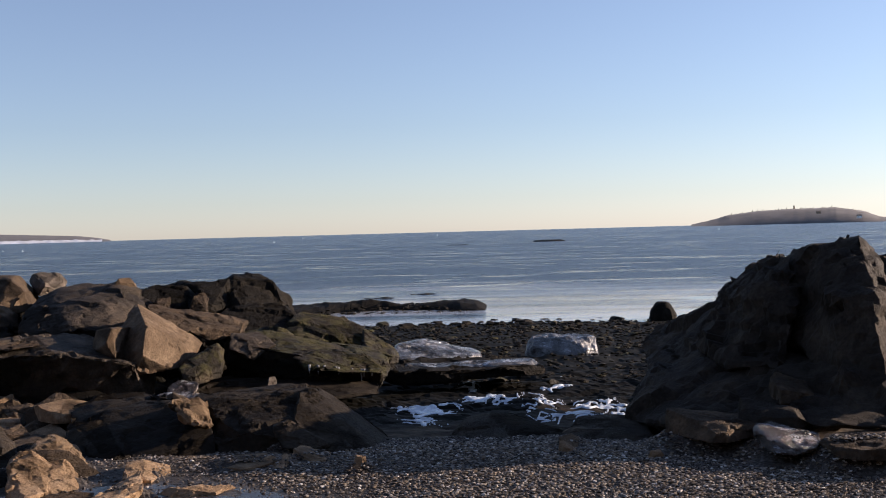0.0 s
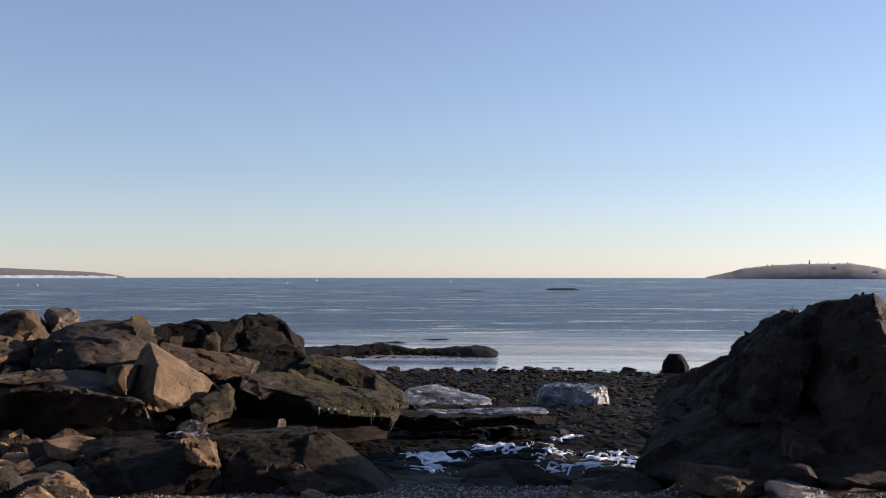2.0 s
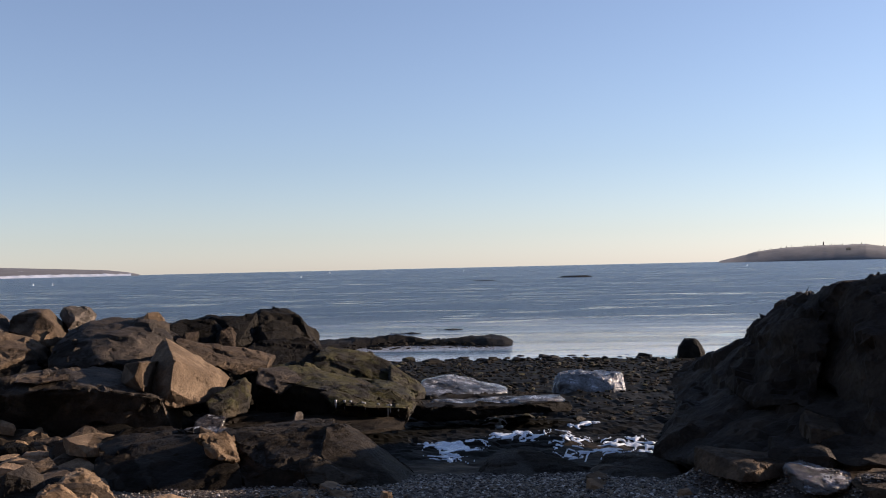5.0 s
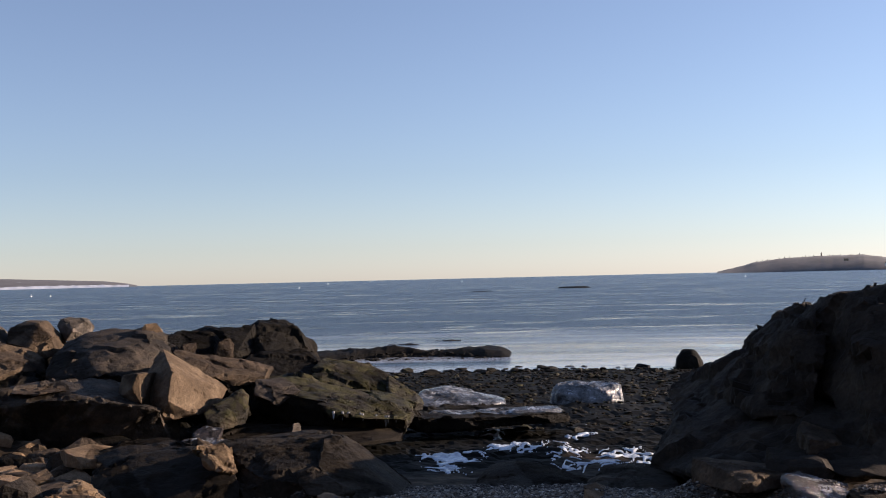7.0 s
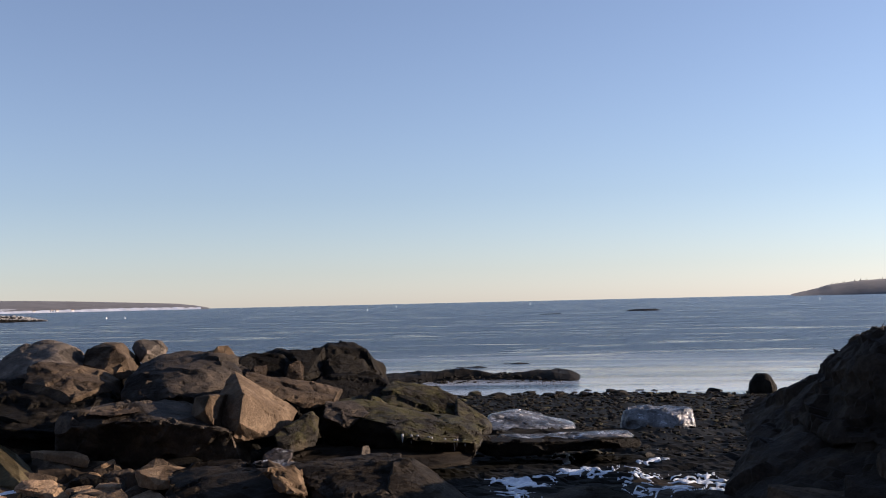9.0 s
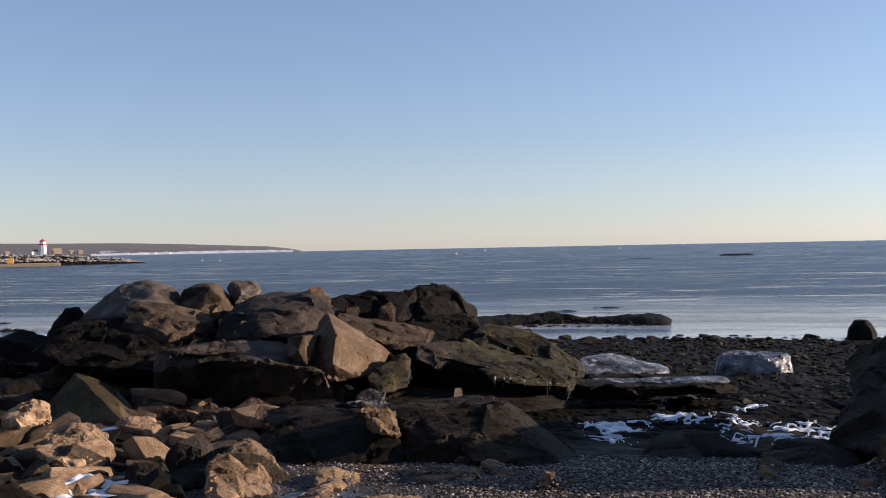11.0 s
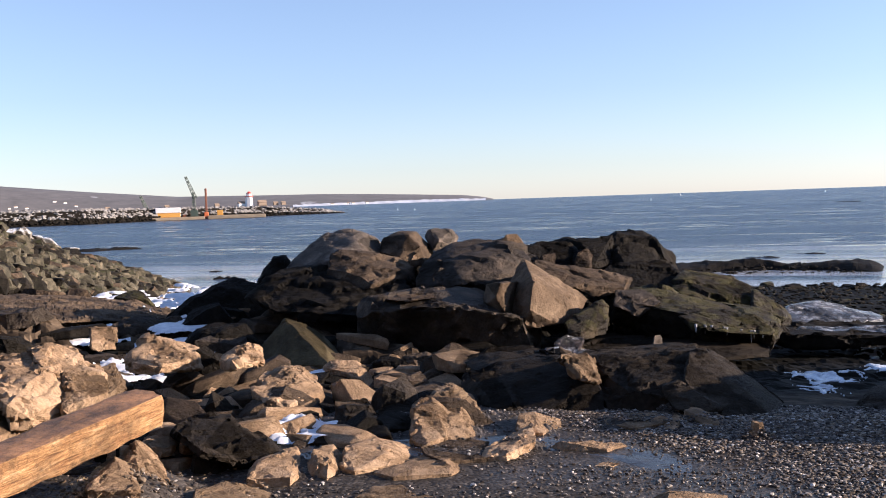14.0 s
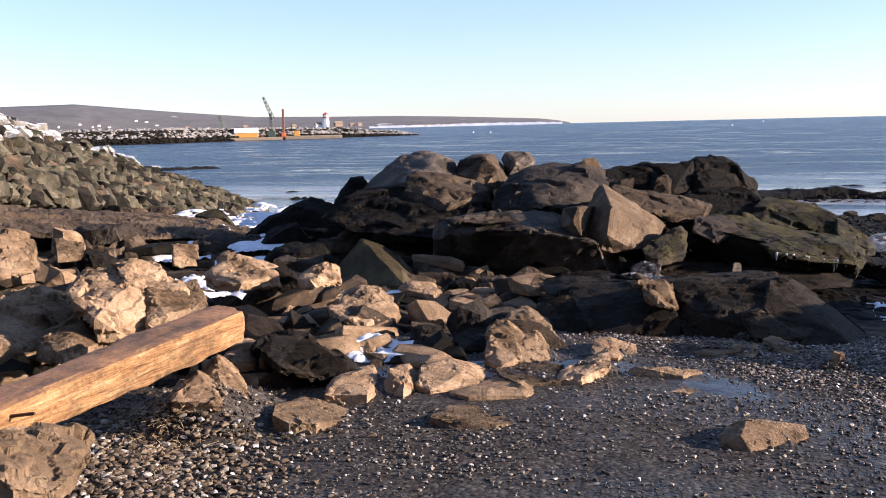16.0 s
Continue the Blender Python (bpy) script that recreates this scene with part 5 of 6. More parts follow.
hewn("rock_ledge", (0.14, 15.08, -0.37), [(-1.15, -0.72, 0.12), (-0.86, 0.30, 0.11), (-0.05, 0.52, 0.04), (1.32, 0.85, 0.04), (1.28, -0.15, 0.06), (0.25, -0.19, -0.00), (-0.82, -0.60, 0.04)], M_DARK, 0.8, -1, 98, "low black ledge with an icy lip", drop=0.35, rough=0.03, soft=2)
hewn("ice_lip", (0.23, 15.27, -0.33), [(-1.02, -0.09, 0.07), (-0.15, 0.03, 0.02), (1.16, 0.37, 0.03), (1.16, 0.17, 0.01), (-0.15, -0.17, -0.00), (-1.01, -0.29, 0.05)], M_ICY, 0.1, -1, 99, "thin lip of grey ice along the black ledge", drop=0.35, rough=0.02)
# ---- end of hewn rocks ----


# ---- icicles along the weedy ledge ----
def icicle(x, y, z, n, seed):
    rnd = random.Random(seed)
    bm = bmesh.new()
    rings = []
    for k in range(6):
        u = k / 5
        r = 0.014 * (1 - u) ** 0.7 + 0.002
        dx, dy = rnd.uniform(-0.003, 0.003), rnd.uniform(-0.003, 0.003)
        rings.append([bm.verts.new((dx + r * math.cos(a * 1.0472), dy + r * math.sin(a * 1.0472), -n * u)) for a in range(6)])
    for a, b2 in zip(rings, rings[1:]):
        for k in range(6):
            bm.faces.new([a[k], a[(k + 1) % 6], b2[(k + 1) % 6], b2[k]])
    bm.faces.new(rings[0])
    bm.faces.new(rings[-1][::-1])
    bmesh.ops.recalc_face_normals(bm, faces=bm.faces)
    ob = new("icicle", mesh_from("icicle", bm, M_TRICKLE, True))
    ob.location = (x, y, z)
    tagged(ob, "short grey icicle hanging from the weedy ledge", "icicle", "icicles along the ledge")


for k, (x, y, z, n) in enumerate(((-1.59, 12.60, 0.09, 0.10), (-1.49, 12.63, 0.08, 0.11), (-1.42, 12.66, 0.07, 0.07), (-1.29, 12.70, 0.05, 0.05), (-1.26, 12.71, 0.04, 0.09), (-1.11, 12.76, 0.02, 0.07), (-1.00, 12.80, 0.00, 0.14), (-0.97, 12.81, 0.00, 0.10), (-0.88, 12.83, -0.01, 0.08), (-2.54, 12.93, -0.11, 0.14), (-2.34, 12.95, -0.12, 0.14), (-2.15, 12.97, -0.14, 0.13), (-2.09, 12.97, -0.15, 0.06))):
    icicle(x, y, z, n, k)


# ---- ground and sea ----
ground_z.beds = np.array(BEDS)
view = [radians(a) for a in np.linspace(-30, 54, 330)]
rest = [radians(a) for a in np.linspace(54, 330, 60)[1:-1]]
RINGS = list(np.geomspace(1.0, 8.2, 90)) + list(np.geomspace(8.26, 20, 150)) + list(np.geomspace(20.3, 60, 75)) + [75, 100, 160, 260, 500, 1100, 2400, 4700]
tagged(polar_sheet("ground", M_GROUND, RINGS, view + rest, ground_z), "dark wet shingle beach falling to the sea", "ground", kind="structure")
SEA_RINGS = [36, 40, 45, 52, 60, 75, 100, 150, 250, 400, 700, 1200, 2200, 4800]
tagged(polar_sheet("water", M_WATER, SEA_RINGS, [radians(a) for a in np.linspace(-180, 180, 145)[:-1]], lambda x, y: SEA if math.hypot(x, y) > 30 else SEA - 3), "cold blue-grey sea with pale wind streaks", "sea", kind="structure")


# ---- the sunk timber ----
def wood_build(nt, b, node, link, ramp, mix):
    co = node("TexCoord")
    mp = node("Mapping")
    mp.inputs["Scale"].default_value = (9.0, 0.7, 9.0)
    link(co, 3, mp, 0)
    n = node("TexNoise", Scale=5.0, Detail=10.0, Roughness=0.75, Distortion=0.8)
    link(mp, 0, n, 0)
    st = node("TexNoise", Scale=3.0, Detail=8.0, Roughness=0.7)
    link(co, 3, st, 0)
    sp = node("TexNoise", Scale=45.0, Detail=5.0)
    link(co, 3, sp, 0)
    c = ramp(n, 0, [(0.3, (0.06, 0.026, 0.01)), (0.4, (0.26, 0.125, 0.04)), (0.53, (0.46, 0.26, 0.095)), (0.68, (0.66, 0.46, 0.24))])
    d = ramp(st, 0, [(0.40, grey(0.35)), (0.52, grey(1.0))])
    c2 = mix(None, 0.8, c, 0, d, 0, "MULTIPLY")
    e = ramp(sp, 0, [(0.35, grey(0.5)), (0.5, grey(1.0))])
    c3 = mix(None, 0.5, c2, 2, e, 0, "MULTIPLY")
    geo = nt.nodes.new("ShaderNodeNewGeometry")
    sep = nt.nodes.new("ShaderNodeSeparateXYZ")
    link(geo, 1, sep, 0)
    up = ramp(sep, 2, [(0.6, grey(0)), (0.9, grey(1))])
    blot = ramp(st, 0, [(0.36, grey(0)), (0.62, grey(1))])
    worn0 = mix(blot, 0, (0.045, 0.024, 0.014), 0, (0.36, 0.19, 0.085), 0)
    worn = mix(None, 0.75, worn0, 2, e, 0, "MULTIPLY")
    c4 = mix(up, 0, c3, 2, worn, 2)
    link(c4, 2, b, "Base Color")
    b.inputs["Roughness"].default_value = 0.75
    bp = node("Bump", Strength=1.0, Distance=0.03)
    link(n, 0, bp, "Height")
    link(bp, 0, b, "Normal")


M_WOOD = material("weathered_orange_timber", wood_build)
M_RUST = plain("rusty_iron", (0.1, 0.045, 0.025), 0.7, 0.3)

timber = new("timber")
tagged(timber, "heavy weathered orange-brown squared timber propped on rocks", "timber")
timber.matrix_world = Matrix(((0.996, 0.0397, 0.0794, -3.808), (-0.0329, 0.9958, -0.0857, 5.544), (-0.0825, 0.0827, 0.9932, 0.514), (0, 0, 0, 1)))
bm = bmesh.new()
NX, NY, NZ = 6, 90, 5
TW, TH, TL = 0.262, 0.19, 3.6
grid = {}
for i in range(NX + 1):
    for j in range(NY + 1):
        for k in range(NZ + 1):
            if i in (0, NX) or j in (0, NY) or k in (0, NZ):
                x, y, z = -TW + TW * i / NX, -TL * j / NY, -TH + TH * k / NZ
                edge = (i in (0, NX)) + (j in (0, NY)) + (k in (0, NZ))
                q = Vector((x * 9, y * 1.2, z * 9))
                wear = 0.015 * noise.fractal(q, 0.8, 2, 4)
                pull = 0.016 * (edge - 1) * (0.6 + noise.noise(Vector((x * 4, y * 5, z * 4))))
                cx, cz = -TW / 2, -TH / 2
                n = Vector((x - cx, 0, z - cz)).normalized()
                grid[i, j, k] = bm.verts.new(Vector((x, y, z)) + n * (wear - pull) + Vector((0, (0.03 * noise.noise(q * 1.7) - pull) if j == 0 else 0, 0)))
for i in range(NX):
    for j in range(NY):
        for k in (0, NZ):
            bm.faces.new([grid[i, j, k], grid[i + 1, j, k], grid[i + 1, j + 1, k], grid[i, j + 1, k]])
for j in range(NY):
    for k in range(NZ):
        for i in (0, NX):
            bm.faces.new([grid[i, j, k], grid[i, j + 1, k], grid[i, j + 1, k + 1], grid[i, j, k + 1]])
for i in range(NX):
    for k in range(NZ):
        for j in (0, NY):
            bm.faces.new([grid[i, j, k], grid[i + 1, j, k], grid[i + 1, j, k + 1], grid[i, j, k + 1]])
bmesh.ops.recalc_face_normals(bm, faces=bm.faces)
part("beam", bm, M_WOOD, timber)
bm = bmesh.new()
bmesh.ops.create_cone(bm, cap_ends=True, segments=8, radius1=0.009, radius2=0.008, depth=0.16, matrix=pose(0.03, -1.78, -0.045, 0, 80, 20))
part("iron_bolt", bm, M_RUST, timber, "rusty iron bolt in the timber side")


# ---- snow and ice ----
def drape(name, x, y, w, d, turn, seed, mat, thick, ragged, label, category, cell, stretch=1.0, veins=False):
    """A thin crust laid over the ground, with a ragged, broken outline."""
    bm = bmesh.new()
    nx, ny = max(6, int(w * 1.3 / cell)), max(6, int(d * 1.3 / cell))
    c, s = math.cos(radians(turn)), math.sin(radians(turn))
    grid, mask = {}, {}
    spots = [ground_z(x + c * u * w - s * v * d, y + s * u * w + c * v * d) for u in (-0.3, -0.1, 0.1, 0.3) for v in (-0.3, 0, 0.3)]
    level = sorted(spots)[11] if not veins else None
    for i in range(nx + 1):
        for j in range(ny + 1):
            u, v = (i / nx - 0.5) * 1.3, (j / ny - 0.5) * 1.3
            px, py = x + c * u * w - s * v * d, y + s * u * w + c * v * d
            q = Vector((u * w * 3.0 / stretch + seed * 5.3, v * d * 3.0 * stretch, seed * 1.7))
            m = 0.9 - 4 * (u * u + v * v) + ragged * noise.fractal(q, 0.6, 2.1, 5) + 0.5 * noise.noise(Vector((u * w * 6, v * d * 19, seed)))
            if veins:
                q = Vector((u * w * 4.5 + seed * 5.3, v * d * 1.5, seed * 1.7))
                line = min(abs(noise.fractal(q, 1.0, 2.0, 2)), abs(noise.fractal(q * 0.8 + Vector((q.y * 0.7, 9, 4)), 1.0, 2.0, 2)))
                m = 0.46 - 1.2 * (u * u + v * v) - 4.3 * line + 0.7 * noise.noise(q * 0.5 + Vector((3, 1, 7)))
            mask[i, j] = m
            h = thick * min(1, max(0, m * 2.2)) ** 0.7 * (0.8 + 0.5 * noise.noise(q * 0.7))
            if veins:
                bed = ground_z(px, py)
            else:
                far = v * d
                bed = level + 0.045 * far + 0.05 * noise.fractal(q * 0.5, 0.8, 2.0, 3)
            grid[i, j] = bm.verts.new((px, py, bed + h + (0.006 if m > 0.1 else -0.02)))
    for i in range(nx):
        for j in range(ny):
            if max(mask[i, j], mask[i + 1, j], mask[i, j + 1], mask[i + 1, j + 1]) > 0.05:
                bm.faces.new([grid[i, j], grid[i + 1, j], grid[i + 1, j + 1], grid[i, j + 1]])
    bmesh.ops.delete(bm, geom=[v for v in bm.verts if not v.link_faces], context="VERTS")
    bmesh.ops.recalc_face_normals(bm, faces=bm.faces)
    ob = new(name, mesh_from(name, bm, mat, True))
    return tagged(ob, label, category, kind="stuff") if veins else tagged(ob, label, category, name + "s on the shore")


SNOWY = []


def snow_patch(x, y, w, d, turn, seed):
    SNOWY.append((x, y, 0.45 * max(w, d)))
    drape("snow_patch", x, y, w * 1.3, d * 1.5, turn, seed, M_SNOW, 0.005, 3.4, "thin crusted white snow lying between rocks", "snow", 0.033)


def ice_sheet(x, y, w, d, turn, seed):
    drape("ice_sheet", x, y, w, d, turn, seed, M_ICE, 0.010, 2.2, "thin branching veins of bluish ice over dark rock", "ice", 0.02, 1.5, True)


snow_patch(-15.24, 19.97, 2.02, 3.24, 37, 1)
snow_patch(-9.23, 15.30, 1.16, 1.72, 31, 2)
snow_patch(-6.81, 9.78, 0.77, 1.01, 35, 3)
snow_patch(-7.74, 11.53, 0.58, 0.92, 34, 4)
snow_patch(-11.08, 12.93, 0.75, 1.06, 41, 5)
snow_patch(-11.57, 15.60, 0.66, 1.05, 37, 6)
snow_patch(-9.54, 12.32, 0.53, 0.84, 38, 7)
snow_patch(-6.05, 10.07, 0.27, 0.44, 31, 8)
snow_patch(-3.49, 6.92, 0.44, 0.35, 27, 9)
snow_patch(-7.16, 14.87, 0.47, 0.76, 26, 10)
snow_patch(-6.20, 6.06, 0.41, 0.48, 46, 11)
snow_patch(-4.90, 9.94, 0.29, 0.46, 26, 12)
snow_patch(-4.12, 7.04, 0.34, 0.35, 30, 13)
snow_patch(-12.02, 12.28, 0.80, 1.29, 44, 14)
snow_patch(-8.32, 12.62, 0.55, 0.88, 33, 15)
snow_patch(-11.93, 13.89, 1.05, 1.23, 41, 16)
ice_sheet(-0.34, 11.2, 0.95, 2.0, 2, 17)
ice_sheet(0.57, 12.7, 1.05, 1.8, -3, 18)
ice_sheet(1.5, 14.6, 0.45, 1.0, -6, 19)
ice_sheet(1.45, 11.3, 1.3, 2.2, -9, 20)
ice_sheet(1.77, 17.22, 0.44, 0.71, -6, 21)
ice_sheet(0.27, 15.21, 0.40, 0.63, -1, 22)
ice_sheet(-0.15, 10.0, 0.45, 0.6, 1, 23)


# ---- far shores ----
def hill_build(nt, b, node, link, ramp, mix):
    geo = nt.nodes.new("ShaderNodeNewGeometry")
    n = node("TexNoise", Scale=0.02, Detail=9.0, Roughness=0.7)
    s = node("TexNoise", Scale=0.006, Detail=6.0, Roughness=0.6)
    for x in (n, s):
        link(geo, 0, x, 0)
    c = ramp(n, 0, [(0.3, (0.085, 0.084, 0.086)), (0.7, (0.155, 0.15, 0.148))])
    w = ramp(s, 0, [(0.66, grey(0)), (0.70, grey(0.6))])
    m = mix(w, 0, c, 0, (0.7, 0.72, 0.75), 0)
    link(m, 2, b, "Base Color")
    b.inputs["Roughness"].default_value = 0.95


M_HILL = material("bare_winter_woodland", hill_build)


def land(name, az, el, dist, thick, mat, label, rough, seed):
    """A far shore: a long ridge seen side on; az and el in degrees along its crest."""
    n = 260
    bm = bmesh.new()
    rows = []
    for k in range(n + 1):
        a = az[0] + (az[-1] - az[0]) * k / n
        h = 1.6 - SEA - 3.5 + max(0.0, float(np.interp(a, az, el))) * math.pi / 180 * (dist + thick)
        d0, d1 = dist, dist + thick
        row = []
        for f, g in ((0.0, 0.0), (0.04, 0.12), (0.25, 0.5), (0.6, 0.85), (1.0, 1.0), (1.5, 0.0)):
            r = d0 + (d1 - d0) * f
            row.append(bm.verts.new((-r * math.sin(radians(a)), r * math.cos(radians(a)), SEA - 0.5 + (4.0 + h) * g + g * rough * 8 * noise.fractal(Vector((a * 2.5, f * 2, seed)), 0.8, 2.0, 2))))
        rows.append(row)
    for k in range(n):
        for i in range(5):
            bm.faces.new([rows[k][i], rows[k + 1][i], rows[k + 1][i + 1], rows[k][i + 1]])
    bmesh.ops.recalc_face_normals(bm, faces=bm.faces)
    ob = new(name, mesh_from(name, bm, mat, True))
    return tagged(ob, label, "far shore", kind="structure")


land("backdrop_headland", [17.0, 17.6, 18.6, 23, 26, 29, 33.4, 37.6, 42.2, 46, 52, 60], [0, 0.12, 0.24, 0.44, 0.54, 0.57, 0.64, 1.0, 1.45, 1.36, 1.3, 1.2], 3200, 500, M_HILL, "long wooded winter headland across the bay", 0.04, 1.0)
land("backdrop_island", [-23.2, -22.4, -21.9, -21.2, -19.9, -17.8, -16.2, -14.8, -13.6, -12.9], [0.06, 0.10, 0.17, 0.46, 0.68, 0.66, 0.6, 0.44, 0.14, 0], 2400, 200, M_HILL, "low wooded island on the horizon", 0.10, 7.0)
M_FARSNOW = plain("far_snowy_shore", (0.62, 0.64, 0.68), 0.8, scale=0.02)
land("backdrop_shore", [17.4, 18.5, 21, 24, 26.5, 27.5], [0.02, 0.05, 0.07, 0.05, 0.04, 0.0], 3150, 20, M_FARSNOW, "snow-covered strand below the headland", 0.3, 3.0)
M_TREES = plain("far_conifers", (0.08, 0.075, 0.068), 0.9, scale=0.05)
M_WHITE = plain("white_painted_wall", (0.8, 0.79, 0.76), 0.6, var=0.06)
M_RED = plain("red_painted_metal", (0.45, 0.06, 0.04), 0.5, var=0.15)
M_DRAB = plain("brown_weathered_board", (0.26, 0.2, 0.14), 0.8)


def polar(az, dist, z):
    return Vector((-dist * math.sin(radians(az)), dist * math.cos(radians(az)), z))


def far_house(az, dist, z, w, h, mat, label):
    ob = new("house")
    ob.matrix_world = Matrix.Translation(polar(az, dist, z)) @ pose(0, 0, 0, 0, 0, az + 20)
    bm = bmesh.new()
    box(bm, -w / 2, w / 2, -w * 0.35, w * 0.35, 0, h * 0.65)
    part("wall", bm, mat, ob)
    bm = bmesh.new()
    v = [bm.verts.new(p) for p in ((-w * 0.54, -w * 0.4, h * 0.62), (w * 0.54, -w * 0.4, h * 0.62), (w * 0.54, w * 0.4, h * 0.62), (-w * 0.54, w * 0.4, h * 0.62), (-w * 0.54, 0, h), (w * 0.54, 0, h))]
    for f in ((0, 1, 5, 4), (2, 3, 4, 5), (0, 4, 3), (1, 2, 5), (0, 3, 2, 1)):
        bm.faces.new([v[i] for i in f])
    part("roof", bm, M_DRAB, ob)
    tagged(ob, label, "house", "houses on the far shore")
    return ob


rnd = random.Random(5)
for k in range(4):
    far_house(23.6 + 0.6 * k + rnd.uniform(-0.2, 0.2), 3140, SEA + 2, rnd.uniform(6, 9), rnd.uniform(4, 6), M_WHITE, "small white house on the snowy far shore")
for a, z in ((40.6, 18), (41.1, 22), (41.4, 19), (42.0, 26), (38.8, 30), (39.3, 34), (38.3, 20), (43.0, 20)):
    far_house(a, 3150, SEA + z, rnd.uniform(6, 10), rnd.uniform(4, 7), M_WHITE, "white house among the far winter woods")
far_house(-19.1, 2420, SEA + 20, 8, 6, M_DRAB, "dark house on the island's crest")
far_house(-21.0, 2405, SEA + 8, 9, 8, M_WHITE, "small white house on the island's shore")


def conifer(az, dist, z, h):
    bm = bmesh.new()
    r2 = random.Random(int(az * 1000))
    for lv in range(5):
        zz = h * (0.15 + 0.17 * lv)
        bmesh.ops.create_cone(bm, cap_ends=True, segments=7, radius1=h * (0.22 - 0.035 * lv) * r2.uniform(0.8, 1.2), radius2=0.1, depth=h * 0.28, matrix=pose(0, 0, zz, 0, 0, lv * 20))
    ob = new("conifer")
    ob.matrix_world = Matrix.Translation(polar(az, dist, z))
    part("crown", bm, M_TREES, ob)
    bm = bmesh.new()
    bmesh.ops.create_cone(bm, cap_ends=True, segments=6, radius1=h * 0.03, radius2=h * 0.01, depth=h * 0.9, matrix=pose(0, 0, h * 0.45))
    part("trunk", bm, M_DRAB, ob)
    tagged(ob, "dark conifer on the distant island", "tree", "trees on the island")


rnd = random.Random(8)
for k in range(34):
    a = -14.2 - 7.6 * rnd.random() ** 0.9
    e = float(np.interp(a, [-21.9, -21.2, -19.9, -17.8, -16.2, -14.8, -13.6], [0.17, 0.46, 0.68, 0.66, 0.6, 0.44, 0.14]))
    conifer(a, 2598, 1.6 + e * math.pi / 180 * 2600 - 2.5, rnd.uniform(3, 7))

tower = new("island_lighthouse")
tower.matrix_world = Matrix.Translation(polar(-17.95, 2590, SEA + 28))
bm = bmesh.new()
bmesh.ops.create_cone(bm, cap_ends=True, segments=10, radius1=2.2, radius2=1.5, depth=11, matrix=pose(0, 0, 5.5))
part("shaft", bm, M_DRAB, tower)
bm = bmesh.new()
bmesh.ops.create_cone(bm, cap_ends=True, segments=10, radius1=1.9, radius2=0.3, depth=3.5, matrix=pose(0, 0, 12.6))
part("lantern", bm, M_DRAB, tower)
tagged(tower, "slim light tower on the distant island", "lighthouse")


# ---- stones shared by banks and breakwater ----
def chip(name, seed, mat, n=11):
    rnd = random.Random(seed)
    bm = bmesh.new()
    for _ in range(n + 6):
        v = Vector((rnd.gauss(0, 1), rnd.gauss(0, 1), rnd.gauss(0, 1))).normalized()
        m = max(abs(v.x), abs(v.y), abs(v.z)) ** 0.5
        bm.verts.new((v.x / m * 0.5, v.y / m * 0.45, v.z / m * 0.38))
    r = bmesh.ops.convex_hull(bm, input=bm.verts)
    bmesh.ops.delete(bm, geom=list({v for v in r["geom_interior"] + r["geom_unused"] if isinstance(v, bmesh.types.BMVert)}), context="VERTS")
    return mesh_from(name, bm, mat)


def chip_arrays(seed):
    me = chip("tmp_stone", seed, M_DARK)
    co = np.array([v.co[:] for v in me.vertices])
    fa = [tuple(p.vertices) for p in me.polygons]
    bpy.data.meshes.remove(me)
    return co, fa


CHIPS = [chip_arrays(100 + k) for k in range(8)]


def heap(name, places, mat, parent=None, label="", category=""):
    """Many small stones in one mesh; places: x, y, z, size, flatness."""
    rng = np.random.default_rng(len(places))
    verts, faces, base = [], [], 0
    for x, y, z, s, flat in places:
        co, fa = CHIPS[int(rng.integers(8))]
        a = rng.random() * 6.283
        c, q = math.cos(a), math.sin(a)
        t1, t2 = rng.normal(0, 0.25, 2)
        m = np.array(((c, -q, t1), (q, c, t2), (0, 0, flat)))
        sc = s * (1 + rng.normal(0, 0.15, 3))
        verts.append((co * sc) @ m.T + (x, y, z))
        faces += [tuple(i + base for i in f) for f in fa]
        base += len(co)
    me = bpy.data.meshes.new(name)
    me.from_pydata(np.concatenate(verts).tolist(), [], faces)
    me.materials.append(mat)
    ob = new(name, me)
    ob.parent = parent
    return tagged(ob, label, category, kind="stuff")


# ---- breakwater, lighthouse and barge ----
M_BLOCK = rock_material("breakwater_armour_stone", (0.10, 0.095, 0.09), (0.26, 0.25, 0.235), (0.55, 0.54, 0.52), tint=0.2)


def break_top(az):
    return float(np.interp(az, [24.8, 26, 29, 33, 38, 46, 60], [0.2, 2.2, 4.2, 4.8, 5.2, 5.4, 5.6]))


def break_dist(az):
    return float(np.interp(az, [25, 30, 38, 60], [470, 440, 380, 330]))


water_break = new("breakwater")
tagged(water_break, "long snowy rubble breakwater across the harbour", "breakwater")
bm = bmesh.new()
rows = []
for k in range(121):
    a = 24.9 + 35 * k / 120
    d, h = break_dist(a), break_top(a)
    rows.append([bm.verts.new(polar(a, d + o, SEA - 1 + g * (h + 1))) for o, g in ((-9, 0), (-2, 0.85), (0, 0.9), (4, 0.9), (14, 0))])
for k in range(120):
    for i in range(4):
        bm.faces.new([rows[k][i], rows[k + 1][i], rows[k + 1][i + 1], rows[k][i + 1]])
bmesh.ops.recalc_face_normals(bm, faces=bm.faces)
part("core", bm, M_DARK, water_break)
rnd = random.Random(11)
low, high = [], []
for k in range(4600):
    a = 24.9 + 24 * rnd.random()
    f = rnd.random()
    p = polar(a, break_dist(a) - 9 + 9 * f + rnd.uniform(0, 2), SEA - 0.3 + break_top(a) * f)
    (low if f < 0.42 else high).append((p.x, p.y, p.z, rnd.uniform(0.9, 2.0), 0.8))
heap("tide_stone", low, M_DARK, water_break, "dark wet stones below the tide line")
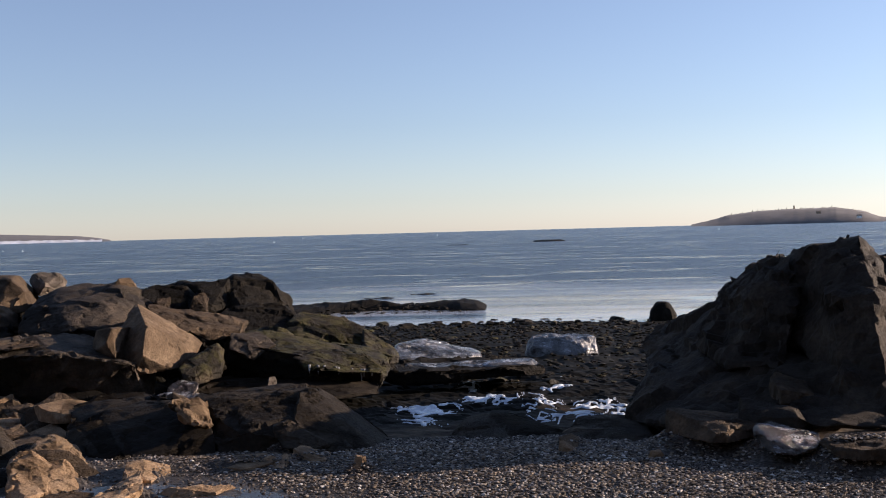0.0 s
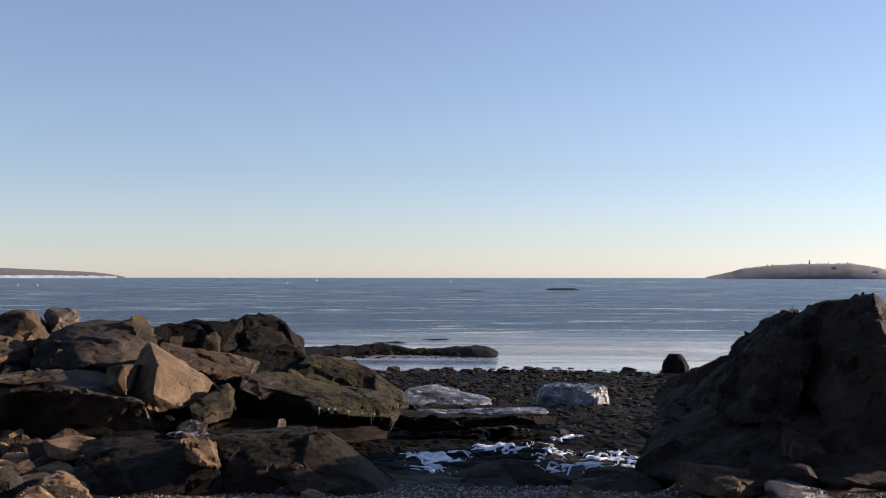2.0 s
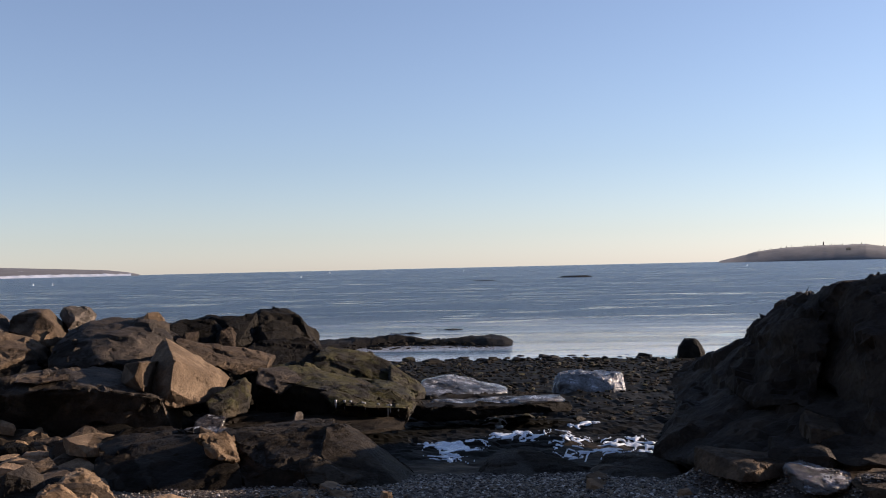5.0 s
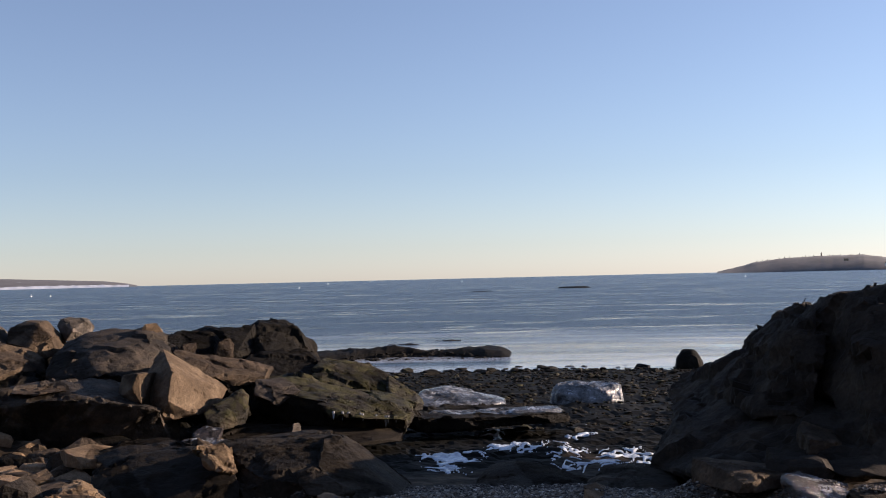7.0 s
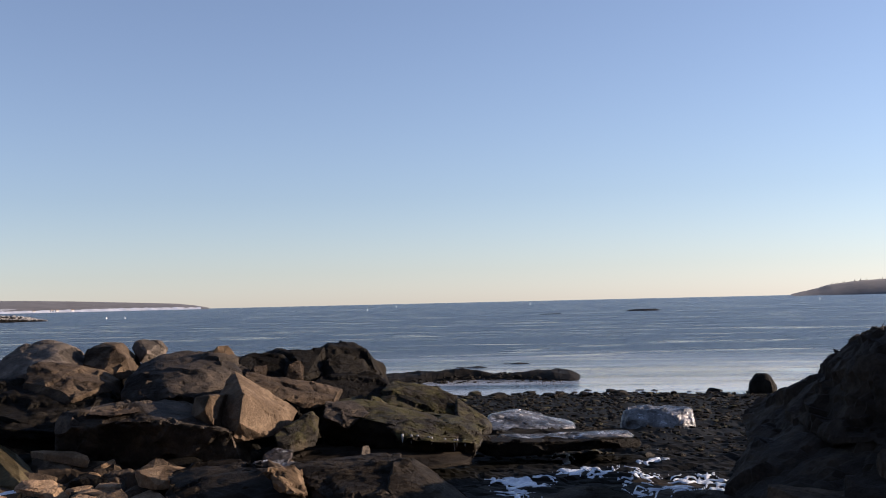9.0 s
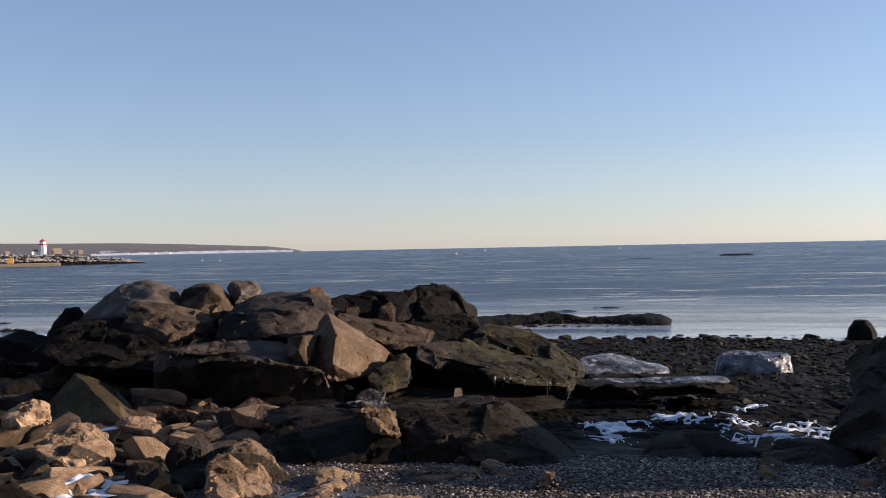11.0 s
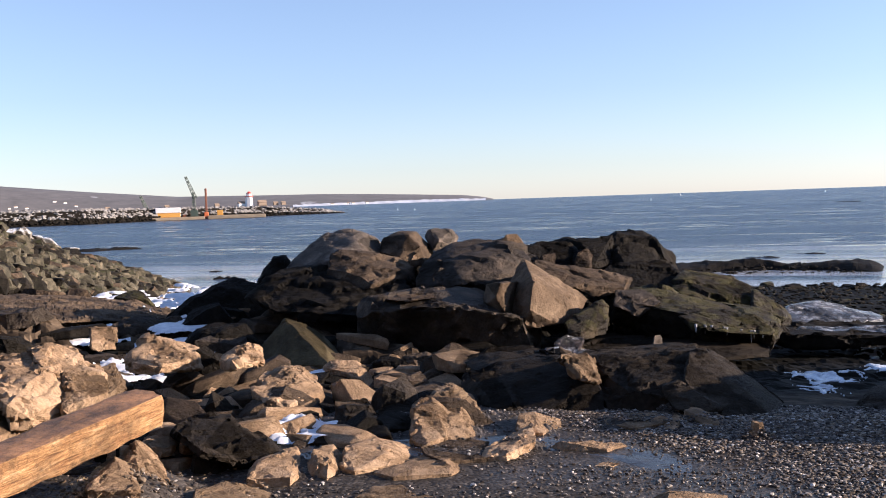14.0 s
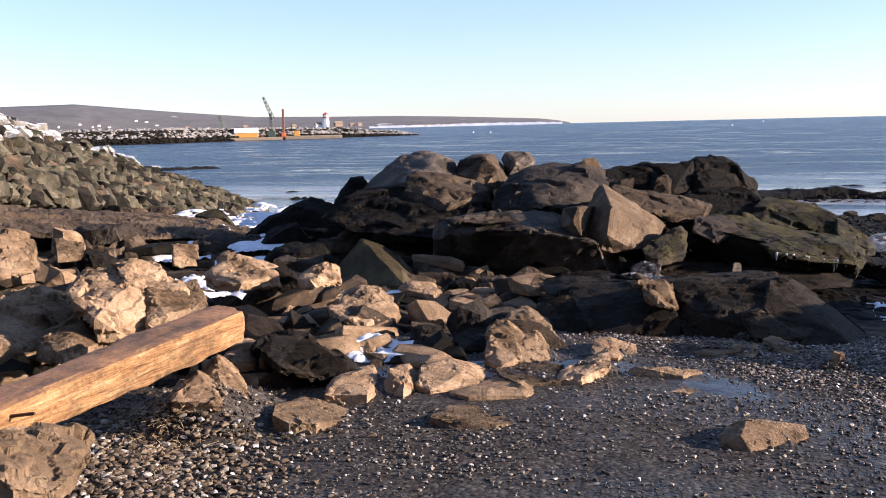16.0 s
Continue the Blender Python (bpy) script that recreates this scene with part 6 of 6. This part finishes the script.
heap("armour_stone", high, M_BLOCK, water_break, "pale snow-dusted armour stones")

lighthouse = new("lighthouse")
lighthouse.matrix_world = Matrix.Translation(polar(29.75, 446, SEA + 3.9))
bm = bmesh.new()
bmesh.ops.create_cone(bm, cap_ends=True, segments=8, radius1=1.9, radius2=1.25, depth=4.2, matrix=pose(0, 0, 2.1))
part("tower", bm, M_WHITE, lighthouse, "white tapered lighthouse tower")
bm = bmesh.new()
bmesh.ops.create_cone(bm, cap_ends=True, segments=12, radius1=1.8, radius2=1.8, depth=0.25, matrix=pose(0, 0, 4.3))
part("gallery", bm, M_RED, lighthouse)
bm = bmesh.new()
bmesh.ops.create_cone(bm, cap_ends=True, segments=8, radius1=1.15, radius2=1.1, depth=1.1, matrix=pose(0, 0, 4.95))
part("lantern", bm, M_WHITE, lighthouse)
bm = bmesh.new()
bmesh.ops.create_cone(bm, cap_ends=True, segments=8, radius1=1.35, radius2=0.1, depth=0.9, matrix=pose(0, 0, 5.9))
part("lantern_roof", bm, M_RED, lighthouse, "red lantern roof")
tagged(lighthouse, "white lighthouse with red lantern on the breakwater", "lighthouse")
far_house(30.15, 446, SEA + 4.0, 2.6, 2.3, M_WHITE, "small white hut beside the lighthouse")
far_house(29.1, 446, SEA + 4.0, 3.2, 2.6, M_DRAB, "brown hut beside the lighthouse")
for a in (28.4, 28.0, 31.4, 33.9, 36.8):
    far_house(a, 444, SEA + 4.3, 1.8, 1.5, M_DRAB, "small brown shed on the breakwater")

M_HULL = plain("rust_streaked_hull", (0.34, 0.27, 0.18), 0.7, scale=1.0)
M_TYRE = plain("black_rubber", (0.02, 0.02, 0.02), 0.8)
M_YELLOW = plain("yellow_painted_steel", (0.62, 0.33, 0.06), 0.55, var=0.12)
M_ORANGE = plain("orange_painted_steel", (0.6, 0.16, 0.05), 0.55, var=0.15)
M_CRANE = plain("dark_green_crane_steel", (0.05, 0.075, 0.06), 0.6, var=0.15)
M_SPUD = plain("rust_brown_steel", (0.2, 0.085, 0.05), 0.8, var=0.25)
BARGE_D = 404.0


def on_barge(az, up):
    return polar(az, BARGE_D, SEA + up)


def barge_box(bm, az0, az1, z0, z1, depth=6.0):
    a, b2 = on_barge(az0, 0), on_barge(az1, 0)
    w = (b2 - a).length
    box(bm, -w / 2, w / 2, -depth / 2, depth / 2, z0, z1)


def barge_piece(name, parent, az0, az1, z0, z1, depth, mat, label=""):
    bm = bmesh.new()
    barge_box(bm, az0, az1, z0, z1, depth)
    bmesh.ops.bevel(bm, geom=bm.edges[:], offset=0.12, segments=1, affect="EDGES")
    mid = (az0 + az1) / 2
    ob = part(name, bm, mat, parent, label)
    ob.matrix_basis = Matrix.Translation(on_barge(mid, 0)) @ pose(0, 0, 0, 0, 0, mid)
    return ob


def truss(name, parent, p0, p1, width, mat, label=""):
    """A lattice boom: four chords and zigzag braces."""
    bm = bmesh.new()
    ax = (p1 - p0).normalized()
    side = ax.cross(Vector((0.3, 1, 0.1))).normalized()
    up = side.cross(ax)
    n = max(4, int((p1 - p0).length / (width * 1.3)))

    def rod(a, b2, r):
        v = b2 - a
        bmesh.ops.create_cone(bm, cap_ends=True, segments=4, radius1=r, radius2=r, depth=v.length, matrix=Matrix.Translation((a + b2) / 2) @ v.to_track_quat("Z", "Y").to_matrix().to_4x4())

    corners = [(side * i + up * j) * width / 2 for i, j in ((-1, -1), (1, -1), (1, 1), (-1, 1))]
    for c in corners:
        rod(p0 + c, p1 + c * 0.5, width * 0.11)
    for k in range(n):
        a, b2 = p0.lerp(p1, k / n), p0.lerp(p1, (k + 1) / n)
        for q in range(4):
            rod(a + corners[q] * (1 - 0.5 * k / n), b2 + corners[(q + 1) % 4] * (1 - 0.5 * (k + 1) / n), width * 0.06)
    return part(name, bm, mat, parent, label)


barge = new("work_barge")
tagged(barge, "long rusty work barge moored off the breakwater", "barge")
barge_piece("hull", barge, 35.95, 32.05, 0.0, 1.1, 12, M_HULL)
barge_piece("hull", barge, 31.85, 28.95, 0.0, 1.3, 9, M_HULL)
barge_piece("bow_ramp", barge, 36.4, 35.95, 0.2, 1.2, 8, M_TYRE)
barge_piece("bulwark", barge, 35.95, 35.75, 1.1, 2.2, 8, M_ORANGE)
barge_piece("spud_housing", barge, 32.05, 31.82, 0.4, 2.6, 4, M_ORANGE, "orange spud housing")
barge_piece("spud", barge, 31.99, 31.88, 0.2, 11.2, 1.2, M_SPUD, "tall rust-brown spud pile")
barge_piece("winch", barge, 31.4, 31.1, 1.3, 3.2, 3, M_YELLOW)
barge_piece("winch", barge, 33.1, 32.95, 1.1, 2.0, 3, M_SPUD)
shed = new("deck_shed")
tagged(shed, "white-roofed yellow cargo shed on the barge deck", "shed")
barge_piece("shed_wall", shed, 34.45, 33.25, 1.1, 2.7, 5, M_YELLOW)
barge_piece("shed_roof", shed, 34.47, 33.23, 2.7, 4.6, 5.2, M_WHITE, "snow-white upper half")
crane = new("crane")
tagged(crane, "dark lattice crane standing on the barge", "crane")
barge_piece("cab", crane, 32.75, 32.35, 1.1, 3.4, 4, M_CRANE)
truss("mast", crane, on_barge(32.55, 3.2), on_barge(32.57, 9.8), 1.0, M_CRANE)
truss("boom", crane, on_barge(32.45, 7.5), on_barge(32.92, 15.7), 1.0, M_CRANE)
crane = new("crane")
tagged(crane, "short dark lattice crane at the barge end", "crane")
barge_piece("cab", crane, 35.0, 34.6, 1.1, 3.0, 4, M_CRANE)
truss("boom", crane, on_barge(34.8, 2.6), on_barge(35.18, 9.2), 1.0, M_CRANE)

# buoys far out on the water
M_BUOY = plain("white_buoy_paint", (0.8, 0.8, 0.78), 0.5, var=0.05)
for az, el in ((8.83, 0.37), (7.33, 0.2), (0.28, 0.24), (21.15, 0.47), (22.05, 0.45), (39.23, 0.5), (-14.27, 0.3)):
    d = 4.0 / math.tan(radians(el))
    ob = new("buoy")
    ob.matrix_world = Matrix.Translation(polar(az, d, SEA))
    s = d / 560
    bm = bmesh.new()
    bmesh.ops.create_cone(bm, cap_ends=True, segments=10, radius1=0.42 * s, radius2=0.32 * s, depth=0.5 * s, matrix=pose(0, 0, 0.1 * s))
    part("float", bm, M_BUOY, ob)
    bm = bmesh.new()
    bmesh.ops.create_cone(bm, cap_ends=True, segments=8, radius1=0.24 * s, radius2=0.08 * s, depth=0.7 * s, matrix=pose(0, 0, 0.65 * s))
    part("topmark", bm, M_BUOY, ob)
    tagged(ob, "small white buoy floating on the open water", "buoy", "buoys in the bay")


# ---- reefs ----
def reef(name, az0, az1, el, depth, height, label, seed, mat=M_DARK, cobbles=0):
    """A low weed-covered bar of rock that breaks the surface."""
    d = 4.0 / math.tan(radians(el))
    n, m = 110, 12
    bm = bmesh.new()
    rows = []
    for k in range(n + 1):
        u = k / n
        a = az0 + (az1 - az0) * u
        row = []
        for j in range(m + 1):
            v = j / m
            env = (1 - abs(2 * u - 1) ** 7) ** 0.5 * math.sin(math.pi * v) ** 0.6
            p = polar(a, d + depth * (v - 0.5) * (0.6 + 0.4 * math.sin(u * 5 + seed)), 0)
            q = Vector((p.x / depth * 2.5, p.y / depth * 2.5, seed))
            p.z = SEA - 0.25 + env * (height + 0.25) * (1 + 0.3 * noise.fractal(q, 0.6, 2.1, 5))
            row.append(bm.verts.new(p))
        rows.append(row)
    for k in range(n):
        for j in range(m):
            bm.faces.new([rows[k][j], rows[k + 1][j], rows[k + 1][j + 1], rows[k][j + 1]])
    bmesh.ops.recalc_face_normals(bm, faces=bm.faces)
    ob = new(name, mesh_from(name, bm, mat))
    tagged(ob, label, "reef", "reefs off the shore")
    if cobbles:
        rnd = random.Random(seed * 3)
        pts = []
        for _ in range(cobbles):
            u, v = rnd.random(), rnd.random()
            env = (1 - abs(2 * u - 1) ** 3) ** 0.5 * math.sin(math.pi * v) ** 0.6
            p = polar(az0 + (az1 - az0) * u, d + depth * (v - 0.5) * 0.9, 0)
            pts.append((p.x, p.y, SEA - 0.2 + env * height, rnd.uniform(0.12, 0.32), 0.6))
        heap("cobbles", pts, mat, ob)
    return ob


reef("reef", 9.5, -2.35, 4.05, 7.5, 0.42, "long dark weed-covered reef in shallow water", 2.0, cobbles=420)
reef("reef", 4.4, 2.5, 3.45, 2.5, 0.05, "small dark reef awash in the shallows", 3.0, cobbles=30)
reef("reef", 1.9, 0.3, 3.3, 2.5, 0.06, "small dark reef awash in the shallows", 4.0, cobbles=30)
reef("reef", -4.7, -6.45, 0.68, 10, 0.5, "distant low dark reef in the bay", 5.0)
reef("reef", -0.15, -1.4, 0.76, 8, 0.2, "distant low dark reef in the bay", 6.0)
reef("reef", 38.5, 35.1, 1.95, 6, 0.25, "low dark reef near the stone bank", 7.0)
reef("reef", 31.85, 30.8, 3.68, 1.6, 0.12, "small dark rock awash in the cove", 8.0)
reef("reef", 32.0, 31.2, 3.3, 1.6, 0.08, "small dark rock awash in the cove", 9.0)

# ---- riprap bank ----
C0, CM, C1 = Vector((-20.97, 17.36, 2.56)), Vector((-25.76, 28.25, 1.12)), Vector((-30.31, 46.16, -2.43))
F0, FM, F1 = Vector((-15.65, 12.81, 0.66)), Vector((-19.76, 21.54, -0.28)), Vector((-28.68, 43.65, -2.64))


def arc(a, m, b, u):
    """A bow from a to b that passes m half-way."""
    return a * (1 - u) * (1 - 2 * u) + 4 * m * u * (1 - u) + b * u * (2 * u - 1)


def bank(u, v):
    """u from the land to the tip, v from foot to crest."""
    p = arc(F0, FM, F1, u).lerp(arc(C0, CM, C1, u), v)
    p.z += 0.25 * math.sin(math.pi * v) * (1 - u)
    return p


riprap = new("riprap_bank")
tagged(riprap, "sloping bank of piled armour stones, snowy at the top", "stone bank")
bm = bmesh.new()
rows = [[bm.verts.new(bank(u / 40, v / 8) + Vector((0, 0, -0.25))) for v in range(9)] + [bm.verts.new(bank(u / 40, 1) + Vector((-6, 4, -0.6))), bm.verts.new(bank(u / 40, 1) + Vector((-9, 6, -4)))] for u in range(41)]
for u in range(40):
    for v in range(10):
        bm.faces.new([rows[u][v], rows[u + 1][v], rows[u + 1][v + 1], rows[u][v + 1]])
bmesh.ops.recalc_face_normals(bm, faces=bm.faces)
# near-black core: shade of the gaps between stones put into its colour
part("bank_core", bm, M_DARK, riprap)
VAR = [[chip("stone", 200 + k, m) for k in range(6)] for m in (M_RIP, M_RIPTOP, M_DARK, M_BROWN)]
rnd = random.Random(21)
far_stones = []
count = 0
for i in range(120):
    for j in range(27):
        u, v = (i + rnd.random()) / 120, (j + rnd.random()) / 27
        p = bank(u, v)
        s = (0.24 + 0.55 * rnd.random() ** 2) * (1.05 - 0.1 * u)
        p.z += s * 0.14
        kind = 1 if v > 0.45 + 1.3 * max(0, u - 0.2) + rnd.uniform(-0.2, 0.2) else 0
        if rnd.random() < 0.28 + 0.5 * max(0, 0.35 - v) + 0.35 * max(0, u - 0.55):
            kind = 2 if rnd.random() < 0.75 else 3
        if 0.28 < u < 0.98 and rnd.random() < 0.13 and count < 300:
            ob = new("stone", VAR[kind][rnd.randrange(6)])
            ob.parent = riprap
            ob.matrix_basis = Matrix.Translation(p) @ pose(0, 0, 0, rnd.uniform(-30, 30), rnd.uniform(-30, 30), rnd.uniform(0, 360)) @ Matrix.Diagonal((s * rnd.uniform(0.9, 1.5), s, s * rnd.uniform(0.8, 1.2), 1))
            count += 1
        else:
            far_stones.append((p.x, p.y, p.z, s * 1.1, 0.9, kind))
for kind, m in enumerate((M_RIP, M_RIPTOP, M_DARK, M_BROWN)):
    heap("stone", [q[:5] for q in far_stones if q[5] == kind], m, riprap)

# ---- loose rocks among the boulders ----
def shard(name, seed, mat):
    """A flat broken slab: an uneven outline, one edge thicker, the top face slanted and set back."""
    rnd = random.Random(seed)
    bm = bmesh.new()
    n = rnd.choice((4, 5, 5, 6))
    tilt, thick = rnd.uniform(0, 6.283), rnd.uniform(0.25, 0.5)
    for k in range(n):
        a = 6.283 * (k + rnd.uniform(-0.28, 0.28)) / n
        r = rnd.uniform(0.36, 0.6)
        x, y = r * math.cos(a), r * math.sin(a)
        h = thick * (0.55 + 0.8 * (x * math.cos(tilt) + y * math.sin(tilt)))
        bm.verts.new((x, y, -0.35))
        bm.verts.new((x * rnd.uniform(0.95, 1.08), y * rnd.uniform(0.95, 1.08), h * 0.4 - 0.05))
        q = rnd.uniform(0.6, 0.92)
        bm.verts.new((x * q, y * q, h + rnd.uniform(-0.06, 0.06)))
    rehull(bm)
    bmesh.ops.bevel(bm, geom=bm.edges[:], offset=0.012, segments=1, affect="EDGES")
    return mesh_from(name, bm, mat)


LOOSE = [[shard("loose_rock", 300 + k, m) for k in range(9)] for m in (M_TAN, M_BROWN, M_DARK)]
NAMES = ("tan sandstone rock lying loose on the shore", "brown weathered rock lying loose on the shore", "dark wet rock lying loose on the shore")
rnd = random.Random(33)
PLACED = []
for k in range(560):
    az, d = rnd.uniform(16, 47), 7.4 + 11 * rnd.random() ** 1.5
    if k > 500:
        az, d = rnd.uniform(33, 47), rnd.uniform(6.8, 8.6)
    if d < 8.6 and az < 24:
        continue
    x, y = -d * math.sin(radians(az)), d * math.cos(radians(az))
    if any(math.hypot(x - a, y - b2) < r for a, b2, r in SNOWY) and rnd.random() < 0.85:
        continue
    s = (0.09 + 0.4 * rnd.random() ** 2.4) * (0.7 + d / 30)
    near = max(0.0, 1 - (d - 7.5) / 8)
    kind = 0 if rnd.random() < 0.14 + 0.34 * near else (1 if rnd.random() < 0.4 else 2)
    PLACED.append((d, kind, rnd.randrange(9), pose(x, y, ground_z(x, y) + 0.06 * s, rnd.uniform(-16, 16), rnd.uniform(-16, 16), rnd.uniform(0, 360)) @ Matrix.Diagonal((s * rnd.uniform(1.2, 2.3), s * rnd.uniform(0.8, 1.4), s * rnd.uniform(0.45, 0.9), 1))))
PLACED.sort(key=lambda q: q[0])
REST = [bmesh.new() for _ in LOOSE]
for i, (d, kind, k, m) in enumerate(PLACED):
    if i < 290:
        ob = new("loose_rock", LOOSE[kind][k])
        ob.matrix_world = m
        tagged(ob, NAMES[kind], "rock", "loose shore rocks")
    else:
        me = LOOSE[kind][k].copy()
        me.transform(m)
        REST[kind].from_mesh(me)
        bpy.data.meshes.remove(me)
for bm, kind in zip(REST, range(3)):
    tagged(new("rubble", mesh_from("rubble", bm, LOOSE[kind][0].materials[0])), NAMES[kind].replace("rock lying loose", "rubble strewn far out"), "rubble", kind="stuff")

# weedy cobbles of the low-tide flat
rnd = random.Random(41)
pts = []
for k in range(4400):
    az, d = rnd.uniform(-17, 12), 15 + 32 * rnd.random() ** 0.8
    x, y = -d * math.sin(radians(az)), d * math.cos(radians(az))
    pts.append((x, y, ground_z(x, y) + 0.02, rnd.uniform(0.05, 0.11 + 0.16 * rnd.random() ** 2) * (0.5 + d / 50), 0.55))
for k in range(60):
    az = rnd.uniform(-16, 9)
    d = rnd.uniform(43, 50)
    x, y = -d * math.sin(radians(az)), d * math.cos(radians(az))
    pts.append((x, y, ground_z(x, y) + 0.05, rnd.uniform(0.2, 0.7), 0.6))
heap("weedy_cobbles", pts[::4], M_MOSS, None, "olive weed-covered cobbles on the low-tide flat", "cobbles")
heap("black_cobbles", [q for k, q in enumerate(pts) if k % 4], M_DARK, None, "black wet cobbles on the low-tide flat", "cobbles")

# ---- the wet runnel on the beach ----
def film_build(nt, b, node, link, ramp, mix):
    geo = nt.nodes.new("ShaderNodeNewGeometry")
    n = node("TexNoise", Scale=9.0, Detail=4.0)
    link(geo, 0, n, 0)
    c = ramp(n, 0, [(0.3, (0.018, 0.015, 0.012)), (0.7, (0.04, 0.034, 0.028))])
    link(c, 0, b, "Base Color")
    b.inputs["Roughness"].default_value = 0.22
    b.inputs["IOR"].default_value = 1.33
    bp = node("Bump", Strength=0.7, Distance=0.02)
    link(n, 0, bp, "Height")
    link(bp, 0, b, "Normal")


M_FILM = material("shallow_beach_water", film_build)
bm = bmesh.new()
NA, ND = 60, 24
rows = []
for i in range(NA + 1):
    az = 2 + 34 * i / NA
    mid = 7.2 - 1.1 * smooth(az, 16, 2)
    row = []
    for j in range(ND + 1):
        d = mid - 0.55 + 1.1 * j / ND
        x, y = -d * math.sin(radians(az)), d * math.cos(radians(az))
        rim = min(1, 4 * min(i / NA, 1 - i / NA), 3 * min(j / ND, 1 - j / ND))
        row.append(bm.verts.new((x, y, shore_z(x, y) + 0.0035 - 0.025 * (1 - rim))))
    rows.append(row)
for i in range(NA):
    for j in range(ND):
        bm.faces.new([rows[i][j], rows[i + 1][j], rows[i + 1][j + 1], rows[i][j + 1]])
bmesh.ops.recalc_face_normals(bm, faces=bm.faces)
tagged(new("water_runnel", mesh_from("water_runnel", bm, M_FILM, True)), "shallow water trickling over the dark shingle", "puddle", kind="structure")

# ---- shingle ----
def pebble_build(nt, b, node, link, ramp, mix):
    geo = nt.nodes.new("ShaderNodeNewGeometry")
    r = ramp(geo, "Random Per Island", [(0.0, (0.03, 0.025, 0.0215)), (0.5, (0.072, 0.061, 0.051)), (0.8, (0.16, 0.135, 0.107)), (0.93, (0.33, 0.295, 0.25)), (1.0, (0.55, 0.52, 0.47))])
    link(r, 0, b, "Base Color")
    b.inputs["Roughness"].default_value = 0.5
    b.inputs["Specular IOR Level"].default_value = 0.25


M_PEBBLE = material("mixed_wet_pebbles", pebble_build)


def pale_build(nt, b, node, link, ramp, mix):
    geo = nt.nodes.new("ShaderNodeNewGeometry")
    r = ramp(geo, "Random Per Island", [(0.0, (0.03, 0.024, 0.018)), (0.4, (0.11, 0.082, 0.052)), (0.75, (0.19, 0.148, 0.098)), (0.93, (0.3, 0.27, 0.22)), (1.0, (0.55, 0.52, 0.48))])
    link(r, 0, b, "Base Color")
    b.inputs["Roughness"].default_value = 0.6
    b.inputs["Specular IOR Level"].default_value = 0.25


M_PALE = material("dry_pale_pebbles", pale_build)


def pebbles(name, n, seed, place, label, mat):
    rnd = random.Random(seed)
    pts = []
    while len(pts) < n:
        q = place(rnd)
        if q:
            pts.append(q)
    ob = heap(name, pts, mat, None, label, "pebbles")
    return ob


def fine_place(rnd):
    az, d = rnd.uniform(-25, 46), 4.3 + 4.6 * rnd.random() ** 0.9
    x, y = -d * math.sin(radians(az)), d * math.cos(radians(az))
    ridge = 1 - smooth(az + (7.6 - d) * 6 + 4 * noise.noise(Vector((x, y, 2))), 8, 16)
    run = noise.noise(Vector((x * 1.1, y * 2.0, 5)))
    if rnd.random() > ridge + 0.22 + 0.5 * run:
        return None
    s = 0.007 + 0.02 * rnd.random() ** 2.5 + 0.006 * ridge * rnd.random()
    return (x, y, ground_z(x, y) + s * 0.2, s, 0.7)


def coarse_place(rnd):
    az, d = rnd.gauss(40.5, 4.0), rnd.gauss(5.5, 0.55)
    x, y = -d * math.sin(radians(az)), d * math.cos(radians(az))
    if d < 4:
        return None
    s = 0.009 + 0.034 * rnd.random() ** 2.5
    return (x, y, ground_z(x, y) + s * 0.3, s, 0.75)


pebbles("shingle", 50000, 3, fine_place, "fine dark and pale shingle of the beach", M_PEBBLE)
def ridge_place(rnd):
    az, d = rnd.uniform(-22, 15), rnd.uniform(6.0, 8.4)
    x, y = -d * math.sin(radians(az)), d * math.cos(radians(az))
    if noise.noise(Vector((x * 1.4, y * 1.4, 9))) + rnd.uniform(-0.4, 0.4) < smooth(az + (7.8 - d) * 7, 9, 17) * 1.2 - 0.3:
        return None
    s = 0.008 + 0.024 * rnd.random() ** 2
    return (x, y, ground_z(x, y) + s * 0.25, s, 0.55)


pebbles("ridge_shingle", 17000, 5, ridge_place, "coarser pale shingle along the top of the beach", M_PALE)
pebbles("coarse_shingle", 6500, 4, coarse_place, "coarse pale pebbles beneath the timber", M_PALE)

# ---- dry wrack by the timber ----
M_STRAW = plain("dry_straw_wrack", (0.34, 0.25, 0.13), 0.8, var=0.4, scale=20.0)
rnd = random.Random(77)
bm = bmesh.new()
for k in range(420):
    az, d = rnd.gauss(38.6, 1.7), rnd.gauss(6.15, 0.35)
    x, y = -d * math.sin(radians(az)), d * math.cos(radians(az))
    a, n, s = rnd.uniform(0, 6.283), rnd.uniform(0.03, 0.11), rnd.uniform(0.0007, 0.0014)
    z = ground_z(x, y) + 0.006 + abs(rnd.gauss(0, 0.01))
    bend, rise = rnd.uniform(-0.8, 0.8), rnd.uniform(-0.01, 0.04)
    prev = None
    for j in range(5):
        u = j / 4
        px, py = x + n * u * math.cos(a + bend * u), y + n * u * math.sin(a + bend * u)
        sx, sy = -s * math.sin(a + bend * u), s * math.cos(a + bend * u)
        pz = z + rise * math.sin(math.pi * u)
        ring = [bm.verts.new((px + sx, py + sy, pz)), bm.verts.new((px, py, pz + s)), bm.verts.new((px - sx, py - sy, pz))]
        if prev:
            for i in range(3):
                bm.faces.new([prev[i], prev[(i + 1) % 3], ring[(i + 1) % 3], ring[i]])
        prev = ring
ob = new("dry_wrack", mesh_from("dry_wrack", bm, M_STRAW))
tagged(ob, "dry straw-coloured sea wrack strewn beneath the timber", "seaweed", kind="stuff")
